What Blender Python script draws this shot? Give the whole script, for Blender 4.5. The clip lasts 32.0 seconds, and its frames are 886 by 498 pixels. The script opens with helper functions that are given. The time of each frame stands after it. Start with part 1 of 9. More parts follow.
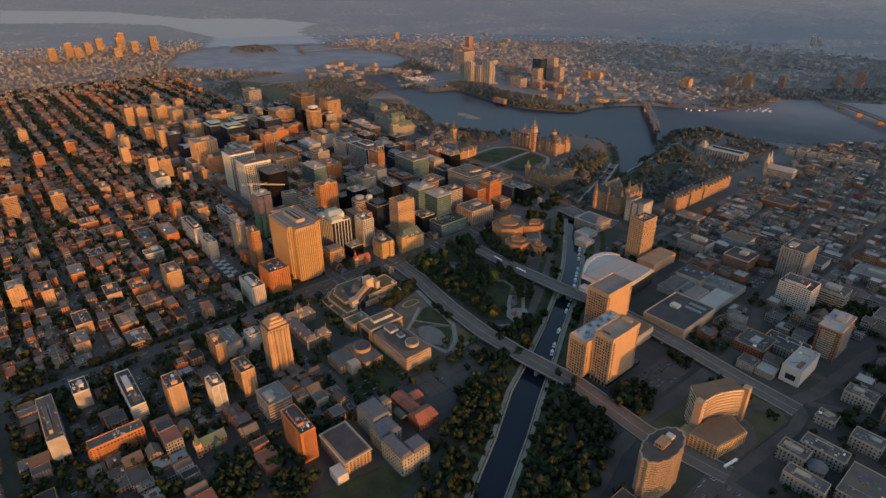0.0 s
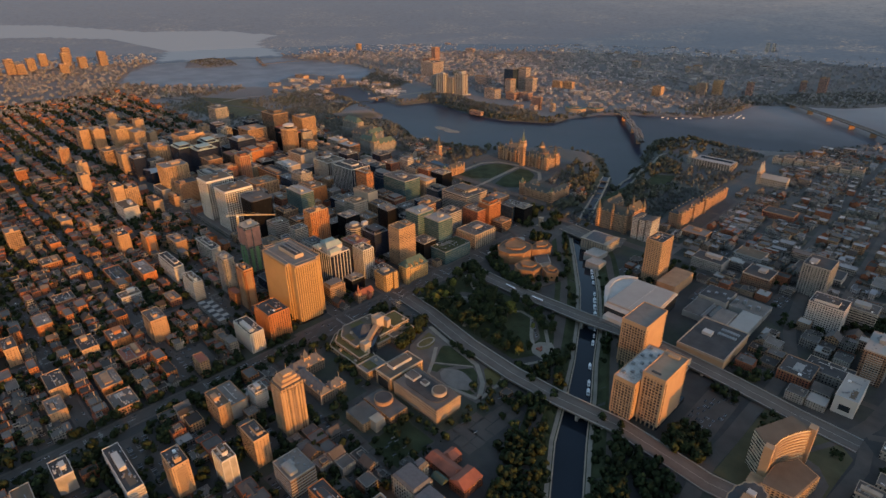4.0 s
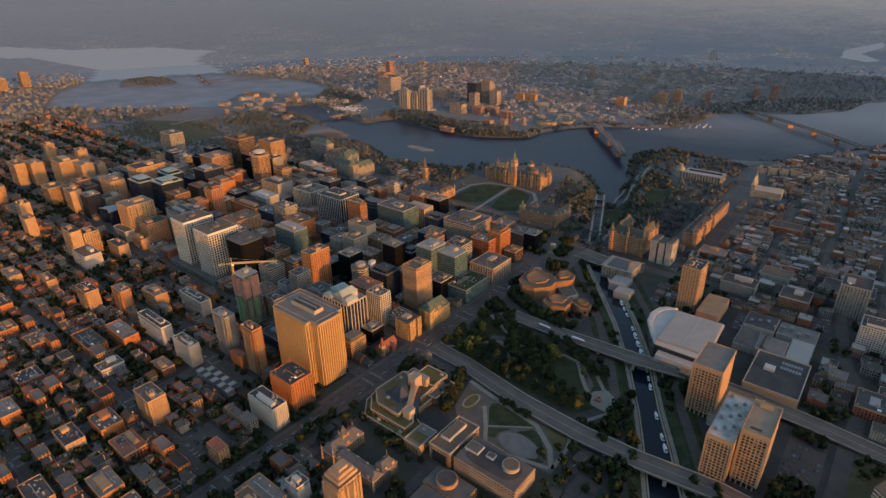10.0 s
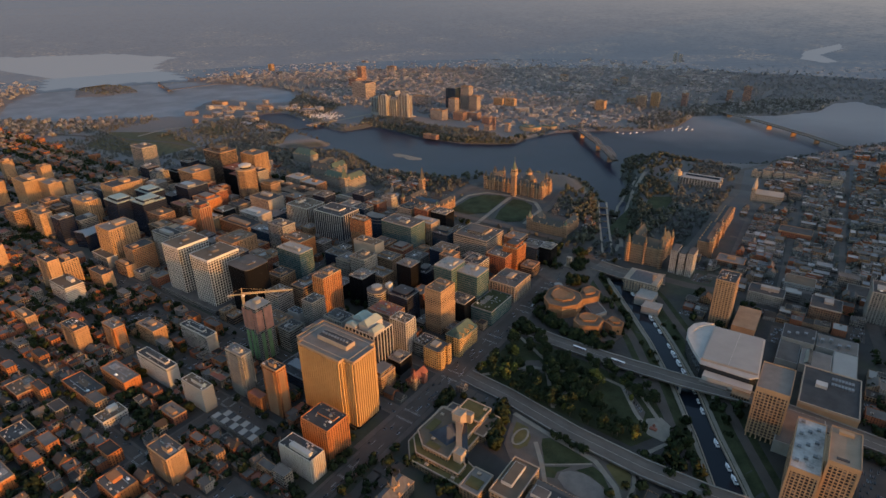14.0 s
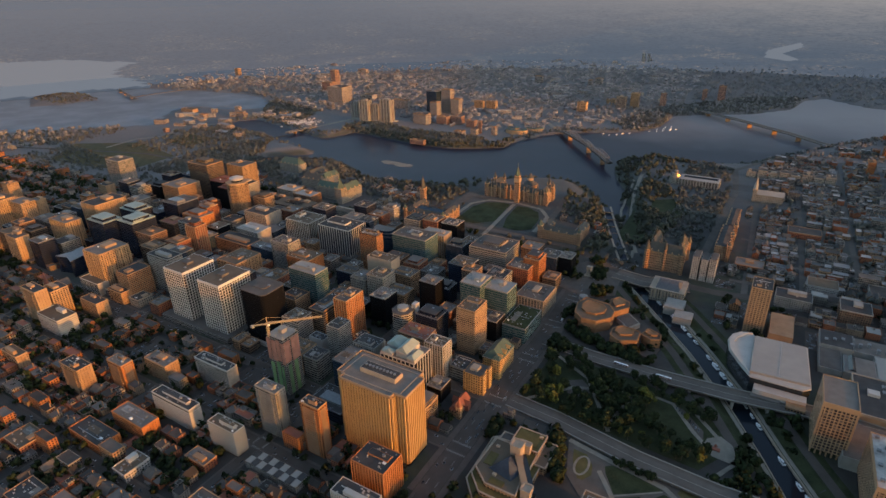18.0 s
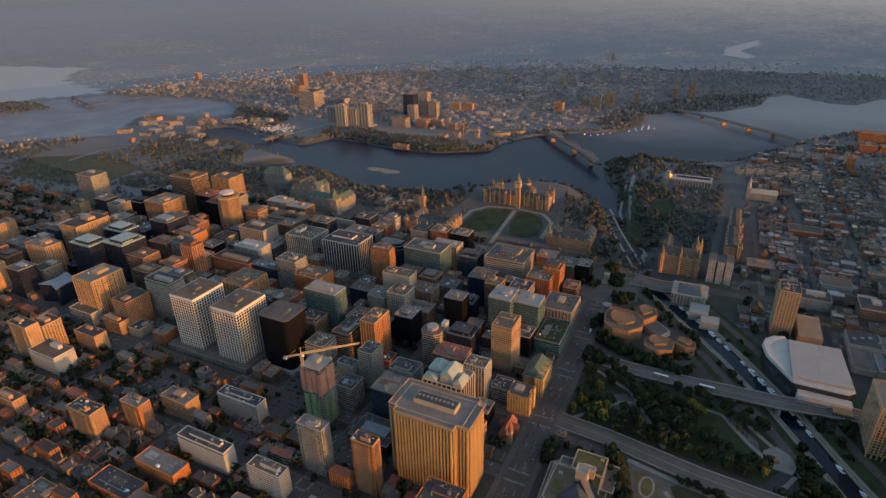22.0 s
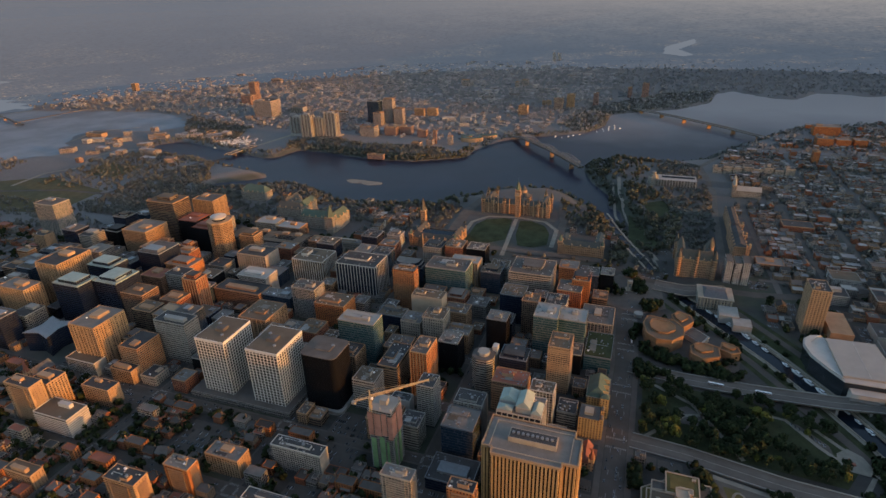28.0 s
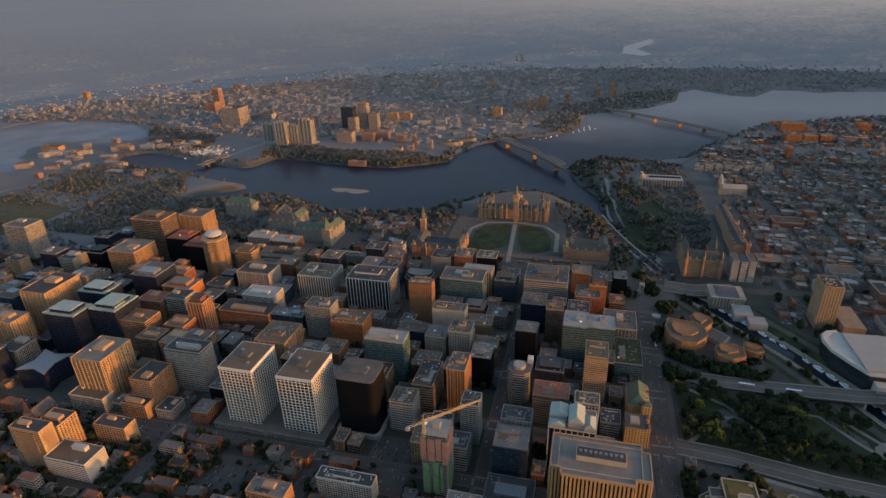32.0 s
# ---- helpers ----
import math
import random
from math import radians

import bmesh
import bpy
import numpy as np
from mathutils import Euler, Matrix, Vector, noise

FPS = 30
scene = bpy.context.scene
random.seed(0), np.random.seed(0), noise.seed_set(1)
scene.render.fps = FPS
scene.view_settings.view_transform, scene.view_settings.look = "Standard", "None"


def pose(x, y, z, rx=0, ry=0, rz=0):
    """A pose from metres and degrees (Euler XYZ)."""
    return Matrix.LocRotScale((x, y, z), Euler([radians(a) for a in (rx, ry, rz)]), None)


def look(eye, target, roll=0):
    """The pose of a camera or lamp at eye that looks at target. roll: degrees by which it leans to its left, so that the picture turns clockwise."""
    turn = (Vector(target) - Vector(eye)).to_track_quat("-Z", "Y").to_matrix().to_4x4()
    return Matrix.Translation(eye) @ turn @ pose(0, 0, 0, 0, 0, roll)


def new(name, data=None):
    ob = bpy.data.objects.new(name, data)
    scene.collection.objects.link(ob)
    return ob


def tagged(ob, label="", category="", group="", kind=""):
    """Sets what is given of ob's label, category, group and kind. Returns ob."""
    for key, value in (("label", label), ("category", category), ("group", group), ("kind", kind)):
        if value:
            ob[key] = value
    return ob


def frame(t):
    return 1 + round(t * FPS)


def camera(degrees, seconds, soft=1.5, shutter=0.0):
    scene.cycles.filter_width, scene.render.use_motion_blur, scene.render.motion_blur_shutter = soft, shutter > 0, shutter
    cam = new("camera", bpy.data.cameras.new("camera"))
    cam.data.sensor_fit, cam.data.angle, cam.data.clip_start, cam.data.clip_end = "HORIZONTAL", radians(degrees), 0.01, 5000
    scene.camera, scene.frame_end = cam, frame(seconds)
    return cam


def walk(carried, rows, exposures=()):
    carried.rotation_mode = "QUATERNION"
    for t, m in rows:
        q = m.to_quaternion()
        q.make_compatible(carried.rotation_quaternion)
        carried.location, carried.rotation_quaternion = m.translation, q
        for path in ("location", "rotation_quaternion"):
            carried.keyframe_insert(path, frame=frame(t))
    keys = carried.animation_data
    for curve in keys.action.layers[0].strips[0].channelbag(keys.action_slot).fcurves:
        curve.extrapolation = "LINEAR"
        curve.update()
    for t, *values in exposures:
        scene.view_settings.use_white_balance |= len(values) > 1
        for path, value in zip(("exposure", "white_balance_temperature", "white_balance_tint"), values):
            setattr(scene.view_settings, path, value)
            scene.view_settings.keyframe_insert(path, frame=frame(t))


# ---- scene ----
cam = camera(75.95, 32.0, soft=1.5)
# x runs along the cross streets, y along the avenue, z up; metres
PATH = [
    (0.0, (743.3, -363.0, 447.9), (54.8, 208.6, 1.6), -0.47),
    (1.0, (716.7, -365.0, 448.2), (37.7, 220.2, 4.9), -0.51),
    (2.0, (690.2, -367.1, 448.9), (21.5, 231.9, 8.4), -0.56),
    (3.0, (664.0, -369.2, 450.1), (6.4, 244.1, 12.5), -0.63),
    (4.0, (637.7, -371.2, 451.2), (-8.5, 256.0, 16.4), -0.69),
    (5.0, (611.3, -373.0, 451.8), (-24.1, 267.0, 19.8), -0.74),
    (6.0, (585.1, -374.7, 452.5), (-39.7, 277.4, 23.0), -0.79),
    (7.0, (559.3, -376.6, 453.9), (-54.0, 287.7, 26.6), -0.83),
    (8.0, (533.9, -378.9, 455.5), (-67.4, 297.5, 30.3), -0.87),
    (9.0, (508.8, -381.5, 456.9), (-80.3, 306.9, 33.9), -0.91),
    (10.0, (483.4, -384.1, 458.1), (-93.3, 316.0, 36.9), -0.93),
    (11.0, (457.0, -386.1, 459.2), (-106.8, 325.1, 39.2), -0.92),
    (12.0, (430.1, -387.9, 460.1), (-120.8, 333.8, 40.8), -0.90),
    (13.0, (403.0, -390.0, 460.5), (-135.0, 341.8, 42.0), -0.90),
    (14.0, (376.2, -392.4, 461.0), (-148.8, 349.2, 43.2), -0.94),
    (15.0, (350.2, -394.9, 462.1), (-161.6, 356.0, 44.7), -1.00),
    (16.0, (324.5, -397.7, 463.5), (-174.2, 362.1, 46.2), -1.05),
    (17.0, (298.6, -400.6, 464.8), (-187.0, 367.5, 47.2), -1.08),
    (18.0, (272.5, -403.6, 466.2), (-199.3, 372.8, 48.3), -1.10),
    (19.0, (246.3, -406.7, 468.1), (-210.2, 378.6, 49.7), -1.13),
    (20.0, (220.4, -409.8, 470.2), (-220.1, 384.3, 51.3), -1.17),
    (21.0, (194.9, -412.8, 472.4), (-229.7, 389.5, 52.8), -1.22),
    (22.0, (169.7, -415.8, 474.6), (-239.2, 394.3, 54.6), -1.28),
    (23.0, (144.4, -418.9, 477.2), (-248.6, 398.9, 56.7), -1.34),
    (24.0, (119.5, -421.9, 479.8), (-257.5, 403.1, 58.9), -1.39),
    (25.0, (95.3, -424.8, 482.2), (-265.6, 407.1, 60.7), -1.43),
    (26.0, (71.3, -427.5, 484.5), (-273.2, 411.2, 62.7), -1.49),
    (27.0, (47.1, -429.7, 487.2), (-280.7, 415.7, 65.5), -1.58),
    (28.0, (22.7, -431.7, 490.2), (-287.9, 420.3, 68.7), -1.67),
    (29.0, (-1.7, -433.6, 493.3), (-294.3, 424.7, 71.7), -1.72),
    (30.0, (-26.1, -435.0, 496.0), (-300.5, 429.2, 74.1), -1.76),
    (31.0, (-50.6, -435.7, 498.0), (-307.0, 433.9, 75.9), -1.81),
    (32.0, (-75.1, -435.9, 499.6), (-313.6, 438.6, 77.2), -1.87),
]
walk(cam, [(t, look(eye, target, roll)) for t, eye, target, roll in PATH], [(0.0, 1.63), (32.0, 1.66)])

# ---- light: a low warm sun at dawn under a hazy sky ----
SUN_AZ, SUN_EL = radians(-8), radians(5.6)          # from +x, and above the horizon
world = bpy.data.worlds.new("dawn_sky")
scene.world = world
world.use_nodes = True
wn, wl = world.node_tree.nodes, world.node_tree.links
sky = wn.new("ShaderNodeTexSky")
sky.sky_type, sky.sun_disc = "NISHITA", False
sky.sun_elevation, sky.sun_rotation = SUN_EL, radians(90) - SUN_AZ
sky.air_density, sky.dust_density, sky.ozone_density = 1.0, 1.3, 1.8
tint = wn.new("ShaderNodeMix")          # a slightly warm dawn
tint.data_type, tint.blend_type = "RGBA", "MULTIPLY"
tint.inputs[0].default_value, tint.inputs[7].default_value = 1.0, (1.10, 1.0, 0.97, 1)
wl.new(sky.outputs[0], tint.inputs[6])
wl.new(tint.outputs[2], wn["Background"].inputs[0])
wn["Background"].inputs[1].default_value = 0.15
sun = new("sun", bpy.data.lights.new("sun", "SUN"))
sun.data.energy, sun.data.angle, sun.data.color = 1.55, radians(0.6), (1.0, 0.365, 0.035)
sun.matrix_world = look((0, 0, 0), (-math.cos(SUN_AZ) * math.cos(SUN_EL), -math.sin(SUN_AZ) * math.cos(SUN_EL), -math.sin(SUN_EL)))

# ---- materials ----
def tree_of(name):
    m = bpy.data.materials.new(name)
    m.use_nodes = True
    t = m.node_tree
    return m, t, t.nodes["Principled BSDF"]


def calc(t, op, a, b=None, c=None):
    n = t.nodes.new("ShaderNodeMath")
    n.operation = op
    for i, v in enumerate((a, b, c)):
        if v is None:
            continue
        if isinstance(v, (int, float)):
            n.inputs[i].default_value = v
        else:
            t.links.new(v, n.inputs[i])
    return n.outputs[0]


def blend(t, fac, a, b, mode="MIX"):
    n = t.nodes.new("ShaderNodeMix")
    n.data_type, n.blend_type = "RGBA", mode
    for i, v in ((0, fac), (6, a), (7, b)):
        if isinstance(v, (int, float)):
            n.inputs[i].default_value = v
        elif isinstance(v, tuple):
            n.inputs[i].default_value = (*v, 1)
        else:
            t.links.new(v, n.inputs[i])
    return n.outputs[2]


def noise_of(t, coord, scale, detail=3.0, rough=0.55):
    n = t.nodes.new("ShaderNodeTexNoise")
    n.inputs["Scale"].default_value, n.inputs["Detail"].default_value, n.inputs["Roughness"].default_value = scale, detail, rough
    t.links.new(coord, n.inputs["Vector"])
    return n.outputs[0]


def ramp(t, fac, lo, hi):
    n = t.nodes.new("ShaderNodeMapRange")
    n.inputs[1].default_value, n.inputs[2].default_value = lo, hi
    t.links.new(fac, n.inputs[0])
    return n.outputs[0]


def bump(t, bsdf, height, strength, dist):
    n = t.nodes.new("ShaderNodeBump")
    n.inputs["Strength"].default_value, n.inputs["Distance"].default_value = strength, dist
    t.links.new(height, n.inputs["Height"])
    t.links.new(n.outputs[0], bsdf.inputs["Normal"])


def where(t, world=True):
    if world:
        return t.nodes.new("ShaderNodeNewGeometry").outputs["Position"]
    return t.nodes.new("ShaderNodeTexCoord").outputs["Object"]


def plain(name, col, rough=0.85, vary=0.25, scale=0.15, grain=1.2, metal=0.0, per_piece=0.0, second=None):
    """A weathered surface: stains at tens of metres, grain at a metre, and a tone of its own for each piece."""
    m, t, b = tree_of(name)
    p = where(t)
    big, fine = noise_of(t, p, scale), noise_of(t, p, grain, 4)
    dark = tuple(c * (1 - vary) for c in col)
    light = tuple(min(1, c * (1 + vary)) for c in (second or col))
    c = blend(t, ramp(t, big, 0.3, 0.7), dark, light)
    c = blend(t, ramp(t, fine, 0.3, 0.7), c, blend(t, 0.5, c, light), "MIX")
    if per_piece:
        r = t.nodes.new("ShaderNodeObjectInfo").outputs["Random"]
        i = t.nodes.new("ShaderNodeNewGeometry").outputs["Random Per Island"]
        k = calc(t, "FRACT", calc(t, "ADD", r, i))
        k = calc(t, "ADD", 1 - per_piece, calc(t, "MULTIPLY", k, 2 * per_piece))
        n = t.nodes.new("ShaderNodeVectorMath")
        n.operation = "SCALE"
        t.links.new(c, n.inputs[0])
        t.links.new(k, n.inputs["Scale"])
        c = n.outputs[0]
    t.links.new(c, b.inputs["Base Color"])
    if rough > 0.86:
        b.inputs["Specular IOR Level"].default_value = 0.15
    b.inputs["Roughness"].default_value, b.inputs["Metallic"].default_value = rough, metal
    bump(t, b, fine, 0.3, 0.3)
    return m


def facade(name, wall, glass=(0.018, 0.021, 0.027), floor=3.6, bay=3.0, wide=0.6, tall=0.5, gloss=0.18, blinds=0.15, dirt=0.22, ends=None):
    """A wall with a regular grid of windows; each window has its own blind or dark room behind the glass. ends: the windows' share of the end walls."""
    m, t, b = tree_of(name)
    tc = t.nodes.new("ShaderNodeTexCoord")
    xyz = t.nodes.new("ShaderNodeSeparateXYZ")
    nrm = t.nodes.new("ShaderNodeSeparateXYZ")
    t.links.new(tc.outputs["Object"], xyz.inputs[0])
    t.links.new(tc.outputs["Normal"], nrm.inputs[0])
    side = calc(t, "GREATER_THAN", calc(t, "ABSOLUTE", nrm.outputs[0]), calc(t, "ABSOLUTE", nrm.outputs[1]))
    u = calc(t, "ADD", calc(t, "MULTIPLY", xyz.outputs[1], side), calc(t, "MULTIPLY", xyz.outputs[0], calc(t, "SUBTRACT", 1, side)))
    u, v = calc(t, "DIVIDE", calc(t, "ADD", u, 500), bay), calc(t, "DIVIDE", calc(t, "ADD", xyz.outputs[2], 0.4), floor)
    fu, fv = calc(t, "FRACT", u), calc(t, "FRACT", v)
    half = wide / 2 if ends is None else calc(t, "ADD", wide / 2, calc(t, "MULTIPLY", side, (ends - wide) / 2))
    inu = calc(t, "LESS_THAN", calc(t, "ABSOLUTE", calc(t, "SUBTRACT", fu, 0.5)), half)
    inv = calc(t, "LESS_THAN", calc(t, "ABSOLUTE", calc(t, "SUBTRACT", fv, 0.55)), tall / 2)
    flat = calc(t, "LESS_THAN", calc(t, "ABSOLUTE", nrm.outputs[2]), 0.5)
    win = calc(t, "MULTIPLY", calc(t, "MULTIPLY", inu, inv), flat)
    cell = t.nodes.new("ShaderNodeCombineXYZ")
    for i, v_ in enumerate((calc(t, "FLOOR", u), calc(t, "FLOOR", v), calc(t, "ADD", side, t.nodes.new("ShaderNodeObjectInfo").outputs["Random"]))):
        t.links.new(v_, cell.inputs[i])
    rnd = t.nodes.new("ShaderNodeTexWhiteNoise")
    t.links.new(cell.outputs[0], rnd.inputs[0])
    p = where(t)
    big, fine = noise_of(t, p, 0.12), noise_of(t, p, 1.5, 4)
    wall = tuple(0.72 * c for c in wall)
    b.inputs["Specular IOR Level"].default_value = 0.3
    w = blend(t, ramp(t, big, 0.3, 0.7), tuple(c * (1 - dirt) for c in wall), tuple(min(1, c * (1 + dirt)) for c in wall))
    w = blend(t, ramp(t, fine, 0.25, 0.75), w, blend(t, 0.25, w, tuple(.6 * c + .012 for c in wall)))
    g = blend(t, calc(t, "MULTIPLY", calc(t, "GREATER_THAN", rnd.outputs[0], 1 - blinds), 0.45), glass, tuple(0.5 * c + min(0.12, c + 0.02) for c in wall))
    t.links.new(blend(t, win, w, g), b.inputs["Base Color"])
    t.links.new(calc(t, "ADD", 0.85, calc(t, "MULTIPLY", win, gloss - 0.85)), b.inputs["Roughness"])
    t.links.new(calc(t, "MULTIPLY", win, 0.1), b.inputs["Metallic"])
    bump(t, b, calc(t, "SUBTRACT", 1, win), 0.5, 0.25)
    return m


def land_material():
    """Asphalt and worn yards in the town, grass and woods on the banks and far hills, paled with distance to imitate
    haze.
    """
    m, t, b = tree_of("ground")
    p = where(t)
    town, mid, fine = noise_of(t, p, 0.006, 3), noise_of(t, p, 0.03, 5, 0.65), noise_of(t, p, 0.3, 4)
    paved = blend(t, ramp(t, mid, 0.35, 0.65), (0.034, 0.030, 0.027), (0.060, 0.052, 0.046))
    grass = blend(t, ramp(t, mid, 0.35, 0.65), (0.026, 0.034, 0.018), (0.050, 0.054, 0.028))
    c = blend(t, ramp(t, town, 0.50, 0.60), paved, grass)
    geo = t.nodes.new("ShaderNodeSeparateXYZ")
    t.links.new(p, geo.inputs[0])
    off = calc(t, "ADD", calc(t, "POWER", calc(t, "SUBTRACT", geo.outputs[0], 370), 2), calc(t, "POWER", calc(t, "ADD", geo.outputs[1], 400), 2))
    hazed_country = ramp(t, calc(t, "SQRT", off), 950, 1900)
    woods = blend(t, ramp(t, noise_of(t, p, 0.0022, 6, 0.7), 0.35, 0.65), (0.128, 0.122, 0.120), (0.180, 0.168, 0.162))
    c = blend(t, hazed_country, c, woods)
    # paled once more far out, haze put into the colour
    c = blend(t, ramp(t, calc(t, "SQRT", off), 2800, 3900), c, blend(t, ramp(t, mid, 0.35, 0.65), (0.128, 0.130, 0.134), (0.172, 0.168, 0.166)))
    steep = t.nodes.new("ShaderNodeSeparateXYZ")
    t.links.new(t.nodes.new("ShaderNodeNewGeometry").outputs["Normal"], steep.inputs[0])
    c = blend(t, ramp(t, steep.outputs[2], 0.97, 0.90), c, (0.035, 0.042, 0.024))
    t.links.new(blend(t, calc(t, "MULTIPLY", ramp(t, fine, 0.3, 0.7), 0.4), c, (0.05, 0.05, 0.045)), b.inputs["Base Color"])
    b.inputs["Roughness"].default_value = 0.95
    bump(t, b, mid, 0.4, 1.5)
    return m


def water_material(name, col, rough, gloss=0.4, haze_tone=None):
    """Calm water; a fifth tone, if given, pales the far reaches to imitate haze."""
    m, t, b = tree_of(name)
    p = where(t)
    c = blend(t, ramp(t, noise_of(t, p, 0.008, 3), 0.4, 0.65), col, tuple(c * 1.25 for c in col))
    if haze_tone:
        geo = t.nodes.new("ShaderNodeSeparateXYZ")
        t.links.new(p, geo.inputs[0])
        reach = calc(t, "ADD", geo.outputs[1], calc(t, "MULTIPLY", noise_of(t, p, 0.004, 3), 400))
        c = blend(t, ramp(t, reach, 1750, 2500), c, haze_tone)
    t.links.new(c, b.inputs["Base Color"])
    b.inputs["Roughness"].default_value, b.inputs["IOR"].default_value = rough, 1.33
    b.inputs["Specular IOR Level"].default_value = gloss
    bump(t, b, noise_of(t, p, 0.25, 3), 0.06, 0.5)
    return m


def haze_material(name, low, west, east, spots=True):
    """The far backdrop: woods, fields and suburbs, with morning haze and sunlit specks painted into a glowing colour,
    brighter towards the sun's side.
    """
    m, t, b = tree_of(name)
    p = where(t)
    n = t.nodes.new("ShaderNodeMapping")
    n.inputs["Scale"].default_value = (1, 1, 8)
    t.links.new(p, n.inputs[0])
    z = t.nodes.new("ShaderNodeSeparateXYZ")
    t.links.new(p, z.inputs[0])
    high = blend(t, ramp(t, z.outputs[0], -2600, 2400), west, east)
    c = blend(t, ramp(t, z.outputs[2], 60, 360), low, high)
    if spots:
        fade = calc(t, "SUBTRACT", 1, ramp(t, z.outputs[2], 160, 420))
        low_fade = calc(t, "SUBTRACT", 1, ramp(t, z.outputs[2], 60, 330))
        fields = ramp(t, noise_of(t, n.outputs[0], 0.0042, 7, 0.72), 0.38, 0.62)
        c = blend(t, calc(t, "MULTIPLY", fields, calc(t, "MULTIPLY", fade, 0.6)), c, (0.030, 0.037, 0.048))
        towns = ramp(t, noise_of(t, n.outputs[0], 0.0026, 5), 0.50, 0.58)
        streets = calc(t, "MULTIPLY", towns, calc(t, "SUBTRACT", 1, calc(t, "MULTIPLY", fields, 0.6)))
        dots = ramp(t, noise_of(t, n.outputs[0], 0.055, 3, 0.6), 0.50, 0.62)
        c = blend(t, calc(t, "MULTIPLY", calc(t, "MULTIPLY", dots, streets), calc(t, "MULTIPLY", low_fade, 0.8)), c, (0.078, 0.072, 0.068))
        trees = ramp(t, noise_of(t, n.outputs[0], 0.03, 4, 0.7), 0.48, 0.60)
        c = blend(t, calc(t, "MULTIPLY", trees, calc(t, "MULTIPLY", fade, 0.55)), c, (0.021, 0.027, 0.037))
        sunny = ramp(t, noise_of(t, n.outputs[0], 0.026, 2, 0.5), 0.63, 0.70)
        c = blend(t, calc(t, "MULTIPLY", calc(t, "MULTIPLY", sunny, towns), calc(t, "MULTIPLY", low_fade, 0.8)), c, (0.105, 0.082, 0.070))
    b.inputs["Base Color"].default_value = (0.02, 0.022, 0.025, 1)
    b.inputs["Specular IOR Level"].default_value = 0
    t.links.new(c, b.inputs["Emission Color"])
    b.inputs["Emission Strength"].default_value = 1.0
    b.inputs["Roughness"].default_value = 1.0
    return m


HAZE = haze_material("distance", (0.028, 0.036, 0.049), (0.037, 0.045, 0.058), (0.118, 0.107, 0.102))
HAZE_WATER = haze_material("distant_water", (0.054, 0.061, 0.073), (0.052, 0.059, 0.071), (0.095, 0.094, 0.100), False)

GROUND = land_material()
# the last tone puts haze into the colour of the far reaches
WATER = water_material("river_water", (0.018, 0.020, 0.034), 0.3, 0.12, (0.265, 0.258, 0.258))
# base colour lightened in place of the mirrored bright sky and haze
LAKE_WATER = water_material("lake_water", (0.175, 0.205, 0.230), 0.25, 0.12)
CANAL_WATER = water_material("canal_water", (0.010, 0.014, 0.020), 0.08)
ASPHALT = plain("asphalt", (0.088, 0.074, 0.063), 0.9, 0.2, 0.05, 0.6)
BRIDGE_DECK = plain("worn_bridge_asphalt", (0.118, 0.102, 0.088), 0.9, 0.2, 0.05, 0.6)
PAVING = plain("pale_paving", (0.108, 0.091, 0.077), 0.9, 0.2, 0.08)
PATH_M = plain("gravel_path", (0.23, 0.20, 0.16), 0.95, 0.2, 0.1)
PAINT = plain("road_paint", (0.24, 0.225, 0.20), 0.8, 0.3, 0.3)
LAWN = plain("lawn", (0.023, 0.031, 0.014), 0.95, 0.3, 0.05, 0.5, second=(0.042, 0.048, 0.023))
DRY_GRASS = plain("dry_grass", (0.085, 0.075, 0.040), 0.95, 0.25, 0.05)
CONCRETE = plain("concrete", (0.25, 0.235, 0.21), 0.85, 0.15, 0.12)
LIMESTONE = plain("limestone", (0.31, 0.245, 0.18), 0.85, 0.2, 0.1)
SANDSTONE = plain("nepean_sandstone", (0.37, 0.24, 0.14), 0.88, 0.25, 0.12)
BROWN_STONE = plain("brown_aggregate", (0.30, 0.19, 0.115), 0.9, 0.18, 0.08)
WHITE_CONC = plain("white_concrete", (0.40, 0.375, 0.34), 0.75, 0.1, 0.08)
BEIGE_CONC = plain("beige_precast", (0.325, 0.21, 0.12), 0.8, 0.12, 0.08)
COPPER = plain("green_copper", (0.056, 0.088, 0.066), 0.7, 0.2, 0.15)
DARK_COPPER = plain("dark_copper_roof", (0.056, 0.053, 0.043), 0.65, 0.25, 0.15)
SLATE = plain("slate_roof", (0.085, 0.085, 0.09), 0.8, 0.25, 0.3)
WHITE_FRAME = plain("white_painted_frame", (0.50, 0.475, 0.44), 0.7, 0.1, 0.08)
RUST_STONE = plain("rust_precast", (0.34, 0.135, 0.05), 0.85, 0.15, 0.1)
GRAVEL = plain("gravel_roof", (0.105, 0.092, 0.082), 0.95, 0.25, 0.06, 0.8)
DARK_ROOF = plain("tar_roof", (0.060, 0.057, 0.056), 0.9, 0.3, 0.06)
WHITE_ROOF = plain("white_membrane_roof", (0.28, 0.265, 0.24), 0.8, 0.1, 0.05)
RED_ROOF = plain("rust_roof", (0.22, 0.075, 0.045), 0.85, 0.25, 0.1)
TAN_ROOF = plain("tan_roof", (0.125, 0.095, 0.068), 0.9, 0.2, 0.06)
STEEL = plain("painted_steel", (0.20, 0.205, 0.21), 0.5, 0.15, 0.3, metal=0.4)
YELLOW_STEEL = plain("crane_yellow", (0.42, 0.31, 0.17), 0.5, 0.15, 0.4)
WHITE_PAINT = plain("white_paint", (0.75, 0.74, 0.72), 0.4, 0.08, 0.5)
VEHICLE = plain("car_paint", (0.20, 0.20, 0.205), 0.3, 0.2, 0.5, per_piece=0.9)
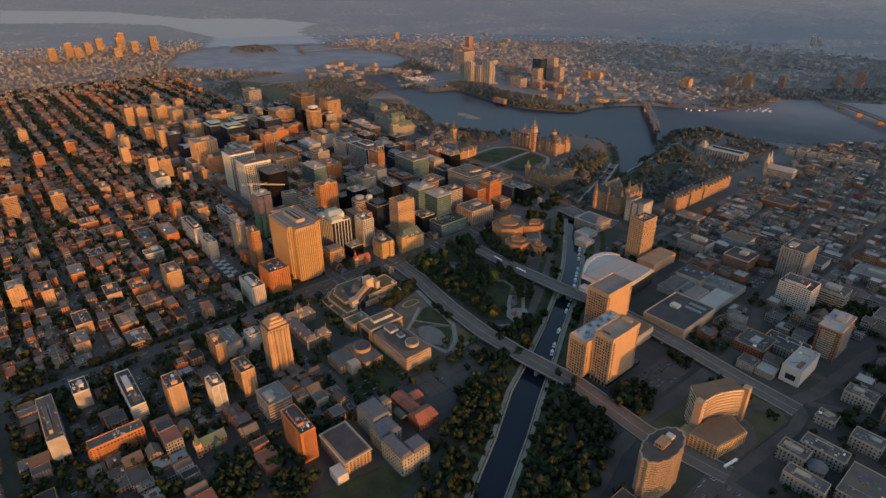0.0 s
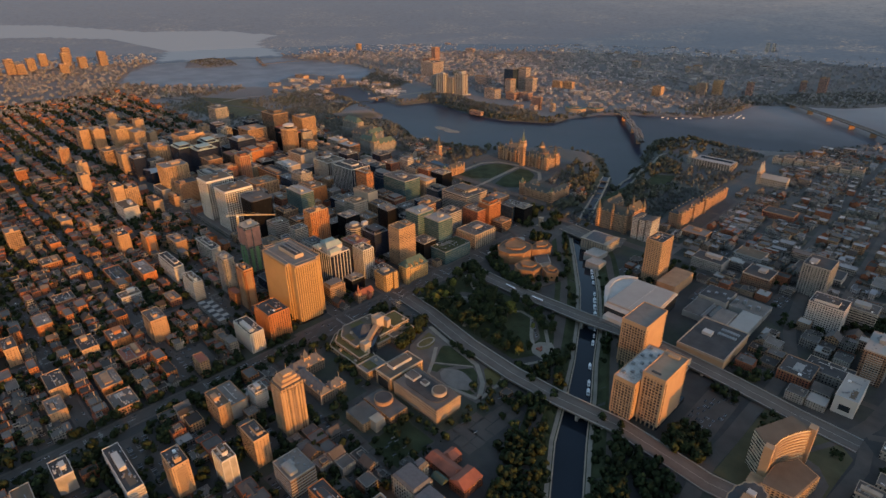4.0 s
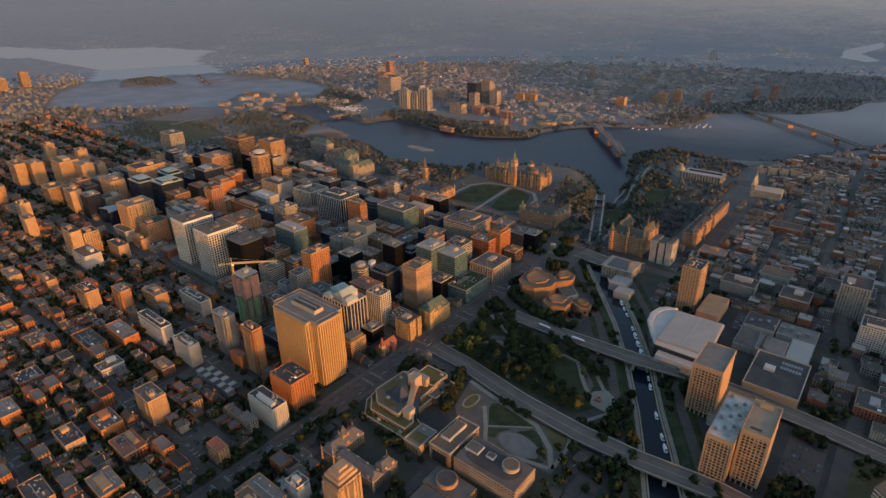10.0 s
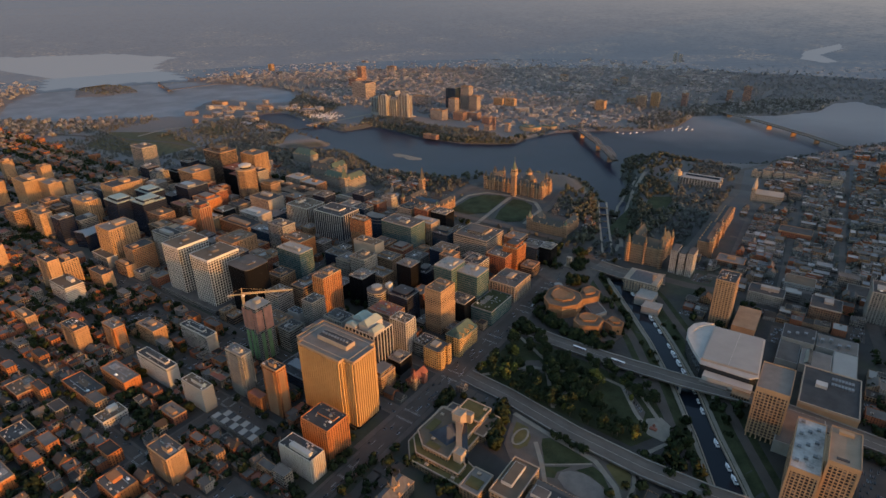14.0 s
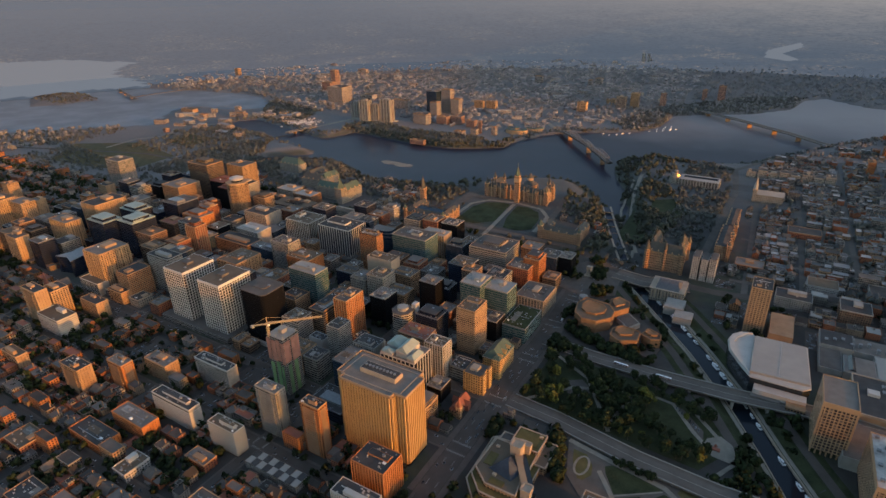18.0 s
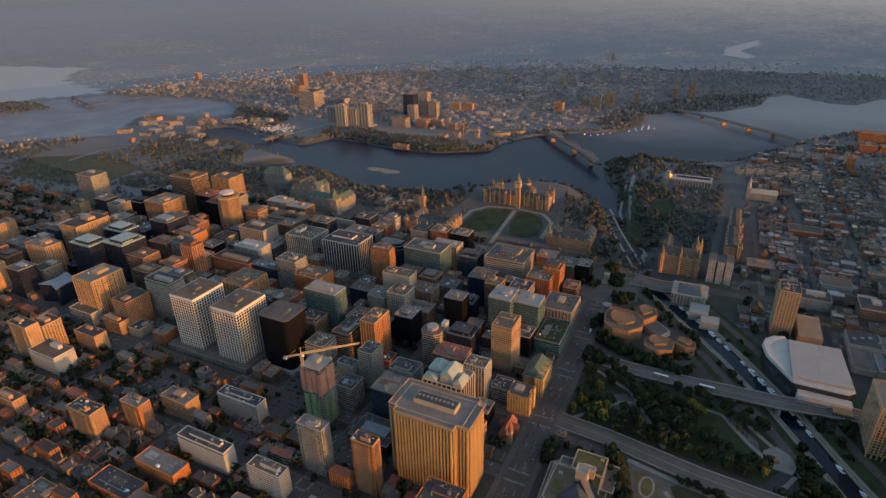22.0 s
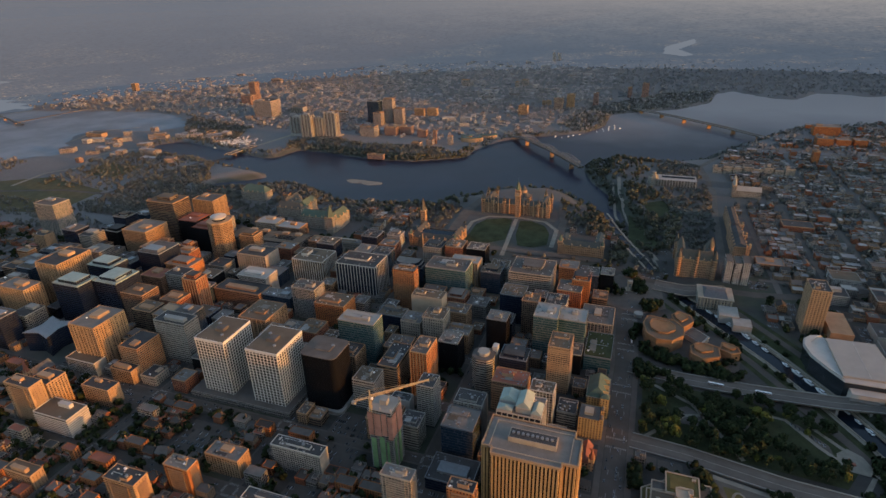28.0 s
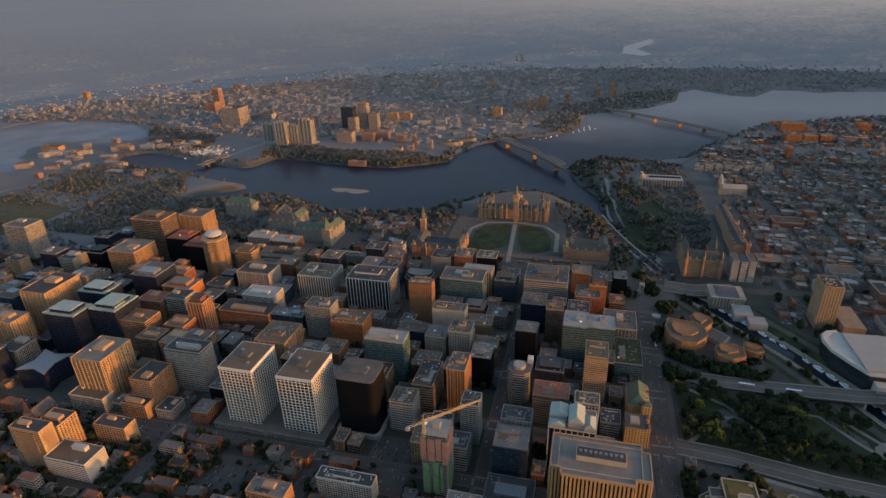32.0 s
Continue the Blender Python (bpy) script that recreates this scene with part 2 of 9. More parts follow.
DARK_GLASS = plain("dark_glass", (0.02, 0.025, 0.03), 0.1, 0.1, 0.3)
BARK = plain("bark", (0.09, 0.07, 0.05), 0.95)
HOUSE_ROOF = plain("shingle_roof", (0.078, 0.070, 0.064), 0.9, 0.25, 0.08, per_piece=0.55)
# lower and eastern town roofs, lightened in place of haze
PALE_FLAT = plain("pale_flat_roof", (0.32, 0.285, 0.26), 0.92, 0.25, 0.08, per_piece=0.5)
LIGHT_GRAVEL = plain("light_gravel_roof", (0.165, 0.148, 0.132), 0.95, 0.2, 0.08, 0.8)
FLAT_ROOF = plain("flat_roof", (0.095, 0.083, 0.074), 0.92, 0.25, 0.08, per_piece=0.6)
FOLIAGE = plain("foliage", (0.012, 0.017, 0.008), 0.95, 0.4, 0.06, 0.8, per_piece=0.45, second=(0.018, 0.026, 0.010))
# bluff, shore and far woods pale step by step to imitate haze
HAZED_FAR_WOODS = plain("far_woods", (0.178, 0.178, 0.180), 0.95, 0.15, 0.004, 0.2, per_piece=0.1, second=(0.198, 0.196, 0.194))
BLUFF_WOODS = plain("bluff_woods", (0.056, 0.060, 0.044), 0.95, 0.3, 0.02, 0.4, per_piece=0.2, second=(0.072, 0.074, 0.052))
ARTS_STONE = plain("dark_brown_aggregate", (0.225, 0.125, 0.066), 0.9, 0.2, 0.08)
HAZED_WOODS = plain("woods", (0.088, 0.092, 0.082), 0.95, 0.3, 0.01, 0.2, per_piece=0.12, second=(0.100, 0.104, 0.092))
AUTUMN = plain("yellow_foliage", (0.085, 0.085, 0.018), 0.9, 0.3, 0.1, per_piece=0.3)

BRICK_RED = facade("red_brick_facade", (0.34, 0.125, 0.065), floor=3.3, bay=3.4, wide=0.56, tall=0.58)
BRICK_ORANGE = facade("orange_brick_facade", (0.42, 0.16, 0.055), floor=3.2, bay=3.2, wide=0.52, tall=0.55)
BRICK_BROWN = facade("brown_brick_facade", (0.25, 0.15, 0.095), floor=3.5, bay=3.0, wide=0.6, tall=0.58)
TAN_FACE = facade("tan_facade", (0.41, 0.25, 0.135), floor=3.4, bay=3.2, wide=0.66, tall=0.6)
CREAM_FACE = facade("cream_facade", (0.48, 0.31, 0.17), floor=3.1, bay=4.0, wide=0.62, tall=0.54)
GREY_FACE = facade("grey_precast_facade", (0.30, 0.27, 0.235), floor=3.7, bay=2.8, wide=0.7, tall=0.64)
WHITE_FACE = facade("white_facade", (0.48, 0.46, 0.43), floor=3.3, bay=3.0, wide=0.55, tall=0.5)
RIBBON = facade("ribbon_window_facade", (0.40, 0.36, 0.30), floor=3.7, bay=6.0, wide=0.95, tall=0.45)
RIBBON_BROWN = facade("brown_ribbon_facade", (0.21, 0.14, 0.09), floor=3.7, bay=6.0, wide=0.95, tall=0.55)
CURTAIN = facade("blue_glass_facade", (0.055, 0.070, 0.095), (0.014, 0.030, 0.055), floor=3.8, bay=1.8, wide=0.9, tall=0.8, gloss=0.08, blinds=0.12)
TEAL_GLASS = facade("teal_glass_facade", (0.13, 0.17, 0.17), (0.02, 0.065, 0.075), floor=3.8, bay=2.2, wide=0.9, tall=0.66, gloss=0.08, blinds=0.15)
BLACK_GLASS = facade("black_glass_facade", (0.010, 0.010, 0.012), (0.006, 0.007, 0.009), floor=3.7, bay=1.6, wide=0.7, tall=0.75, gloss=0.5, blinds=0.02)
BLACK_GLASS.node_tree.nodes["Principled BSDF"].inputs["Specular IOR Level"].default_value = 0.06
NAVY_GLASS = facade("navy_glass_facade", (0.020, 0.024, 0.040), (0.008, 0.014, 0.032), floor=3.7, bay=1.7, wide=0.88, tall=0.7, gloss=0.1, blinds=0.1)
CONDO_GLASS = facade("condo_facade", (0.40, 0.36, 0.31), (0.05, 0.06, 0.065), floor=3.0, bay=3.4, wide=0.8, tall=0.72, blinds=0.4)
BARE_CONC = facade("bare_concrete_frame", (0.30, 0.26, 0.22), (0.02, 0.02, 0.02), floor=3.0, bay=4.5, wide=0.85, tall=0.8, gloss=0.9, blinds=0.1)
HOUSE_RED = facade("house_brick", (0.34, 0.125, 0.06), floor=3.0, bay=2.6, wide=0.38, tall=0.5, blinds=0.3)
HOUSE_TAN = facade("house_siding", (0.31, 0.22, 0.145), floor=3.0, bay=2.6, wide=0.38, tall=0.5, blinds=0.3)
HOUSE_GREY = facade("house_stucco", (0.36, 0.33, 0.29), floor=3.0, bay=2.6, wide=0.38, tall=0.5, blinds=0.3)
# walls and roofs across the river, haze mixed into their colours
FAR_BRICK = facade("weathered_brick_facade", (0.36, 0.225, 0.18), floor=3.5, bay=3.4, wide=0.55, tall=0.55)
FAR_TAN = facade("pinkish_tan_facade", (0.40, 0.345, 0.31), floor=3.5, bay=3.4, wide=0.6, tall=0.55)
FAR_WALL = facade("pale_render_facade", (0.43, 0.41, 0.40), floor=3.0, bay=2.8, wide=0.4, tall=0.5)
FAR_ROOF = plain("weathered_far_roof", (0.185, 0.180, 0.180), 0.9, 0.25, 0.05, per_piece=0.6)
GOLD_STONE = facade("golden_stone_facade", (0.56, 0.36, 0.15), floor=3.6, bay=3.4, wide=0.45, tall=0.52)
CREAM_END = facade("cream_slab_facade", (0.50, 0.33, 0.19), floor=3.1, bay=4.2, wide=0.66, tall=0.55, ends=0.12)
TAN_END = facade("tan_slab_facade", (0.43, 0.27, 0.15), floor=3.1, bay=3.6, wide=0.66, tall=0.55, ends=0.16)
GREY_END = facade("grey_slab_facade", (0.40, 0.37, 0.33), floor=3.1, bay=3.0, wide=0.7, tall=0.58, ends=0.0)
ORANGE_END = facade("orange_slab_facade", (0.45, 0.17, 0.055), floor=3.1, bay=3.6, wide=0.6, tall=0.52, ends=0.14)
BRONZE_GLASS = facade("bronze_glass_facade", (0.050, 0.028, 0.016), (0.022, 0.014, 0.010), floor=3.7, bay=3.8, wide=0.9, tall=0.7, gloss=0.2, blinds=0.1)
STONE_FACE = facade("gothic_stone_facade", (0.44, 0.265, 0.155), floor=4.6, bay=3.6, wide=0.42, tall=0.55, blinds=0.15)
STONE_GREY = facade("grey_stone_facade", (0.36, 0.325, 0.27), floor=4.4, bay=3.6, wide=0.42, tall=0.55, blinds=0.15)

# ---- ground and water ----
RIVER = [(1020, 2120), (835, 2070), (655, 1980), (510, 1930), (405, 1785), (280, 1595), (185, 1435), (55, 1370), (-50, 1400), (-135, 1330), (-145, 1270), (-105, 1125), (-60, 1040), (-50, 925), (-85, 970), (-135, 1030), (-200, 1060), (-290, 1040), (-345, 1010), (-380, 975), (-415, 925), (-475, 855), (-560, 835), (-635, 830), (-690, 810), (-780, 870), (-850, 900), (-910, 915), (-990, 880), (-1045, 845), (-1115, 820), (-1155, 850), (-1075, 895), (-1025, 945), (-1065, 990), (-1190, 1010), (-1320, 1045), (-1410, 1080), (-1530, 1090)]
RIVER += [(-1630, 1115), (-1685, 1175), (-1635, 1245), (-1430, 1190), (-1285, 1145), (-1165, 1120), (-1135, 1140), (-1110, 1240), (-1045, 1235), (-860, 1200), (-760, 1195), (-670, 1200), (-575, 1255), (-510, 1305), (-510, 1385), (-460, 1520), (-390, 1595), (-290, 1650), (-175, 1725), (-115, 1855), (-110, 2065), (-20, 2135), (160, 2240), (300, 2425), (335, 2650), (410, 2740), (545, 2590), (665, 2570), (780, 2765), (960, 2700), (1260, 2755), (2600, 2900), (3800, 3300), (3800, 2700), (2600, 2300), (1500, 2180)]
UPPER = [(-2310, 670), (-2215, 760), (-2160, 840), (-2020, 935), (-1960, 990), (-2050, 1085), (-2130, 1160), (-2190, 1340), (-1950, 1350), (-1870, 1380), (-1840, 1490), (-2030, 1640), (-2205, 1680), (-2465, 1650), (-2755, 1585), (-2865, 1580), (-3165, 1695), (-3515, 1775), (-3815, 1960), (-4040, 2255), (-4440, 2215), (-4845, 2145), (-5300, 1600), (-6900, 1200), (-7900, 300), (-6000, 100), (-5400, 870), (-4805, 1185), (-3750, 1190), (-3280, 980), (-2995, 710), (-2600, 520)]
ISLAND = [(-3135, 1070), (-3290, 1270), (-3000, 1300), (-2745, 1235), (-2805, 1055), (-2885, 950)]
LAKE = [(-605, 4020), (-485, 4125), (-190, 3955), (-160, 3705), (-445, 3675)]
TRIBUTARY = [(35, 4790), (225, 5535), (255, 5105), (145, 4570), (270, 4185), (205, 4085), (50, 4260)]
CANAL_W = [(540, -230), (460, -85), (430, -30), (390, 35), (355, 110), (325, 170), (280, 250), (225, 335), (160, 420), (105, 490)]
CANAL_E = [(125, 500), (180, 440), (245, 350), (300, 265), (342, 185), (377, 125), (415, 55), (450, -5), (482, -65), (565, -220)]
CANAL = CANAL_W + CANAL_E
WATER_Z, CANAL_Z = -25.0, -6.0
FAR, EDGE, MID = 4100.0, 4400.0, Vector((370.0, -400.0))


def edge_distance(px, py, poly):
    """Signed distance to a polygon's edge, negative inside."""
    q = np.array(poly, float)
    best, inside = np.full(px.shape, 1e12), np.zeros(px.shape, bool)
    for (ax, ay), (bx, by) in zip(q, np.roll(q, -1, 0)):
        dx, dy = bx - ax, by - ay
        s = np.clip(((px - ax) * dx + (py - ay) * dy) / (dx * dx + dy * dy), 0, 1)
        best = np.minimum(best, (px - ax - s * dx) ** 2 + (py - ay - s * dy) ** 2)
        with np.errstate(divide="ignore", invalid="ignore"):
            inside ^= ((ay > py) != (by > py)) & (px < ax + (py - ay) * dx / (dy if dy else 1e-9))
    return np.where(inside, -1, 1) * np.sqrt(best)


def smooth(a, b, x):
    s = np.clip((x - a) / (b - a), 0, 1)
    return s * s * (3 - 2 * s)


def land_height(px, py):
    """The town's terrace, its bluff above the river, the low far bank, the beds of river and canal."""
    river = edge_distance(px, py, RIVER)
    other = np.minimum(edge_distance(px, py, LAKE), edge_distance(px, py, TRIBUTARY))
    upper = np.maximum(edge_distance(px, py, UPPER), -edge_distance(px, py, ISLAND))
    shore = np.minimum(np.minimum(river, upper), other)
    low = smooth(0, 1, ((py - 1180) + 0.22 * (px + 500)) / 250) * np.where(px < 330, 1, 0)
    low = np.maximum(low, smooth(-1000, -1350, px))
    low = np.where((px > -60) & (py > 1150) & (py < 2300) & (px < 330), smooth(1450, 1650, py - 0.0 * px), low)
    low = np.where((px >= 330) & (py > 2350), 1, low)
    z = -19.0 * low
    bank = smooth(0, 70, shore) * (1 - low) + smooth(0, 25, shore) * low
    z = -28 + (z + 28) * bank
    z = np.where(shore < 0, -28 - 5 * smooth(0, -20, shore), z)
    can = edge_distance(px, py, CANAL)
    z = np.where(can < 14, -9.0, z)
    rise = smooth(560, 735, py) * smooth(900, 850, py) * smooth(-480, -400, px) * smooth(0, -60, px)
    z = np.where(z > -3, z + 7.0 * rise, z)
    valley = np.abs((px - 20) + (py - 760) * 0.32)          # the locks' valley down to the river
    z = np.where((py > 520) & (py < 960), z - (z - CANAL_Z + 20 * smooth(560, 900, py)) * (1 - smooth(18, 60, valley)) * (z > -24), z)
    return z


def bowl(px, py, pz):
    """Beyond FAR the land is drawn in towards EDGE along the lines of sight, raised to fit the camera's view."""
    dx, dy = px - MID.x, py - MID.y
    d = np.hypot(dx, dy)
    near = np.where(d > FAR, FAR + (EDGE - FAR) * (1 - np.exp(-(d - FAR) / 2500)), d)
    k = near / np.maximum(d, 1)
    return MID.x + dx * k, MID.y + dy * k, 470 + (pz - 470) * k


def spaced(stops):
    out = []
    for (a, step), (b, _) in zip(stops, stops[1:]):
        out += list(np.arange(a, b, step))
    return np.array(out + [stops[-1][0]], float)


def sheet(name, xs, ys, zf, mat):
    gx, gy = np.meshgrid(xs, ys)
    x, y, z = bowl(gx, gy, zf(gx, gy))
    n, m = len(xs), len(ys)
    me = bpy.data.meshes.new(name)
    i = np.arange(n * m).reshape(m, n)
    faces = np.stack([i[:-1, :-1], i[:-1, 1:], i[1:, 1:], i[1:, :-1]], -1).reshape(-1, 4)
    reach = np.hypot(gx - MID.x, gy - MID.y).ravel()
    faces = faces[reach[faces].max(1) < FAR]
    me.from_pydata(np.stack([x, y, z], -1).reshape(-1, 3), [], faces)
    me.polygons.foreach_set("use_smooth", [True] * len(me.polygons))
    me.materials.append(mat)
    return new(name, me)


XS = spaced([(-4300, 70), (-1800, 25), (-1200, 14), (700, 40), (1400, 150), (5000, 1)])
YS = spaced([(-3000, 300), (-900, 50), (-300, 14), (1500, 22), (2300, 60), (4200, 1)])
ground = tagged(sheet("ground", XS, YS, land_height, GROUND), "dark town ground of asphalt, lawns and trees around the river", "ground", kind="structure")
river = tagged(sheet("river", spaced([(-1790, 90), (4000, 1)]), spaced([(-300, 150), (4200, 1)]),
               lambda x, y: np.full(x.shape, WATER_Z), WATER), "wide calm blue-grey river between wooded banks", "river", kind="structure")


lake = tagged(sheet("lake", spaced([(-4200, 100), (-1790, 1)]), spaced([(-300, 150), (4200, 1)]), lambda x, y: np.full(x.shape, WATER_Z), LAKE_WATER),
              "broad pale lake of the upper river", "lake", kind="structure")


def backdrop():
    """The hazy distance: a glowing ring far behind everything else, raised to fit the camera's view."""
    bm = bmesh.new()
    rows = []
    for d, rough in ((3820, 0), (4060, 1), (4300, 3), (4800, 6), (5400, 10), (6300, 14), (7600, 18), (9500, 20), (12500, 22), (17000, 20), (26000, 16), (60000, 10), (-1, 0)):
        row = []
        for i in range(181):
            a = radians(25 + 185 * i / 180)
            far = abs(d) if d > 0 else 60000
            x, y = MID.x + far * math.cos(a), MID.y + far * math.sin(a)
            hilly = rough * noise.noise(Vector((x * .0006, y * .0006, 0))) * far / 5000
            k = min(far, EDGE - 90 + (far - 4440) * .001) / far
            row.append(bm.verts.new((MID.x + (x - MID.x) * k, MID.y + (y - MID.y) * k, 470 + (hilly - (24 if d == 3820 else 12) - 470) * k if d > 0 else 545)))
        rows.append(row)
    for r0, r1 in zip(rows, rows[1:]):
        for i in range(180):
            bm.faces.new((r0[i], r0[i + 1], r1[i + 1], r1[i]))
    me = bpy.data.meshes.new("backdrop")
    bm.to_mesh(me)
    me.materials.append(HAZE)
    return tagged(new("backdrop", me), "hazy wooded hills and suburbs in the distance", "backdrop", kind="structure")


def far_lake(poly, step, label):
    """The part of a water that lies in the hazy distance, a glowing sheet on the backdrop with its brightness painted
    in.
    """
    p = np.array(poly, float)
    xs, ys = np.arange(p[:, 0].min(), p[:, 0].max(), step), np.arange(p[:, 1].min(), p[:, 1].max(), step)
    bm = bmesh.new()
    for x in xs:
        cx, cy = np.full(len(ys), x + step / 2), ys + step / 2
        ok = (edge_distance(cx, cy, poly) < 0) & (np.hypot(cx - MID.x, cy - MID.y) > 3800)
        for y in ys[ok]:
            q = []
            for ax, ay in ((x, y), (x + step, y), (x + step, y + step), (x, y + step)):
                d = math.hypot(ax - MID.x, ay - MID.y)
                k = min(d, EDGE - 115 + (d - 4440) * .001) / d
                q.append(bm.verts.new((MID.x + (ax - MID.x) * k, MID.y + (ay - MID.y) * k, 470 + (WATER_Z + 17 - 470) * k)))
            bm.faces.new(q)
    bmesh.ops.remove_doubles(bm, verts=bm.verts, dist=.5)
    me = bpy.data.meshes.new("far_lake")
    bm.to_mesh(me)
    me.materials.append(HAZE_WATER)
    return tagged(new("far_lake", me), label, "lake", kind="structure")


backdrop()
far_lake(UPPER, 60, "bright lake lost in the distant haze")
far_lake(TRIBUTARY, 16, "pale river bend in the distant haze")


def ridge():
    """An unseen rise added east of the town to block the low sun from the streets below it."""
    bm = bmesh.new()
    rows = []
    for i in range(46):
        y = -700 + 45 * i
        top = 113 + 33 * smooth(-60, 120, y) + 9 * noise.noise(Vector((y * .012, 2, 0)))
        lean = 9 * noise.noise(Vector((y * .02, 9, 0)))
        rows.append([bm.verts.new((1700 + lean + dx, y, top * k - 3 * (k == 0))) for dx, k in ((-70, 0), (-45, .55), (-14, .95), (10, 1), (50, .6), (120, 0))])
    for r0, r1 in zip(rows, rows[1:]):
        for i in range(5):
            bm.faces.new((r0[i], r0[i + 1], r1[i + 1], r1[i]))
    me = bpy.data.meshes.new("ridge")
    bm.to_mesh(me)
    me.materials.append(HAZED_WOODS)
    return tagged(new("ridge", me), "steep wooded ridge on the eastern edge of town", "hill", kind="structure")


ridge()


def strip(name, left, right, z, mat):
    """A flat ribbon between two lines of points."""
    bm = bmesh.new()
    a = [bm.verts.new((x, y, z)) for x, y in left]
    b = [bm.verts.new((x, y, z)) for x, y in right]
    for i in range(len(a) - 1):
        bm.faces.new((a[i], b[i], b[i + 1], a[i + 1]))
    bmesh.ops.recalc_face_normals(bm, faces=bm.faces)
    me = bpy.data.meshes.new(name)
    bm.to_mesh(me)
    me.materials.append(mat)
    return new(name, me)


canal = tagged(strip("canal", CANAL_W, CANAL_E[::-1], CANAL_Z, CANAL_WATER), "narrow dark canal between stone walls", "canal", kind="structure")

# ---- kit: meshes, parts, things ----
FOOTPRINTS = []


def box(bm, x0, x1, y0, y1, z0, z1, top=True, taper=0.0):
    """An upright box; taper draws its top in on all four sides."""
    k = taper
    lo = [bm.verts.new(c) for c in ((x0, y0, z0), (x1, y0, z0), (x1, y1, z0), (x0, y1, z0))]
    hi = [bm.verts.new(c) for c in ((x0 + k, y0 + k, z1), (x1 - k, y0 + k, z1), (x1 - k, y1 - k, z1), (x0 + k, y1 - k, z1))]
    for i in range(4):
        j = (i + 1) % 4
        bm.faces.new((lo[i], lo[j], hi[j], hi[i]))
    if top:
        bm.faces.new(hi)
        bm.faces.new(lo[::-1])
    return bm


def prism(bm, outline, z0, z1, top=True, scale=1.0):
    """An upright prism over an outline; scale shrinks the top about its centre."""
    cx, cy = sum(p[0] for p in outline) / len(outline), sum(p[1] for p in outline) / len(outline)
    area = sum(a[0] * b[1] - b[0] * a[1] for a, b in zip(outline, outline[1:] + outline[:1]))
    pts = outline if area > 0 else outline[::-1]
    lo = [bm.verts.new((x, y, z0)) for x, y in pts]
    hi = [bm.verts.new((cx + (x - cx) * scale, cy + (y - cy) * scale, z1)) for x, y in pts]
    n = len(pts)
    for i in range(n):
        j = (i + 1) % n
        bm.faces.new((lo[i], lo[j], hi[j], hi[i]))
    if top:
        bm.faces.new(hi)
        bm.faces.new(lo[::-1])
    return bm


def gable(bm, x0, x1, y0, y1, z0, z1, along="x", hip=0.0):
    """A pitched roof with its ridge along one axis; hip draws the ridge's ends in."""
    c = [bm.verts.new(p) for p in ((x0, y0, z0), (x1, y0, z0), (x1, y1, z0), (x0, y1, z0))]
    if along == "x":
        m = (y0 + y1) / 2
        a, b = bm.verts.new((x0 + hip, m, z1)), bm.verts.new((x1 - hip, m, z1))
        faces = ((c[0], c[1], b, a), (c[2], c[3], a, b), (c[1], c[2], b), (c[3], c[0], a))
    else:
        m = (x0 + x1) / 2
        a, b = bm.verts.new((m, y0 + hip, z1)), bm.verts.new((m, y1 - hip, z1))
        faces = ((c[1], c[2], b, a), (c[3], c[0], a, b), (c[0], c[1], a), (c[2], c[3], b))
    for f in faces:
        bm.faces.new(f)
    bm.faces.new(c[::-1])
    return bm


def tube(bm, x, y, r, z0, z1, n=16, r2=None, top=True):
    """An upright round shaft, drum or cone."""
    r2 = r if r2 is None else r2
    lo = [bm.verts.new((x + r * math.cos(2 * math.pi * i / n), y + r * math.sin(2 * math.pi * i / n), z0)) for i in range(n)]
    if r2 > 0.01:
        hi = [bm.verts.new((x + r2 * math.cos(2 * math.pi * i / n), y + r2 * math.sin(2 * math.pi * i / n), z1)) for i in range(n)]
        for i in range(n):
            j = (i + 1) % n
            bm.faces.new((lo[i], lo[j], hi[j], hi[i]))
        if top:
            bm.faces.new(hi)
    else:
        tip = bm.verts.new((x, y, z1))
        for i in range(n):
            bm.faces.new((lo[i], lo[(i + 1) % n], tip))
    return bm


def beam(bm, a, b, r):
    """A square bar from a to b."""
    a, b = Vector(a), Vector(b)
    d = (b - a).normalized()
    s = d.cross(Vector((0, 0, 1)) if abs(d.z) < 0.9 else Vector((1, 0, 0))).normalized() * r
    u = d.cross(s).normalized() * r
    lo = [bm.verts.new(a + p) for p in (s + u, u - s, -s - u, s - u)]
    hi = [bm.verts.new(b + p) for p in (s + u, u - s, -s - u, s - u)]
    for i in range(4):
        j = (i + 1) % 4
        bm.faces.new((lo[i], lo[j], hi[j], hi[i]))
    bm.faces.new(hi)
    bm.faces.new(lo[::-1])
    return bm


def mesh_of(name, bm, mat):
    bmesh.ops.recalc_face_normals(bm, faces=bm.faces)
    me = bpy.data.meshes.new(name)
    bm.to_mesh(me)
    bm.free()
    for m in (mat if isinstance(mat, (list, tuple)) else [mat]):
        me.materials.append(m)
    return me


def part(name, bm, mat, parent, label="", kind=""):
    ob = new(name, mesh_of(name, bm, mat))
    ob.parent = parent
    return tagged(ob, label, kind=kind)


def piece(name, me, parent, x, y, z, rz=0.0):
    """One more object on a shared mesh."""
    ob = new(name, me)
    ob.parent = parent
    ob.location, ob.rotation_euler = (x, y, z), (0, 0, rz)
    return ob


def thing(name, label, category, x, y, z=0.0, rz=0.0, group="", kind=""):
    ob = new(name)
    ob.empty_display_size = 2
    ob.matrix_basis = pose(x, y, z, 0, 0, rz)
    return tagged(ob, label, category, group, kind)


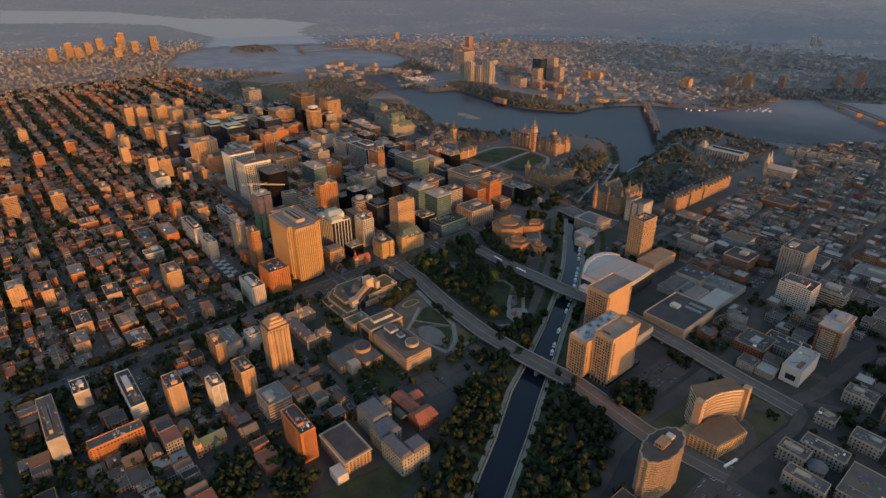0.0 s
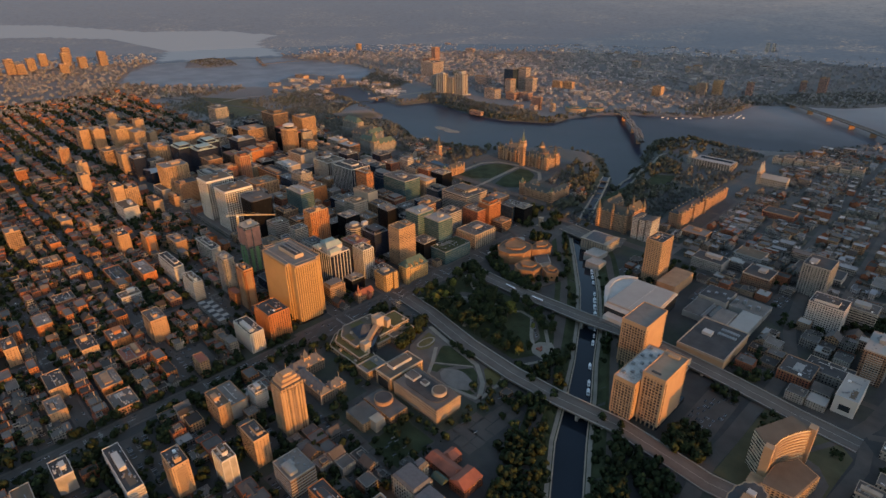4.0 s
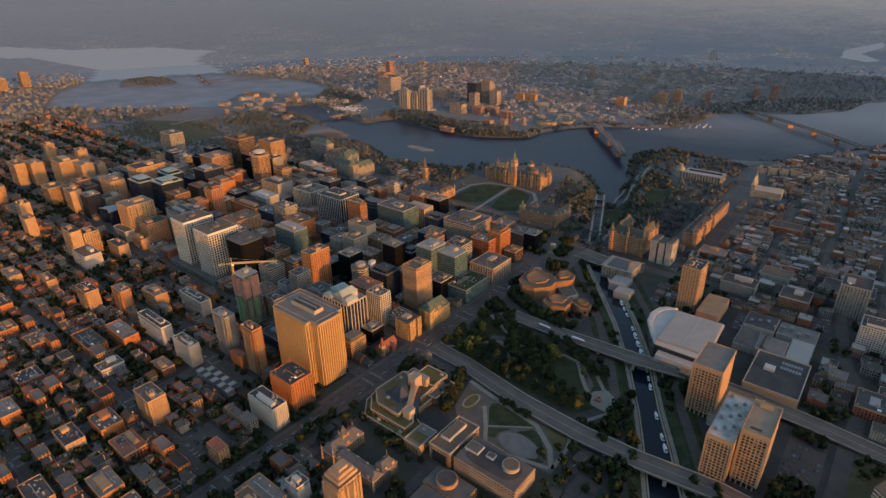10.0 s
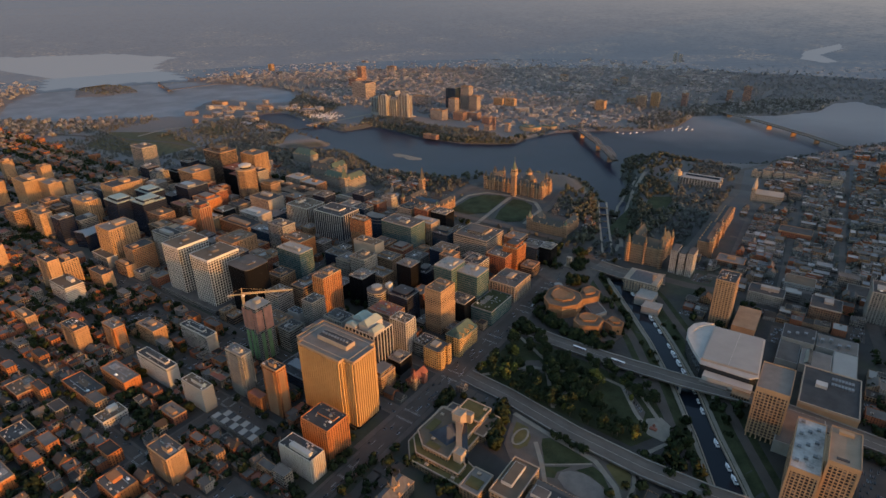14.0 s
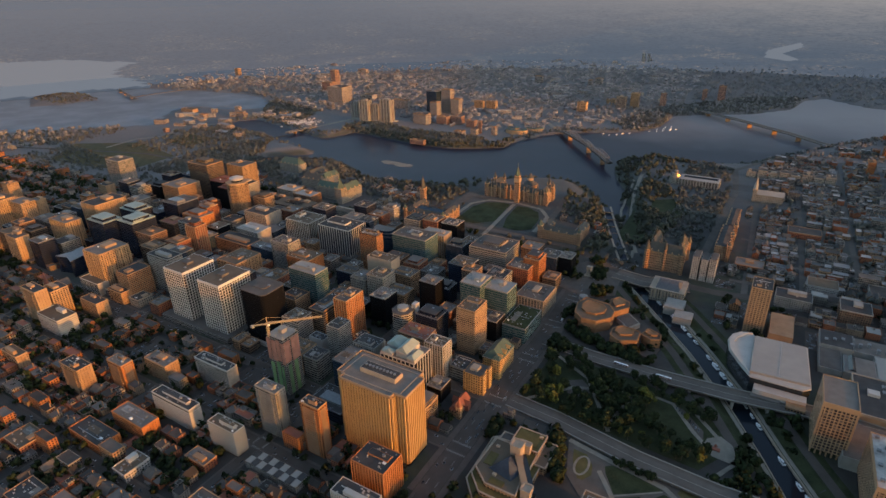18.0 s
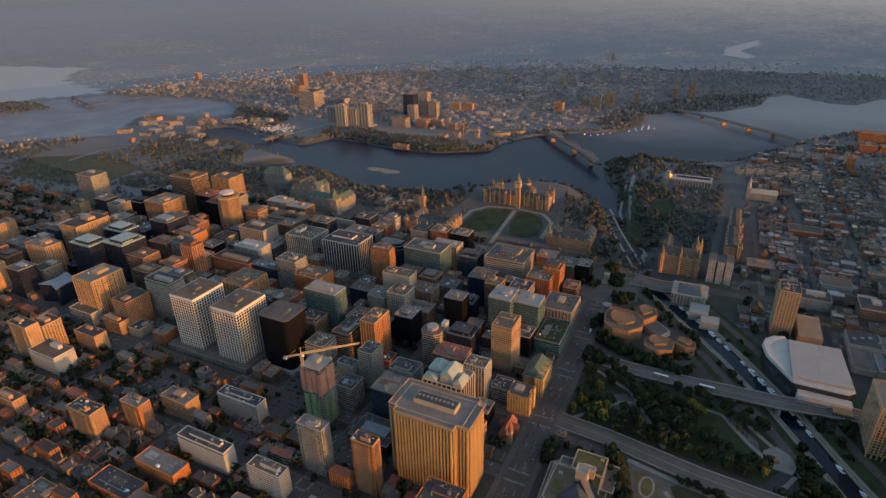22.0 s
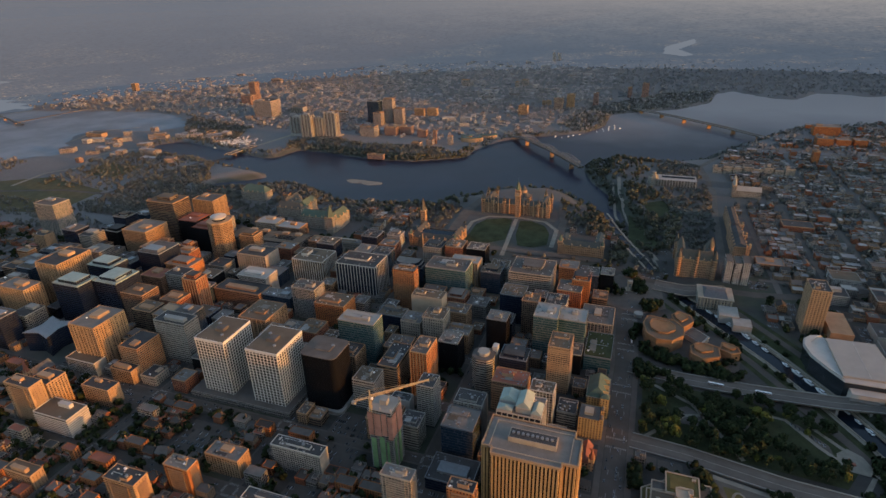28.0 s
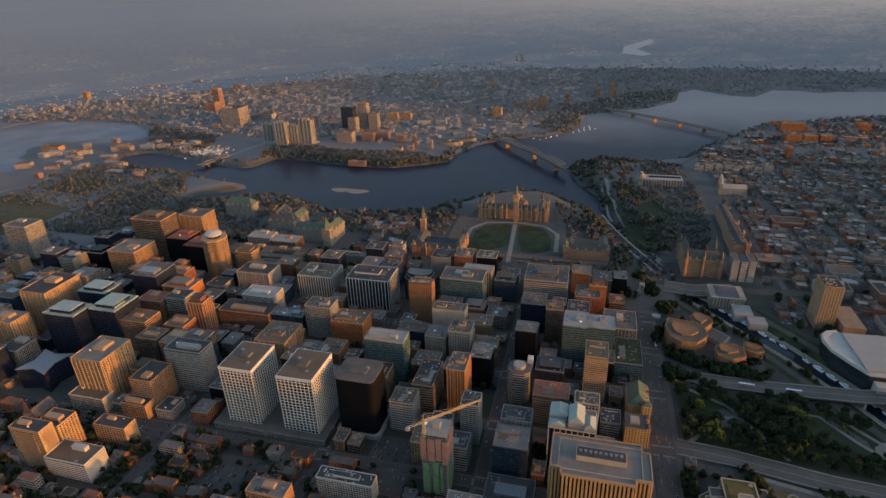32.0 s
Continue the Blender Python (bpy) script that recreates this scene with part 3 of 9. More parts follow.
def put(name, bm, mat, label, category, group="", kind=""):
    return tagged(new(name, mesh_of(name, bm, mat)), label, category, group, kind)


def claim(x0, x1, y0, y1):
    FOOTPRINTS.append((min(x0, x1), max(x0, x1), min(y0, y1), max(y0, y1)))


def taken(x, y, r):
    return any(a - r < x < b + r and c - r < y < d + r for a, b, c, d in FOOTPRINTS)


def roofscape(b, w, d, h, rng, roof, wall, pent, far):
    """Roof slab, parapet, plant room, patches and units of a flat-topped building."""
    part("roof", box(bmesh.new(), -w / 2 + 0.3, w / 2 - 0.3, -d / 2 + 0.3, d / 2 - 0.3, h - 0.4, h), roof, b)
    bm = bmesh.new()
    for x0, x1, y0, y1 in ((-w / 2 - .12, w / 2 + .12, -d / 2 - .12, -d / 2 + .45), (-w / 2 - .12, w / 2 + .12, d / 2 - .45, d / 2 + .12),
                           (-w / 2 - .12, -w / 2 + .45, -d / 2 + .46, d / 2 - .46), (w / 2 - .45, w / 2 + .12, -d / 2 + .46, d / 2 - .46)):
        box(bm, x0, x1, y0, y1, h - 0.8, h + 1.0)
    part("parapet", bm, wall, b)
    if pent and (h > 26 or rng.random() < .6):
        long = rng.random() < .4
        pw, pd, ph = w * (rng.uniform(.45, .7) if long else rng.uniform(.2, .4)), d * rng.uniform(.2, .42), rng.uniform(2.6, 5.4) * pent
        px, py = rng.uniform(-.5, .5) * (w * .8 - pw), rng.uniform(-.5, .5) * (d * .8 - pd)
        top = part("plant_room", box(bmesh.new(), px - pw / 2, px + pw / 2, py - pd / 2, py + pd / 2, h, h + ph), wall, b)
        if h > 30 and not far:
            part("plant_roof", box(bmesh.new(), px - pw / 2 + .3, px + pw / 2 - .3, py - pd / 2 + .3, py + pd / 2 - .3, h + ph, h + ph + .15), roof, top)
            part("cooling_unit", tube(bmesh.new(), px + pw * .2, py, min(1.8, pd * .3), h + ph + .15, h + ph + 1.9, 10), STEEL, top)
    if not far and w > 16:
        qw, qd = w * rng.uniform(.2, .4), d * rng.uniform(.25, .5)
        qx, qy = rng.uniform(-.5, .5) * (w * .85 - qw), rng.uniform(-.5, .5) * (d * .85 - qd)
        part("roof_patch", box(bmesh.new(), qx - qw / 2, qx + qw / 2, qy - qd / 2, qy + qd / 2, h, h + .12), rng.choice((LIGHT_GRAVEL, DARK_ROOF, WHITE_ROOF, TAN_ROOF)), b)
    ux, uy, us = rng.uniform(-.4, .4) * w, rng.uniform(-.4, .4) * d, rng.uniform(.8, 2.0)
    part("roof_unit", box(bmesh.new(), ux - us, ux + us, uy - us * .7, uy + us * .7, h - .1, h + rng.uniform(.9, 1.9)), rng.choice((STEEL, WHITE_PAINT, wall)), b)
    if not far:
        bm = bmesh.new()
        for i in range(min(16, 4 + int(w * d / 90))):
            ux, uy, us = rng.uniform(-.44, .44) * w, rng.uniform(-.44, .44) * d, rng.uniform(.35, 1.1)
            box(bm, ux - us, ux + us, uy - us * rng.uniform(.5, 1.2), uy + us * .8, h - .1, h + rng.uniform(.5, 1.7))
        uy = rng.uniform(-.3, .3) * d
        box(bm, -w * rng.uniform(.15, .4), w * rng.uniform(.1, .4), uy, uy + .7, h + .2, h + .8)
        part("roof_vents", bm, rng.choice((STEEL, WHITE_CONC, CONCRETE)), b, kind="stuff")


SLAB_ENDS = {"cream_facade": CREAM_END, "tan_facade": TAN_END, "grey_precast_facade": GREY_END, "white_facade": GREY_END, "orange_brick_facade": ORANGE_END}


def building(x0, x1, y0, y1, h, face, trim, label, name="office_building", relief="", roof=None, pent=1.0, floor=3.6, step=3.0, seed=None,
             z=0.0, rz=0.0, group="", podium=0.0, setback=None, category="building"):
    """A flat-topped building: walls, base course, roofscape and, by its relief, floor bands, piers or balconies."""
    w, d, cx, cy = x1 - x0, y1 - y0, (x0 + x1) / 2, (y0 + y1) / 2
    claim(x0, x1, y0, y1)
    rng = random.Random(seed if seed is not None else int(cx * 7 + cy * 13 + h))
    roof = roof or rng.choice((GRAVEL, LIGHT_GRAVEL, DARK_ROOF, TAN_ROOF))
    far = cx < -560 or cy > 520
    if w > 1.3 * d and h < 60:
        face = SLAB_ENDS.get(face.name, face)
    b = thing(name, label, category, cx, cy, z, rz, group)
    part("body", box(bmesh.new(), -w / 2, w / 2, -d / 2, d / 2, -2, h, top=False), face, b)
    roofscape(b, w, d, h, rng, roof, trim, pent, far)
    if podium:
        e = min(w, d) * 0.22
        part("podium", box(bmesh.new(), -w / 2 - e, w / 2 + e, -d / 2 - e * .5, d / 2 + e * .5, -1, podium), trim, b)
    if setback:
        k, hh = setback
        part("upper_storey", box(bmesh.new(), -w * k / 2, w * k / 2, -d * k / 2, d * k / 2, h, h + hh, top=False), face, b)
        part("upper_roof", box(bmesh.new(), -w * k / 2 - .3, w * k / 2 + .3, -d * k / 2 - .3, d * k / 2 + .3, h + hh, h + hh + .8), roof, b)
    if relief == "bands":
        bm = bmesh.new()
        box(bm, -w / 2 - .35, w / 2 + .35, -d / 2 - .35, d / 2 + .35, 0, 1.3, top=True)
        me = mesh_of("floor_band", bm, trim)
        for k in range(1, int(h / floor)):
            piece("floor_band", me, b, 0, 0, k * floor - .6)
    if relief in ("piers", "fins"):
        r = 0.5 if relief == "piers" else 0.3
        bm = bmesh.new()
        box(bm, -r, r, -r, r, 0, h - 1.2)
        me = mesh_of("pier", bm, trim)
        for i in range(int(w / step) + 1):
            x = -w / 2 + (w - 2 * r) * i / max(1, int(w / step)) + r
            piece("pier", me, b, x, -d / 2 - r * .55, 0.4)
        for i in range(1, int(d / step) + 1):
            y = -d / 2 + (d - 2 * r) * i / max(1, int(d / step)) + r
            piece("pier", me, b, w / 2 + r * .55, y, 0.4)
            piece("pier", me, b, -w / 2 - r * .55, y, 0.4)
    if relief == "balcony":
        for (ax, ay, bw, bd) in ((0, -d / 2 - .75, w * .62, 1.6), (w / 2 + .75, 0, 1.6, d * .62)):
            bm = bmesh.new()
            box(bm, -bw / 2, bw / 2, -bd / 2, bd / 2, 0, .22)
            for q in ((-bw / 2, bw / 2, -bd / 2, -bd / 2 + .12), (bw / 2 - .12, bw / 2, -bd / 2, bd / 2), (-bw / 2, -bw / 2 + .12, -bd / 2, bd / 2)):
                box(bm, *q, .22, 1.2)
            me = mesh_of("balcony", bm, trim)
            for k in range(1, int(h / floor)):
                piece("balcony", me, b, ax, ay, k * floor)
    return b

# ---- downtown and the near apartment blocks ----
PALE_CAP = plain("pale_green_cap", (0.26, 0.31, 0.27), 0.7, 0.15, 0.1)
building(-350, -295, 153, 182, 72, TEAL_GLASS, CONCRETE, "teal glass office tower with pale gravel roof", "office_building", roof=WHITE_ROOF)
building(-270, -243, 108, 162, 45, RIBBON_BROWN, BROWN_STONE, "slim brown office slab with dark flat roof", "office_building", relief="bands", roof=DARK_ROOF)
building(-288, -258, 72, 101, 44, GREY_FACE, CONCRETE, "grey-brown concrete office block with plain roof", "office_building", relief="bands")
building(-551, -489, 344, 394, 50, RIBBON_BROWN, WHITE_CONC, "office block with white vertical piers and brown glass", "office_building", relief="piers", step=4.5, roof=TAN_ROOF)
building(-456, -381, 335, 386, 59, NAVY_GLASS, WHITE_CONC, "dark glass office block with white vertical piers", "office_building", relief="piers", step=5.5)
building(-672, -609, 344, 385, 45, GREY_FACE, LIMESTONE, "pale stone office block with lit end wall", "office_building", relief="piers", step=5)
building(-485, -442, 241, 271, 56, CONDO_GLASS, CONCRETE, "grey glass apartment tower with balconies", "apartment_building", relief="balcony", floor=3.0)
building(-517, -469, 148, 201, 50, TAN_FACE, BROWN_STONE, "tan office block with broad framed windows", "office_building", relief="piers", step=7, roof=TAN_ROOF)
building(-611, -556, 83, 111, 66, GREY_FACE, CONCRETE, "plain grey concrete office tower", "office_building", relief="bands")
building(-632, -599, 36, 77, 48, BRICK_ORANGE, BROWN_STONE, "orange-brown brick apartment block", "apartment_building", relief="bands", floor=3.2)
building(-715, -668, 34, 87, 70, CREAM_FACE, BEIGE_CONC, "cream apartment tower with tall sunlit piers", "apartment_building", relief="piers", step=6)
building(-754, -698, 146, 180, 56, BRICK_BROWN, BROWN_STONE, "brown brick office block with tan roof", "office_building", roof=TAN_ROOF)
building(-774, -729, 215, 248, 48, BRICK_BROWN, BROWN_STONE, "rust-brown brick office block", "office_building", roof=RED_ROOF)
building(-759, -705, 258, 294, 52, BRICK_ORANGE, BROWN_STONE, "orange brick office block with stepped roof", "office_building", setback=(0.6, 5))
building(-681, -646, 161, 192, 45, BRICK_RED, BROWN_STONE, "red-brown brick office block with plant room", "office_building", roof=TAN_ROOF)
building(-660, -632, 195, 220, 68, BRICK_RED, BROWN_STONE, "red granite office tower with notched top", "office_building", relief="piers", step=5, setback=(0.6, 6))
building(-644, -553, 242, 279, 29, BRICK_BROWN, BROWN_STONE, "long brown brick hotel block", "hotel_building")
building(-621, -563, 278, 313, 40, WHITE_FACE, WHITE_CONC, "pale office block with white roof", "office_building", roof=WHITE_ROOF)
building(-850, -795, 117, 155, 72, NAVY_GLASS, PALE_CAP, "navy glass office tower with pale green cap", "office_building", roof=PALE_CAP, pent=0.6, setback=(0.7, 5))
building(-791, -743, 142, 191, 72, NAVY_GLASS, PALE_CAP, "navy glass office tower with pale green cap", "office_building", roof=PALE_CAP, pent=0.6, setback=(0.7, 5))
building(-858, -805, 188, 225, 70, NAVY_GLASS, PALE_CAP, "navy glass office tower with pale green cap", "office_building", roof=PALE_CAP, pent=0.6, setback=(0.7, 5))
building(-814, -765, 255, 305, 70, NAVY_GLASS, STEEL, "dark blue glass office slab", "office_building", roof=GRAVEL)
building(-933, -883, 154, 220, 80, CREAM_FACE, BEIGE_CONC, "cream apartment slab with tall golden piers", "apartment_building", relief="piers", step=8)
building(-720, -666, 18, 37, 22, WHITE_FACE, WHITE_CONC, "low pale office block", "office_building")
building(-635, -590, -27, -8, 28, CREAM_FACE, BEIGE_CONC, "short cream apartment block in the sun", "apartment_building", relief="bands", floor=3.1)
building(-638, -601, 19, 36, 22, TAN_FACE, BEIGE_CONC, "low tan apartment block", "apartment_building")
building(-692, -649, -79, -61, 58, CREAM_FACE, BEIGE_CONC, "cream apartment tower with balconies", "apartment_building", relief="balcony", floor=3.1)
building(-647, -591, -85, -56, 28, GREY_FACE, WHITE_CONC, "grey apartment block with white balcony bands", "apartment_building", relief="bands", floor=3.0)
building(-768, -715, 526, 562, 26, STONE_GREY, LIMESTONE, "grey stone office block with white roof sheds", "office_building", roof=WHITE_ROOF)
building(-712, -655, 524, 560, 22, BRICK_BROWN, BROWN_STONE, "brown office block with white roof sheds", "office_building", roof=WHITE_ROOF)
building(-554, -474, 486, 504, 24, STONE_GREY, LIMESTONE, "long grey stone office block", "office_building", roof=LIGHT_GRAVEL)
building(-453, -424, 538, 564, 27, WHITE_FACE, WHITE_CONC, "pale stepped office block by the hill", "office_building", setback=(.6, 5))
building(-397, -353, -74, -54, 26, TAN_FACE, BEIGE_CONC, "tan apartment block with dark window column", "apartment_building")
building(-418, -386, -110, -94, 38, BRICK_ORANGE, BROWN_STONE, "orange brick apartment tower with white roof units", "apartment_building", relief="balcony", floor=3.1)
building(-329, -266, -46, -30, 33, WHITE_FACE, WHITE_CONC, "long white low-rise with dark roof", "office_building", roof=DARK_ROOF)
building(-81, -42, 382, 421, 40, BRICK_RED, BROWN_STONE, "red brick office block beside the avenue", "office_building")
building(-60, -32, 405, 439, 50, BRICK_ORANGE, BROWN_STONE, "orange brick office tower with stepped top", "office_building", setback=(0.7, 5))
building(-161, -123, 326, 363, 50, NAVY_GLASS, STEEL, "dark blue glass office block", "office_building")
building(-93, -60, 245, 284, 70, TEAL_GLASS, CONCRETE, "glass office tower with white roof", "office_building", roof=WHITE_ROOF)
building(-60, -23, 260, 294, 62, TEAL_GLASS, CONCRETE, "broad glass office block with white roof", "office_building", roof=WHITE_ROOF)
building(-61, -33, 178, 214, 70, TAN_FACE, BEIGE_CONC, "beige hotel tower with rows of windows", "hotel_building", relief="bands", floor=3.0)
building(-120, -77, 120, 150, 45, BRICK_BROWN, BROWN_STONE, "tan office block with rust-red roof", "office_building", roof=RED_ROOF, relief="bands")
building(-157, -128, 231, 257, 62, BLACK_GLASS, STEEL, "black glass office tower with grey roof", "office_building")
building(-150, -116, 63, 87, 52, GREY_FACE, CONCRETE, "grey-brown concrete office block", "office_building", relief="piers", step=4)
building(-70, -42, 109, 130, 52, RIBBON, WHITE_CONC, "office block with white vertical piers", "office_building", relief="piers", step=4)
building(-299, -228, 360, 403, 62, TEAL_GLASS, CONCRETE, "teal glass office block with flat roof", "office_building")
building(-950, -890, 346, 405, 60, TAN_FACE, BEIGE_CONC, "tan hotel slab with pale piers", "hotel_building", step=3.5)
building(-1254, -1196, 392, 435, 70, CONDO_GLASS, CONCRETE, "pale apartment tower beside the wooded bank", "apartment_building")
building(-1197, -1132, 75, 120, 70, CREAM_FACE, BEIGE_CONC, "tall cream apartment tower in the sun", "apartment_building")
building(-1133, -1082, 105, 135, 65, CREAM_FACE, BEIGE_CONC, "tall cream apartment tower in the sun", "apartment_building")
building(-1326, -1270, 14, 39, 55, TAN_FACE, BEIGE_CONC, "tan apartment tower with a flat roof", "apartment_building")
building(-1297, -1243, 43, 72, 55, TAN_FACE, BEIGE_CONC, "tan apartment tower with a flat roof", "apartment_building")
building(-950, -890, 95, 127, 62, CREAM_FACE, BEIGE_CONC, "cream apartment tower with sunlit piers", "apartment_building", relief="piers", step=6)
building(-1061, -1014, 4, 41, 45, TAN_FACE, BEIGE_CONC, "tan apartment block in the sun", "apartment_building")
building(-964, -924, 19, 43, 52, CREAM_FACE, BEIGE_CONC, "cream apartment block with a flat roof", "apartment_building")
building(-678, -646, -60, -33, 50, CREAM_FACE, BEIGE_CONC, "cream apartment tower with a flat roof", "apartment_building")
building(-463, -422, -145, -126, 40, TAN_FACE, BROWN_STONE, "brown brick apartment tower with grey roof", "apartment_building", relief="balcony", floor=3.1)
building(-315, -246, -117, -102, 32, GREY_FACE, WHITE_CONC, "long grey apartment slab with white end wall", "apartment_building", relief="bands", floor=3.0)
building(-212, -170, -118, -103, 33, TAN_FACE, WHITE_CONC, "pale apartment slab with bare end wall", "apartment_building", relief="bands", floor=3.0)
building(-180, -148, -73, -58, 64, CONDO_GLASS, CONCRETE, "glass and concrete apartment tower with dark window strip", "apartment_building", relief="balcony", floor=3.0)
building(-112, -86, -72, -58, 68, BRICK_ORANGE, BROWN_STONE, "brown apartment tower with curved balconies", "apartment_building", relief="balcony", floor=3.0, roof=DARK_ROOF)
building(-31, 16, -121, -102, 30, GREY_FACE, WHITE_CONC, "pale office block with fluted east front and dark roof", "office_building", relief="piers", step=2.4, roof=DARK_ROOF)
building(-137, -101, -204, -183, 35, TAN_FACE, BEIGE_CONC, "tan apartment block with dark balcony column", "apartment_building", relief="balcony", floor=3.0)
building(-164, -127, -285, -265, 16, CREAM_FACE, BEIGE_CONC, "low cream brick apartment house", "apartment_building")
building(105, 123, -171, -156, 26, WHITE_FACE, WHITE_CONC, "white and grey apartment block", "apartment_building", relief="bands", floor=3)
building(86, 121, -213, -199, 30, TAN_FACE, BROWN_STONE, "brown brick apartment slab with pale end", "apartment_building")
building(-365, -305, -193, -168, 13, BRICK_ORANGE, RUST_STONE, "low orange brick apartment house", "apartment_building")
building(-265, -243, -202, -173, 11, WHITE_FACE, WHITE_CONC, "low white apartment house", "apartment_building")
building(-340, -281, -155, -134, 20, BRICK_ORANGE, RUST_STONE, "orange brick apartment house with grey roof", "apartment_building")
building(-213, -182, -152, -135, 11, BRICK_RED, BROWN_STONE, "low red brick apartment house", "apartment_building")
building(-157, -121, -251, -227, 16, BRICK_ORANGE, RUST_STONE, "low orange brick apartment block", "apartment_building")
building(-101, -64, -252, -227, 14, BRICK_RED, BROWN_STONE, "low red brick apartment block", "apartment_building", roof=RED_ROOF)
building(-103, -63, -336, -316, 18, TAN_FACE, BEIGE_CONC, "tan brick apartment block with plant room", "apartment_building")
building(-577, -530, -232, -215, 18, BRICK_ORANGE, RUST_STONE, "orange brick apartment block", "apartment_building")
building(-601, -560, -157, -142, 20, TAN_FACE, BEIGE_CONC, "tan apartment block with a flat roof", "apartment_building")
building(-680, -635, -190, -171, 18, TAN_FACE, BEIGE_CONC, "tan apartment block with a flat roof", "apartment_building")
building(290, 334, -206, -190, 39, BRICK_ORANGE, RUST_STONE, "tall orange brick apartment tower with grey roof", "apartment_building", relief="balcony", floor=3.0)
building(183, 198, -369, -318, 20, BRICK_ORANGE, RUST_STONE, "broad orange brick apartment slab with balcony grid", "apartment_building", relief="balcony", floor=3.0)
building(159, 186, -285, -269, 44, CREAM_FACE, BEIGE_CONC, "cream apartment tower with round roof", "apartment_building", relief="balcony", floor=3.0)
building(181, 203, -246, -232, 35, WHITE_FACE, WHITE_CONC, "white apartment tower with corner piers", "apartment_building", relief="piers", step=5)
building(171, 201, -212, -196, 36, TAN_FACE, BEIGE_CONC, "tan apartment slab with dark roof", "apartment_building", roof=DARK_ROOF)
building(228, 261, -208, -181, 26, BRICK_BROWN, CONCRETE, "brown office block with grid front", "office_building", relief="bands")
building(68, 97, -365, -349, 22, WHITE_FACE, WHITE_CONC, "white rendered apartment block", "apartment_building")
building(87, 162, -321, -306, 22, GREY_FACE, WHITE_CONC, "long grey apartment slab with white end", "apartment_building", relief="bands", floor=3)
building(96, 176, -398, -383, 33, GREY_FACE, CONCRETE, "long concrete apartment slab with fluted end", "apartment_building", relief="piers", step=3.5)
building(-215, -181, -358, -343, 26, TAN_FACE, BROWN_STONE, "tan apartment block with lit end", "apartment_building")
building(-409, -375, -354, -339, 18, TAN_FACE, BEIGE_CONC, "tan apartment block with lit end", "apartment_building")

building(-288, -238, 271, 295, 57, LIMESTONE, LIMESTONE, "blank pale stone tower glowing near its top", "office_building", roof=TAN_ROOF)
building(-226, -203, 115, 153, 70, BRICK_ORANGE, BEIGE_CONC, "slender orange office tower with pale south wall", "office_building", relief="fins", step=4)
building(-198, -177, 67, 92, 60, BARE_CONC, CONCRETE, "unfinished apartment tower with bare concrete floors", "construction_tower", relief="bands", floor=3.0, pent=0)
building(-234, -209, 68, 82, 31, WHITE_CONC, WHITE_CONC, "blank pale rendered office block", "office_building", pent=0)
building(-335, -293, 243, 268, 32, NAVY_GLASS, STEEL, "low navy glass block with brown roof", "office_building", roof=TAN_ROOF)
building(-210, -182, 176, 207, 49, BLACK_GLASS, CONCRETE, "black glass office block with stepped roof", "office_building", roof=LIGHT_GRAVEL)
building(-339, -301, 316, 334, 73, BRICK_ORANGE, TAN_FACE, "orange gridded office block in the sun", "office_building", relief="bands")
building(-121, -96, 299, 324, 60, BRICK_BROWN, BROWN_STONE, "slim tan and brown office block", "office_building")
building(-274, -223, 416, 444, 50, CREAM_FACE, LIMESTONE, "pale office block with white roof plant", "office_building", roof=WHITE_ROOF, relief="piers", step=5)
building(-155, -104, -22, 16, 16, NAVY_GLASS, STEEL, "low dark-roofed hall with white roof unit", "hall", roof=DARK_ROOF)
building(-439, -387, 232, 270, 40, BRICK_ORANGE, BROWN_STONE, "broad orange-roofed brick block", "office_building", roof=TAN_ROOF, pent=.6)
building(-551, -497, 249, 272, 28, CURTAIN, STEEL, "low blue glass office block", "office_building", roof=LIGHT_GRAVEL)
ROW_BODY = mesh_of("body", box(bmesh.new(), -4, 4, -9.5, 9.5, -1, 9, top=False), HOUSE_GREY)
ROW_PALE = mesh_of("roof", box(bmesh.new(), -3.7, 3.7, -9.2, 0, 8.4, 8.9), WHITE_ROOF)
ROW_DARK = mesh_of("roof", box(bmesh.new(), -3.7, 3.7, 0, 9.2, 8.6, 9.1), DARK_ROOF)
claim(-152, -78, -124, -103)
for k in range(9):
    b = thing("row_house", "narrow grey row house with half pale half dark roof", "house", -148 + 8.2 * k, -113.5, 0, 180 * (k % 2), "checkered row houses")
    for me in (ROW_BODY, ROW_PALE, ROW_DARK):
        piece(me.name.split(".")[0], me, b, 0, 0, 0)
GLASS_ARC = [(28 * math.cos(radians(a)), 15 * math.sin(radians(a))) for a in range(-170, 11, 15)] + [(28, 16), (-28, 16)]
b = thing("office_building", "curved blue glass office block with stepped top", "building", -345, 394)
claim(-375, -315, 376, 412)
for z0, z1, k in ((0, 40, 1), (40, 46, .9), (46, 51, .78)):
    st = part("storey_block", prism(bmesh.new(), [(x * k, y * k) for x, y in GLASS_ARC], z0, z1, top=False), CURTAIN, b)
    part("terrace_roof", prism(bmesh.new(), [(x * k * .98, y * k * .98) for x, y in GLASS_ARC], z1 - .2, z1 + .4), LIGHT_GRAVEL, st)

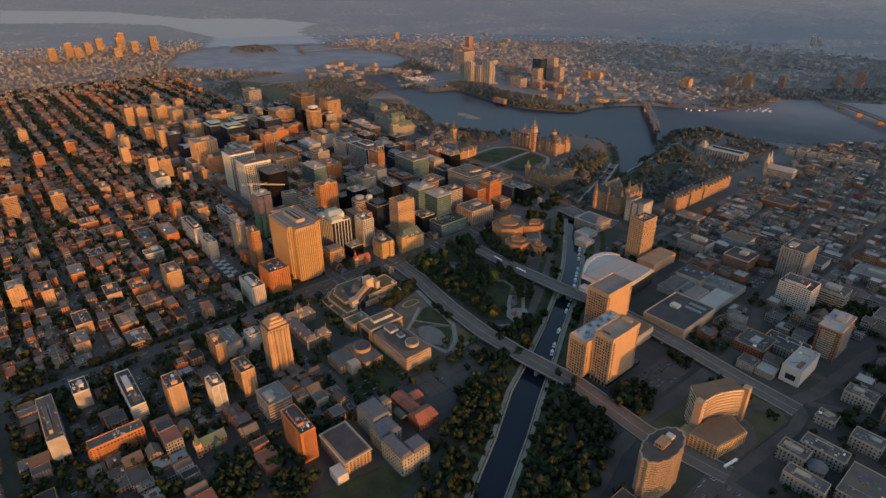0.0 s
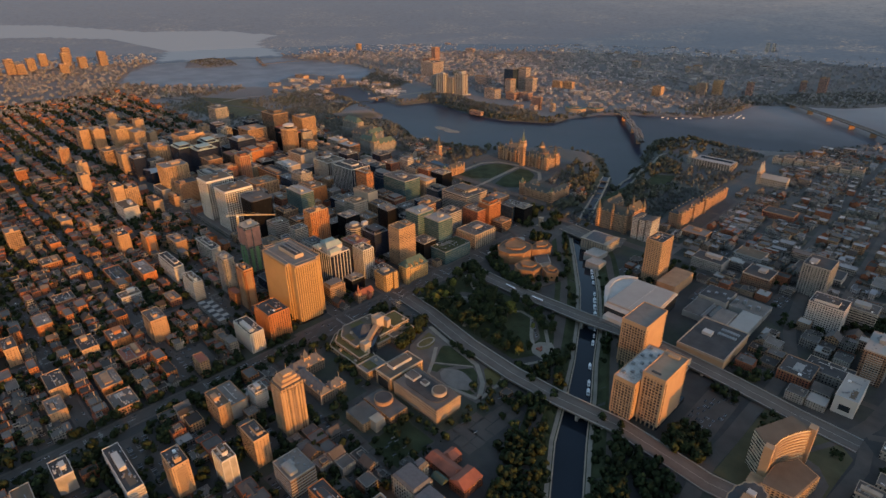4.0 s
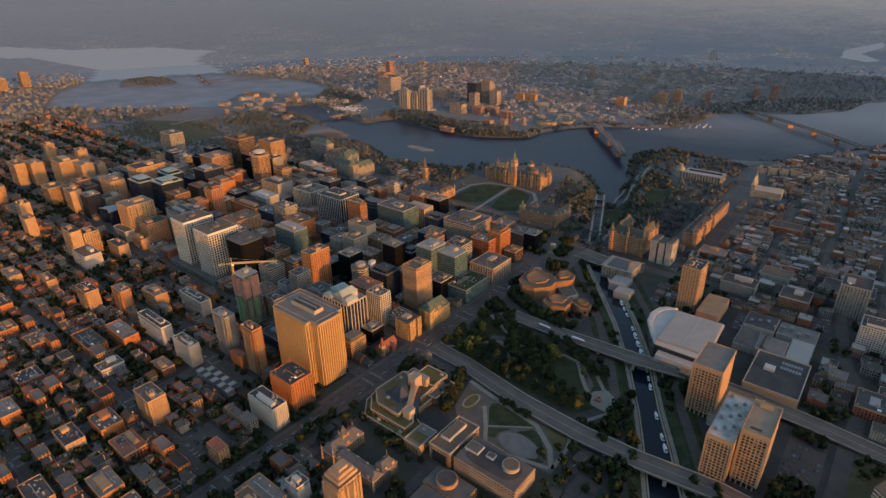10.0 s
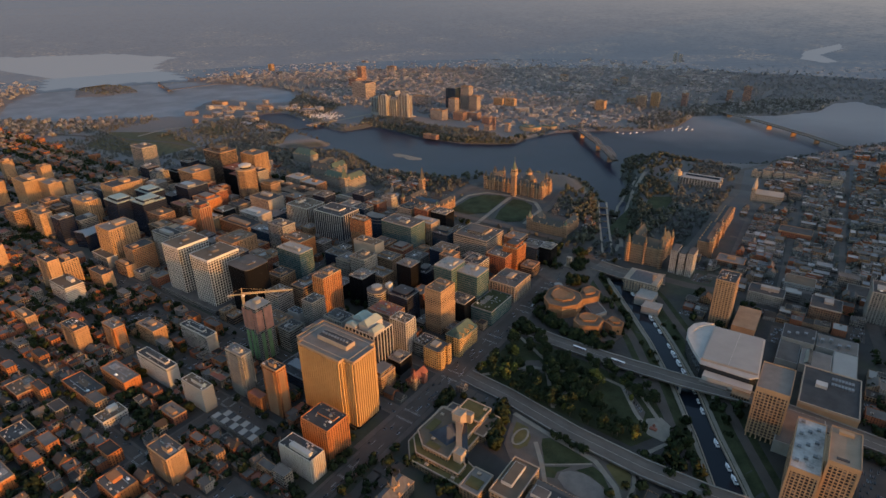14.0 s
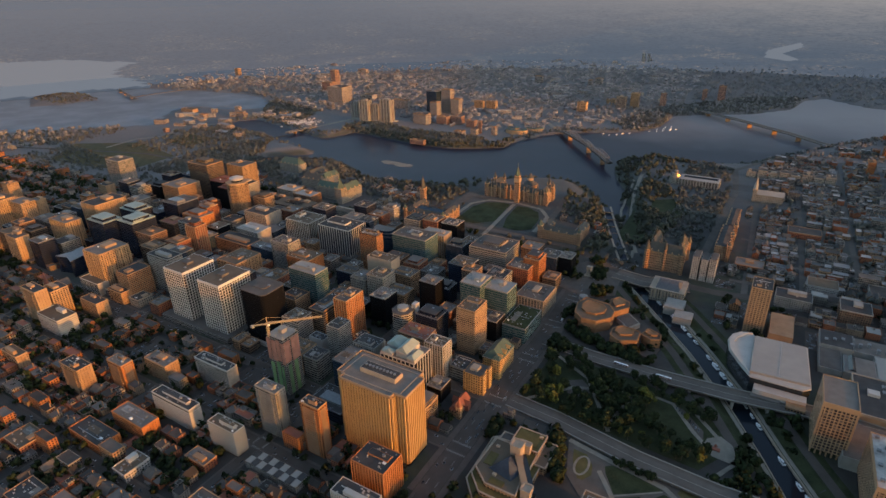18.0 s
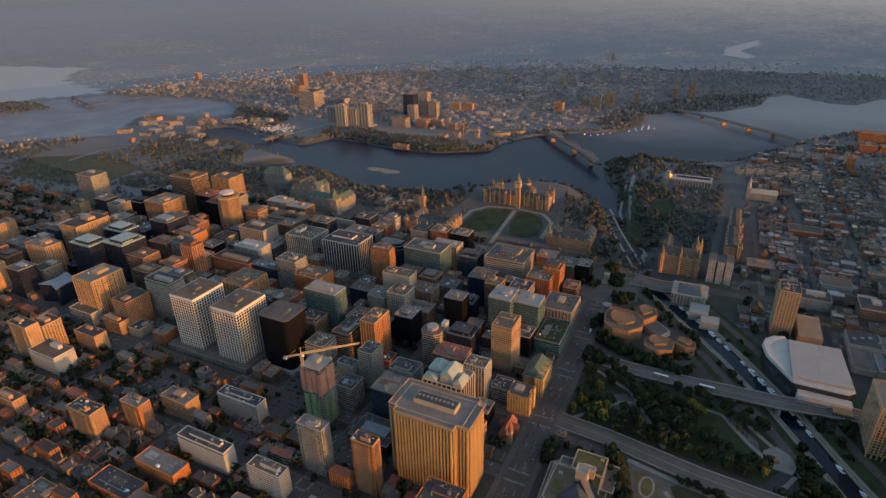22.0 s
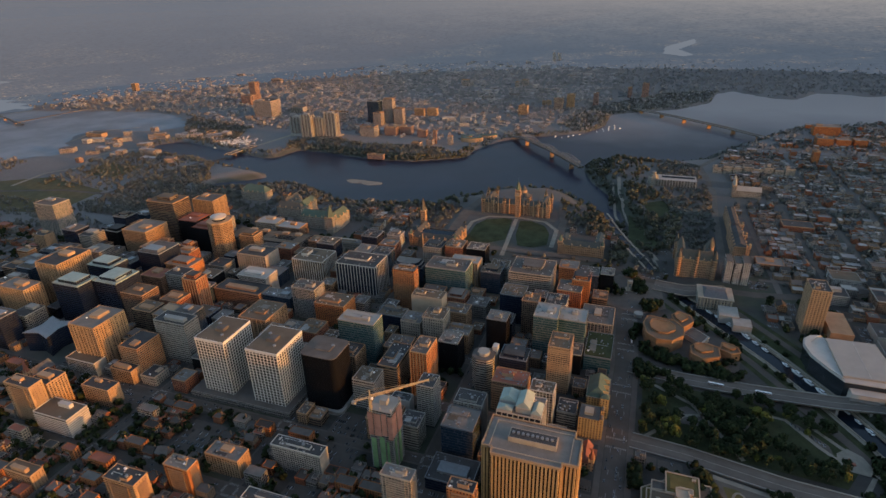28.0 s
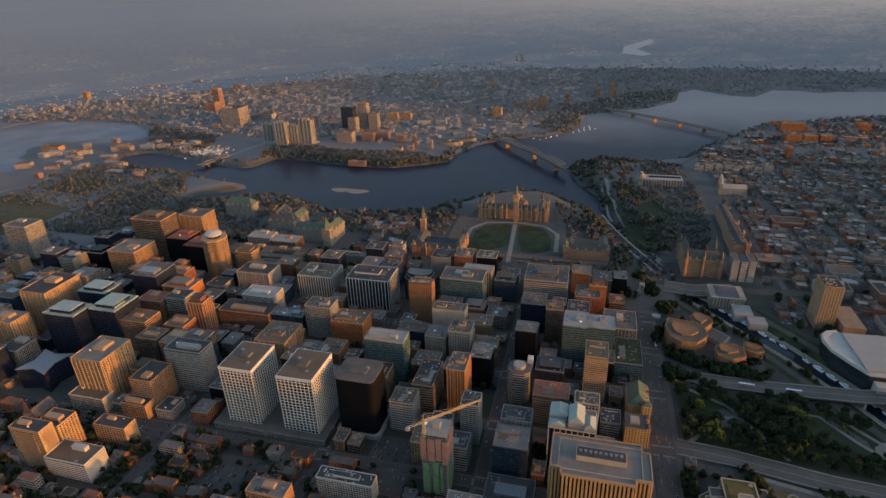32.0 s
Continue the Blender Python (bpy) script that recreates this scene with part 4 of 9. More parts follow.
# ---- landmark buildings ----
def finned_tower():
    """The tall sunlit office tower: a dark glass shaft behind close-set bronze fins, notched at one corner."""
    b = thing("office_tower", "tall bronze office tower with close vertical fins", "tower", -44, -17)
    claim(-90, 3, -44, 10)
    plan = [(-44, -17), (-34, -17), (-34, -25), (31, -25), (31, -18), (45, -18), (45, 16), (38, 16), (38, 25), (-44, 25)]
    part("body", prism(bmesh.new(), plan, -1, 93, top=False), BRONZE_GLASS, b)
    part("roof", prism(bmesh.new(), [(x * .985, y * .97) for x, y in plan], 92.5, 93), LIGHT_GRAVEL, b)
    part("cornice", prism(bmesh.new(), [(x * 1.012, y * 1.02) for x, y in plan], 90.5, 92.2, top=True), BEIGE_CONC, b)
    bm = bmesh.new()
    loop = [(x * 1.012, y * 1.02) for x, y in plan]
    for (ax, ay), (bx, by) in zip(loop, loop[1:] + loop[:1]):
        beam(bm, (ax, ay, 93.6), (bx, by, 93.6), .6)
    part("parapet", bm, BEIGE_CONC, b)
    fin = prism(bmesh.new(), [(-1.15, 0), (-.85, -1.5), (.85, -1.5), (1.15, 0)], 4, 90.5)
    me = mesh_of("fin", fin, plain("bronze_precast", (0.36, 0.22, 0.095), 0.7, 0.1, 0.05))
    runs = (((-44, -17), (-34, -17), 3, 0), ((-34, -25), (31, -25), 18, 0), ((31, -18), (45, -18), 4, 0), ((31, -25), (31, -18), 2, 90), ((45, -18), (45, 16), 10, 90), ((38, 16), (38, 25), 3, 90), ((-44, -17), (-44, 25), 10, -90))
    for (ax, ay), (bx, by), n, turn in runs:
        for i in range(n):
            s = (i + .5) / n
            piece("fin", me, b, ax + (bx - ax) * s, ay + (by - ay) * s, 0, radians(turn))
    part("plant_room", box(bmesh.new(), -22, 24, -6, 8, 93, 98.5), LIMESTONE, b)
    bm = bmesh.new()
    for q in ((-38, 38, -19, -18.2), (-38, 38, 19.2, 20), (-38, -37.2, -18.2, 19.2), (37.2, 38, -18.2, 15)):
        box(bm, *q, 93, 93.9)
    part("roof_rail", bm, LIMESTONE, b)
    part("plant_roof", box(bmesh.new(), -21, 23, -5, 7, 98.3, 98.7), DARK_ROOF, b)
    for i in range(9):
        part("roof_fan", tube(bmesh.new(), -18 + 4.6 * i, 1, 1.5, 98.7, 100.2, 10), STEEL, b)
    part("lobby", box(bmesh.new(), -42, 43, -23, 23, -1, 4), DARK_GLASS, b)


def white_grid_tower(x0, x1, y0, y1, h):
    """A pale tower whose deep concrete frame makes a grid of small dark windows."""
    w, d = x1 - x0, y1 - y0
    b = thing("office_tower", "white concrete office tower with a deep window grid", "tower", (x0 + x1) / 2, (y0 + y1) / 2, group="twin white towers")
    claim(x0, x1, y0, y1)
    part("body", box(bmesh.new(), -w / 2, w / 2, -d / 2, d / 2, 0, h, top=False), BLACK_GLASS, b)
    ring = box(bmesh.new(), -w / 2 - .45, w / 2 + .45, -d / 2 - .45, d / 2 + .45, 0, .95)
    me = mesh_of("floor_band", ring, WHITE_FRAME)
    for k in range(1, 20):
        piece("floor_band", me, b, 0, 0, k * h / 20.5)
    col = mesh_of("column", box(bmesh.new(), -.45, .45, -.45, .45, 0, h), WHITE_FRAME)
    nx, ny = 10, 12
    for i in range(nx):
        piece("column", col, b, -w / 2 + w * i / (nx - 1), -d / 2 - .2, 0)
        piece("column", col, b, -w / 2 + w * i / (nx - 1), d / 2 + .2, 0)
    for i in range(1, ny):
        piece("column", col, b, w / 2 + .2, -d / 2 + d * i / ny, 0)
        piece("column", col, b, -w / 2 - .2, -d / 2 + d * i / ny, 0)
    part("crown", box(bmesh.new(), -w / 2 - .9, w / 2 + .9, -d / 2 - .9, d / 2 + .9, h - 3.2, h + .6), WHITE_FRAME, b)
    part("roof", box(bmesh.new(), -w / 2 + .2, w / 2 - .2, -d / 2 + .2, d / 2 - .2, h + .5, h + .75), TAN_ROOF, b)
    part("plant_room", box(bmesh.new(), -7, 6, -6, 5, h + .7, h + 4), GRAVEL, b)
    part("roof_fan", tube(bmesh.new(), -11, 9, 2.4, h + .7, h + 2.2, 12), STEEL, b)
    part("roof_fan", tube(bmesh.new(), 10, -13, 2.0, h + .7, h + 2.0, 12), STEEL, b)


def rounded(w, d, r, n=5):
    pts = []
    for cx, cy, a0 in ((w / 2 - r, -d / 2 + r, -90), (w / 2 - r, d / 2 - r, 0), (-w / 2 + r, d / 2 - r, 90), (-w / 2 + r, -d / 2 + r, 180)):
        pts += [(cx + r * math.cos(radians(a0 + 90 * i / n)), cy + r * math.sin(radians(a0 + 90 * i / n))) for i in range(n + 1)]
    return pts


def black_tower():
    b = thing("office_tower", "black glass office tower with rounded corners", "tower", -324, 76)
    claim(-351, -298, 53, 100)
    part("body", prism(bmesh.new(), rounded(50, 44, 8), 0, 82, top=False), BLACK_GLASS, b)
    part("roof", prism(bmesh.new(), rounded(50.4, 44.4, 8), 81.5, 82.6), GRAVEL, b)
    part("plant_room", prism(bmesh.new(), rounded(22, 16, 3), 82.6, 84), GRAVEL, b)
    part("roof_fan", tube(bmesh.new(), 9, 5, 2.2, 82.6, 84.2, 12), STEEL, b)
    part("podium", prism(bmesh.new(), rounded(58, 52, 8), -1, 5), CONCRETE, b)


finned_tower()
white_grid_tower(-489, -446, 36, 90, 90)
white_grid_tower(-412, -367, 36, 91, 89)
pod = thing("podium", "low pale podium joining the twin white towers", "podium", -428, 60)
part("body", box(bmesh.new(), -80, 72, -34, 38, -1, 9), GREY_FACE, pod)
part("roof", box(bmesh.new(), -79, 71, -33, 37, 9, 9.5), GRAVEL, pod)
claim(-508, -356, 26, 98)
black_tower()
# brown cube beside the finned tower
building(-31, 9, -89, -58, 41, BRICK_ORANGE, RUST_STONE, "brick-red office cube with dark recessed roof", relief="piers", step=3.4, roof=DARK_ROOF, pent=0.4)
# the tower with pale cornices behind the finned one
b = building(-96, -46, 50, 86, 62, NAVY_GLASS, WHITE_CONC, "stepped office tower with white cornices and piers", relief="piers", step=6, roof=LIGHT_GRAVEL, pent=0)
for x0, x1, y0, y1, z1, hh in ((-24, -6, -4, 16, 68, 5), (-4, 12, -14, 14, 70, 6), (13, 24, -16, 4, 66, 4), (-24, -8, -17, -7, 65, 3)):
    w = part("roof_pavilion", box(bmesh.new(), x0, x1, y0, y1, 62, z1, top=False), WHITE_CONC, b)
    part("pavilion_roof", gable(bmesh.new(), x0 - .6, x1 + .6, y0 - .6, y1 + .6, z1, z1 + hh, "y", 3), PALE_CAP, w)
building(-166, -95, 408, 469, 48, GREY_FACE, LIMESTONE, "pale stone office block round a sunken light well", relief="bands", roof=GRAVEL, setback=(0.45, 6))
# octagonal tower
b = thing("office_tower", "grey octagonal office tower with a pale shaft", "tower", -142, 165)
claim(-158, -126, 143, 190)
part("body", prism(bmesh.new(), rounded(28, 28, 7, 1), 0, 50, top=False), RIBBON, b)
part("roof", prism(bmesh.new(), rounded(28.6, 28.6, 7, 1), 49, 50.5), GRAVEL, b)
part("plant_room", prism(bmesh.new(), rounded(15, 15, 4, 1), 50.5, 55), CONCRETE, b)
part("shaft", box(bmesh.new(), 9, 16, 9, 19, 0, 57), WHITE_CONC, b)
# brown and gold slab, and the round-topped hotel, far downtown
building(-962, -892, 432, 480, 90, RIBBON_BROWN, BROWN_STONE, "tall brown office slab with gold sunlit side", roof=TAN_ROOF, setback=(0.5, 7))
building(-905, -850, 500, 545, 75, TAN_FACE, BEIGE_CONC, "tan office tower beside the brown slab", relief="piers", step=4)
building(-880, -835, 425, 470, 58, BLACK_GLASS, RED_ROOF, "dark office slab with red roof edge", roof=RED_ROOF)
building(-828, -783, 405, 452, 55, BLACK_GLASS, RED_ROOF, "dark office slab with red roof edge", roof=RED_ROOF)
b = thing("hotel_tower", "tan fluted hotel tower with white round rooftop restaurant", "tower", -745, 395)
claim(-769, -722, 374, 416)
shaft = [(22 * math.cos(radians(a)) * (1 + .05 * math.cos(radians(8 * a))), 22 * math.sin(radians(a)) * (1 + .05 * math.cos(radians(8 * a)))) for a in range(0, 360, 9)]
part("body", prism(bmesh.new(), shaft, -1, 84, top=False), TAN_FACE, b)
part("cornice", prism(bmesh.new(), [(x * 1.04, y * 1.04) for x, y in shaft], 82.5, 84.6), BEIGE_CONC, b)
part("neck", tube(bmesh.new(), 0, 0, 12, 84.6, 89, 24), DARK_GLASS, b)
part("restaurant", tube(bmesh.new(), 0, 0, 14, 89, 93, 28, 15), WHITE_CONC, b)
part("dome", tube(bmesh.new(), 0, 0, 13, 93, 96, 28, 7), WHITE_CONC, b)
# low government block with courtyard
b = thing("office_building", "low broad government block with sunken courtyard", "building", -692, 472)
claim(-778, -604, 446, 498)
for q in ((-85, 85, -25, -10), (-85, 85, 10, 25), (-85, -62, -10, 10), (62, 85, -10, 10), (-10, 12, -10, 10)):
    part("wing", box(bmesh.new(), *q, -1, 25), GREY_FACE, b)
    part("wing_roof", box(bmesh.new(), q[0] + .5, q[1] - .5, q[2] + .5, q[3] - .5, 25, 25.6), TAN_ROOF, b)
for x in (-50, -20, 30, 60):
    part("plant_room", box(bmesh.new(), x - 7, x + 7, 13, 22, 25.6, 29), BEIGE_CONC, b)
# star-shaped low roof
b = thing("office_building", "low dark building with star-shaped metal roof", "building", -800, 60)
claim(-835, -765, 30, 90)
star = [(34 * (1 if i % 2 else .5) * math.cos(i * math.pi / 4), 34 * (1 if i % 2 else .5) * math.sin(i * math.pi / 4)) for i in range(8)]
part("body", prism(bmesh.new(), star, -1, 32, top=False), NAVY_GLASS, b)
part("roof", prism(bmesh.new(), [(x * 1.05, y * 1.05) for x, y in star], 32, 33), STEEL, b)

# ---- tower under construction with its crane ----
b = thing("construction_tower", "unfinished concrete apartment tower wrapped in green netting", "tower", -207, 0)
claim(-222, -192, -15, 15)
part("body", box(bmesh.new(), -13, 13, -12.5, 12.5, 0, 84, top=False), BARE_CONC, b)
me = mesh_of("floor_slab", box(bmesh.new(), -13.8, 13.8, -13.3, 13.3, 0, .35), CONCRETE)
for k in range(1, 29):
    piece("floor_slab", me, b, 0, 0, 3 * k)
NETTING = plain("green_netting", (0.12, 0.20, 0.10), 0.9, 0.3, 0.1)
PINK_NETTING = plain("faded_red_netting", (0.30, 0.15, 0.115), 0.9, 0.3, 0.12)
for q in ((-14.2, -8, 50, 81), (-7, 1, 50, 80), (2, 8, 52, 82), (9, 14.2, 48, 79)):
    part("netting", box(bmesh.new(), q[0], q[1], -14.0, -13.6, q[2], q[3]), PINK_NETTING, b)
for q in ((-12, -6, 3, 46), (-2, 4, 3, 49), (6, 9, 8, 44)):
    part("netting", box(bmesh.new(), q[0], q[1], -14.0, -13.6, q[2], q[3]), NETTING, b)
for q in ((-13, -3, 50, 80), (-1, 12, 48, 81)):
    part("netting", box(bmesh.new(), 14.0, 14.3, q[0], q[1], q[2], q[3]), PINK_NETTING, b)
for q in ((-10, -5, 3, 46), (0, 6, 3, 47)):
    part("netting", box(bmesh.new(), 14.0, 14.3, q[0], q[1], q[2], q[3]), NETTING, b)
for x, y in ((-12, -11), (12, -11), (12, 11), (-12, 11), (0, -11), (0, 11)):
    part("column", box(bmesh.new(), x - .5, x + .5, y - .5, y + .5, 84, 88), CONCRETE, b)
part("core", box(bmesh.new(), -4, 4, -3, 5, 84, 90), CONCRETE, b)
c = thing("tower_crane", "yellow tower crane above the unfinished tower", "crane", -217, -12)
bm = bmesh.new()
for sx in (-1, 1):
    for sy in (-1, 1):
        beam(bm, (sx, sy, 80), (sx, sy, 100), .28)
for k in range(6):
    z = 81 + 3 * k
    beam(bm, (-1, -1, z), (1, -1, z + 3), .15)
    beam(bm, (1, 1, z), (-1, 1, z + 3), .15)
part("mast", bm, YELLOW_STEEL, c)
jib = Vector((math.cos(radians(39)), math.sin(radians(39)), 0.05)).normalized()
side = Vector((-jib.y, jib.x, 0)).normalized()
a, e, r = Vector((0, 0, 100)), Vector((0, 0, 100)) + jib * 66, Vector((0, 0, 100)) - jib * 18
bm = bmesh.new()
for s in (-1, 1):
    beam(bm, a + side * s, e + side * s * .6, .32)
beam(bm, a + Vector((0, 0, 2)), e + Vector((0, 0, 1)), .32)
for k in range(16):
    p, q = a.lerp(e, k / 16), a.lerp(e, (k + 1) / 16)
    beam(bm, p + side, q + Vector((0, 0, 1.7)), .16)
    beam(bm, p - side, q + Vector((0, 0, 1.7)), .16)
part("jib", bm, YELLOW_STEEL, c)
bm = bmesh.new()
for s in (-1, 1):
    beam(bm, a + side * s, r + side * s, .3)
part("counter_jib", bm, YELLOW_STEEL, c)
part("counterweight", box(bmesh.new(), r.x - 1.5, r.x + 2.5, r.y - 1.5, r.y + 1.5, r.z - 2.6, r.z + .6), CONCRETE, c)
bm = bmesh.new()
beam(bm, a, a + Vector((0, 0, 9)), .4)
beam(bm, a + Vector((0, 0, 9)), a.lerp(e, .7) + Vector((0, 0, 1.5)), .1)
beam(bm, a + Vector((0, 0, 9)), r, .1)
part("apex", bm, YELLOW_STEEL, c)
part("cab", box(bmesh.new(), 1.2, 3.4, -1, 1, 97.5, 100), WHITE_PAINT, c)


# ---- parliament ----
def gothic_wing(b, x0, x1, y0, y1, h, roof_h, roof=DARK_COPPER, face=None, along=None, z=0):
    """A stone wing with steep mansard roof, dormers and stub buttresses."""
    along = along or ("x" if x1 - x0 > y1 - y0 else "y")
    wing = part("wing", box(bmesh.new(), x0, x1, y0, y1, z - 3, z + h, top=False), face or STONE_FACE, b)
    part("eave", box(bmesh.new(), x0 - .5, x1 + .5, y0 - .5, y1 + .5, z + h, z + h + .7), SANDSTONE, wing)
    part("wing_roof", gable(bmesh.new(), x0 - .3, x1 + .3, y0 - .3, y1 + .3, z + h + .7, z + h + roof_h, along, hip=min(x1 - x0, y1 - y0) * .35), roof, wing)
    length = (x1 - x0) if along == "x" else (y1 - y0)
    n = max(2, int(length / 14))
    for i in range(n):
        s = (i + .5) / n
        for e in (0, 1):
            if along == "x":
                cx, cy = x0 + length * s, (y0 + 1.4) if e == 0 else (y1 - 1.4)
            else:
                cy, cx = y0 + length * s, (x0 + 1.4) if e == 0 else (x1 - 1.4)
            part("dormer", gable(box(bmesh.new(), cx - 1.2, cx + 1.2, cy - 1.2, cy + 1.2, z + h, z + h + 2.4), cx - 1.4, cx + 1.4, cy - 1.4, cy + 1.4, z + h + 2.4, z + h + 4.4, along), SANDSTONE, wing)
    return wing


def stone_tower(b, x, y, r, h, spire, name="tower", roof=None, z=0, face=None):
    t = part(name, box(bmesh.new(), x - r, x + r, y - r, y + r, z - 3, z + h, top=False), face or STONE_FACE, b)
    part("tower_cornice", box(bmesh.new(), x - r - .4, x + r + .4, y - r - .4, y + r + .4, z + h - 1.5, z + h), SANDSTONE, t)
    for sx in (-1, 1):
        for sy in (-1, 1):
            part("pinnacle", tube(bmesh.new(), x + sx * r, y + sy * r, .9, z + h - 4, z + h + 5, 6, .05), SANDSTONE, t)
    part("spire", tube(bmesh.new(), x, y, r * 1.25, z + h, z + h + spire, 4 if r > 3 else 8, .15), roof or DARK_COPPER, t)
    return t


PH = 7.0            # the hill's terrace above the streets
hill = thing("parliament_block", "gothic sandstone parliament block with dark copper roofs", "parliament", -232, 785, PH)
claim(-320, -150, 745, 880)
gothic_wing(hill, -72, 66, -16, 8, 23, 10)
gothic_wing(hill, -78, -56, -20, 40, 24, 12)
gothic_wing(hill, 50, 72, -20, 40, 24, 12)
gothic_wing(hill, -14, 14, 8, 34, 21, 8)
for x, y, r, h, s in ((-78, -20, 4, 28, 12), (72, -20, 4, 28, 12), (-56, -20, 3, 27, 10), (50, -20, 3, 27, 10), (-30, -16, 2.6, 26, 9), (26, -16, 2.6, 26, 9),
                      (72, 20, 3, 30, 12), (-78, 24, 3, 30, 12), (56, 38, 3, 30, 14), (-60, 38, 3, 28, 12)):
    stone_tower(hill, x, y, r, h + 5, s + 3, z=0)
for x, y in ((-68, -17), (-44, -17), (-18, -17), (16, -17), (38, -17), (60, -21), (72, -4), (72, 32), (-66, -21), (-78, 4)):
    part("chimney_turret", tube(bmesh.new(), x, y, 1.5, 0, 37, 6, .8), SANDSTONE, hill)
peace = stone_tower(hill, 5, -30, 5.2, 66, 22, "clock_tower", COPPER)
part("clock_stage", box(bmesh.new(), -1.5, 11.5, -36.5, -23.5, 52, 60), SANDSTONE, peace)
for q in ((5, -36.7, 0), (11.7, -30, 90)):
    bm = bmesh.new()
    tube(bm, 0, 0, 2.6, 0, .3, 20)
    me = mesh_of("clock_face", bm, LIMESTONE)
    ob = piece("clock_face", me, peace, q[0], q[1], 56)
    ob.rotation_euler = (radians(90), 0, radians(q[2]))
part("flag_pole", tube(bmesh.new(), 5, -30, .25, 87, 96, 6), STEEL, peace)
lib = part("library", tube(bmesh.new(), 0, 58, 18, -10, 20, 16), STONE_FACE, hill)
part("library_roof", tube(bmesh.new(), 0, 58, 17, 20, 30, 16, 8), DARK_COPPER, lib)
part("lantern", tube(bmesh.new(), 0, 58, 8, 30, 36, 16, 7), SANDSTONE, lib)
part("lantern_roof", tube(bmesh.new(), 0, 58, 8, 36, 48, 16, .1), DARK_COPPER, lib)
for i in range(12):
    a = i * math.pi / 6
    part("buttress", tube(bmesh.new(), 20 * math.cos(a), 58 + 20 * math.sin(a), 1.2, -8, 22, 6, .2), SANDSTONE, lib)

eb = thing("east_block", "gothic sandstone wing building with dark copper roofs and green turret", "building", -68, 632, 3)
claim(-118, -18, 590, 685)
gothic_wing(eb, -42, 40, -30, -14, 17, 9, DARK_COPPER)
gothic_wing(eb, 24, 40, -14, 40, 17, 9, DARK_COPPER)
gothic_wing(eb, -42, -26, -14, 20, 17, 9, DARK_COPPER)
stone_tower(eb, -40, -28, 4.5, 26, 14, roof=COPPER)
stone_tower(eb, 40, -28, 3.5, 24, 10, roof=COPPER)
wb = thing("west_block", "gothic sandstone wing building with copper roofs and tall tower", "building", -362, 590, 3)
claim(-425, -300, 550, 655)
gothic_wing(wb, -48, 52, -32, -15, 17, 9, DARK_COPPER)
gothic_wing(wb, 36, 52, -15, 36, 17, 9, DARK_COPPER)
gothic_wing(wb, -48, -32, -15, 44, 17, 9, DARK_COPPER)
for x, y, h in ((-20, -32, 26), (4, -32, 24), (28, -32, 24), (52, 10, 24), (52, 36, 26), (-48, 10, 24)):
    part("chimney_turret", tube(bmesh.new(), x, y, 1.6, 0, h, 8, 1.2), SANDSTONE, wb)
part("court_roof", gable(bmesh.new(), -32, 36, -15, 30, 14, 20), DARK_GLASS, wb)
stone_tower(wb, -46, 44, 5.5, 48, 30, roof=DARK_COPPER)
stone_tower(wb, 50, -30, 4, 24, 10, roof=COPPER)
stone_tower(wb, -46, -30, 3.5, 24, 10, roof=COPPER)

cf = thing("government_building", "stone chateau-style offices with bright copper roofs and spire", "building", -628, 600, 2)
claim(-700, -560, 565, 640)
gothic_wing(cf, -58, 20, -18, 0, 26, 14, COPPER, STONE_GREY)
gothic_wing(cf, 14, 34, -24, 40, 26, 14, COPPER, STONE_GREY)
stone_tower(cf, 24, -26, 9, 36, 26, roof=COPPER, face=STONE_GREY)
jb = thing("government_building", "stone chateau-style offices with steep dark roofs", "building", -745, 660, 0)
claim(-790, -700, 610, 710)
gothic_wing(jb, -30, 36, -40, -22, 26, 13, DARK_COPPER, STONE_GREY)
gothic_wing(jb, -30, -12, -22, 40, 26, 13, DARK_COPPER, STONE_GREY)
gothic_wing(jb, 20, 36, -22, 30, 26, 13, COPPER, STONE_GREY)
sc = thing("court_building", "grey stone court building with tall copper hip roof", "building", -905, 720, -2)
claim(-950, -860, 690, 760)
gothic_wing(sc, -36, 36, -16, 16, 24, 16, COPPER, STONE_GREY)

# ---- the railway hotel and its neighbours across the canal ----
ch = thing("grand_hotel", "limestone chateau hotel with steep copper roofs and turrets", "hotel", 135, 605)
claim(95, 190, 555, 665)
gothic_wing(ch, -34, 42, -40, -22, 34, 16, DARK_COPPER, STONE_FACE)
gothic_wing(ch, -38, -20, -22, 48, 34, 16, DARK_COPPER, STONE_FACE)
gothic_wing(ch, 24, 42, -22, 40, 34, 16, DARK_COPPER, STONE_FACE)
for x, y, r, h, s in ((-36, -40, 6, 38, 18), (42, -40, 6, 38, 18), (-38, 48, 5, 36, 16), (42, 40, 5, 36, 16), (4, -40, 4, 42, 16), (33, 0, 5, 46, 22)):
    t = part("turret", tube(bmesh.new(), x, y, r, 0, h, 12), STONE_FACE, ch)
    part("turret_roof", tube(bmesh.new(), x, y, r * 1.15, h, h + s, 12, .1), DARK_COPPER, t)
ch.scale = (.76, .85, 1.0)
cb = thing("government_building", "long tudor stone office block with pinnacles", "building", 222, 770)
claim(200, 245, 650, 910)
gothic_wing(cb, -14, 10, -105, 5, 28, 5, DARK_ROOF, STONE_FACE)
gothic_wing(cb, -10, 10, 12, 125, 24, 5, DARK_ROOF, STONE_FACE)
for y in (-105, -50, 5):
    stone_tower(cb, 10, y, 3.5, 33, 6, roof=DARK_COPPER)
b = thing("office_tower", "pale concrete block with tall dark vertical recess", "tower", 203, 578)
claim(184, 224, 560, 600)
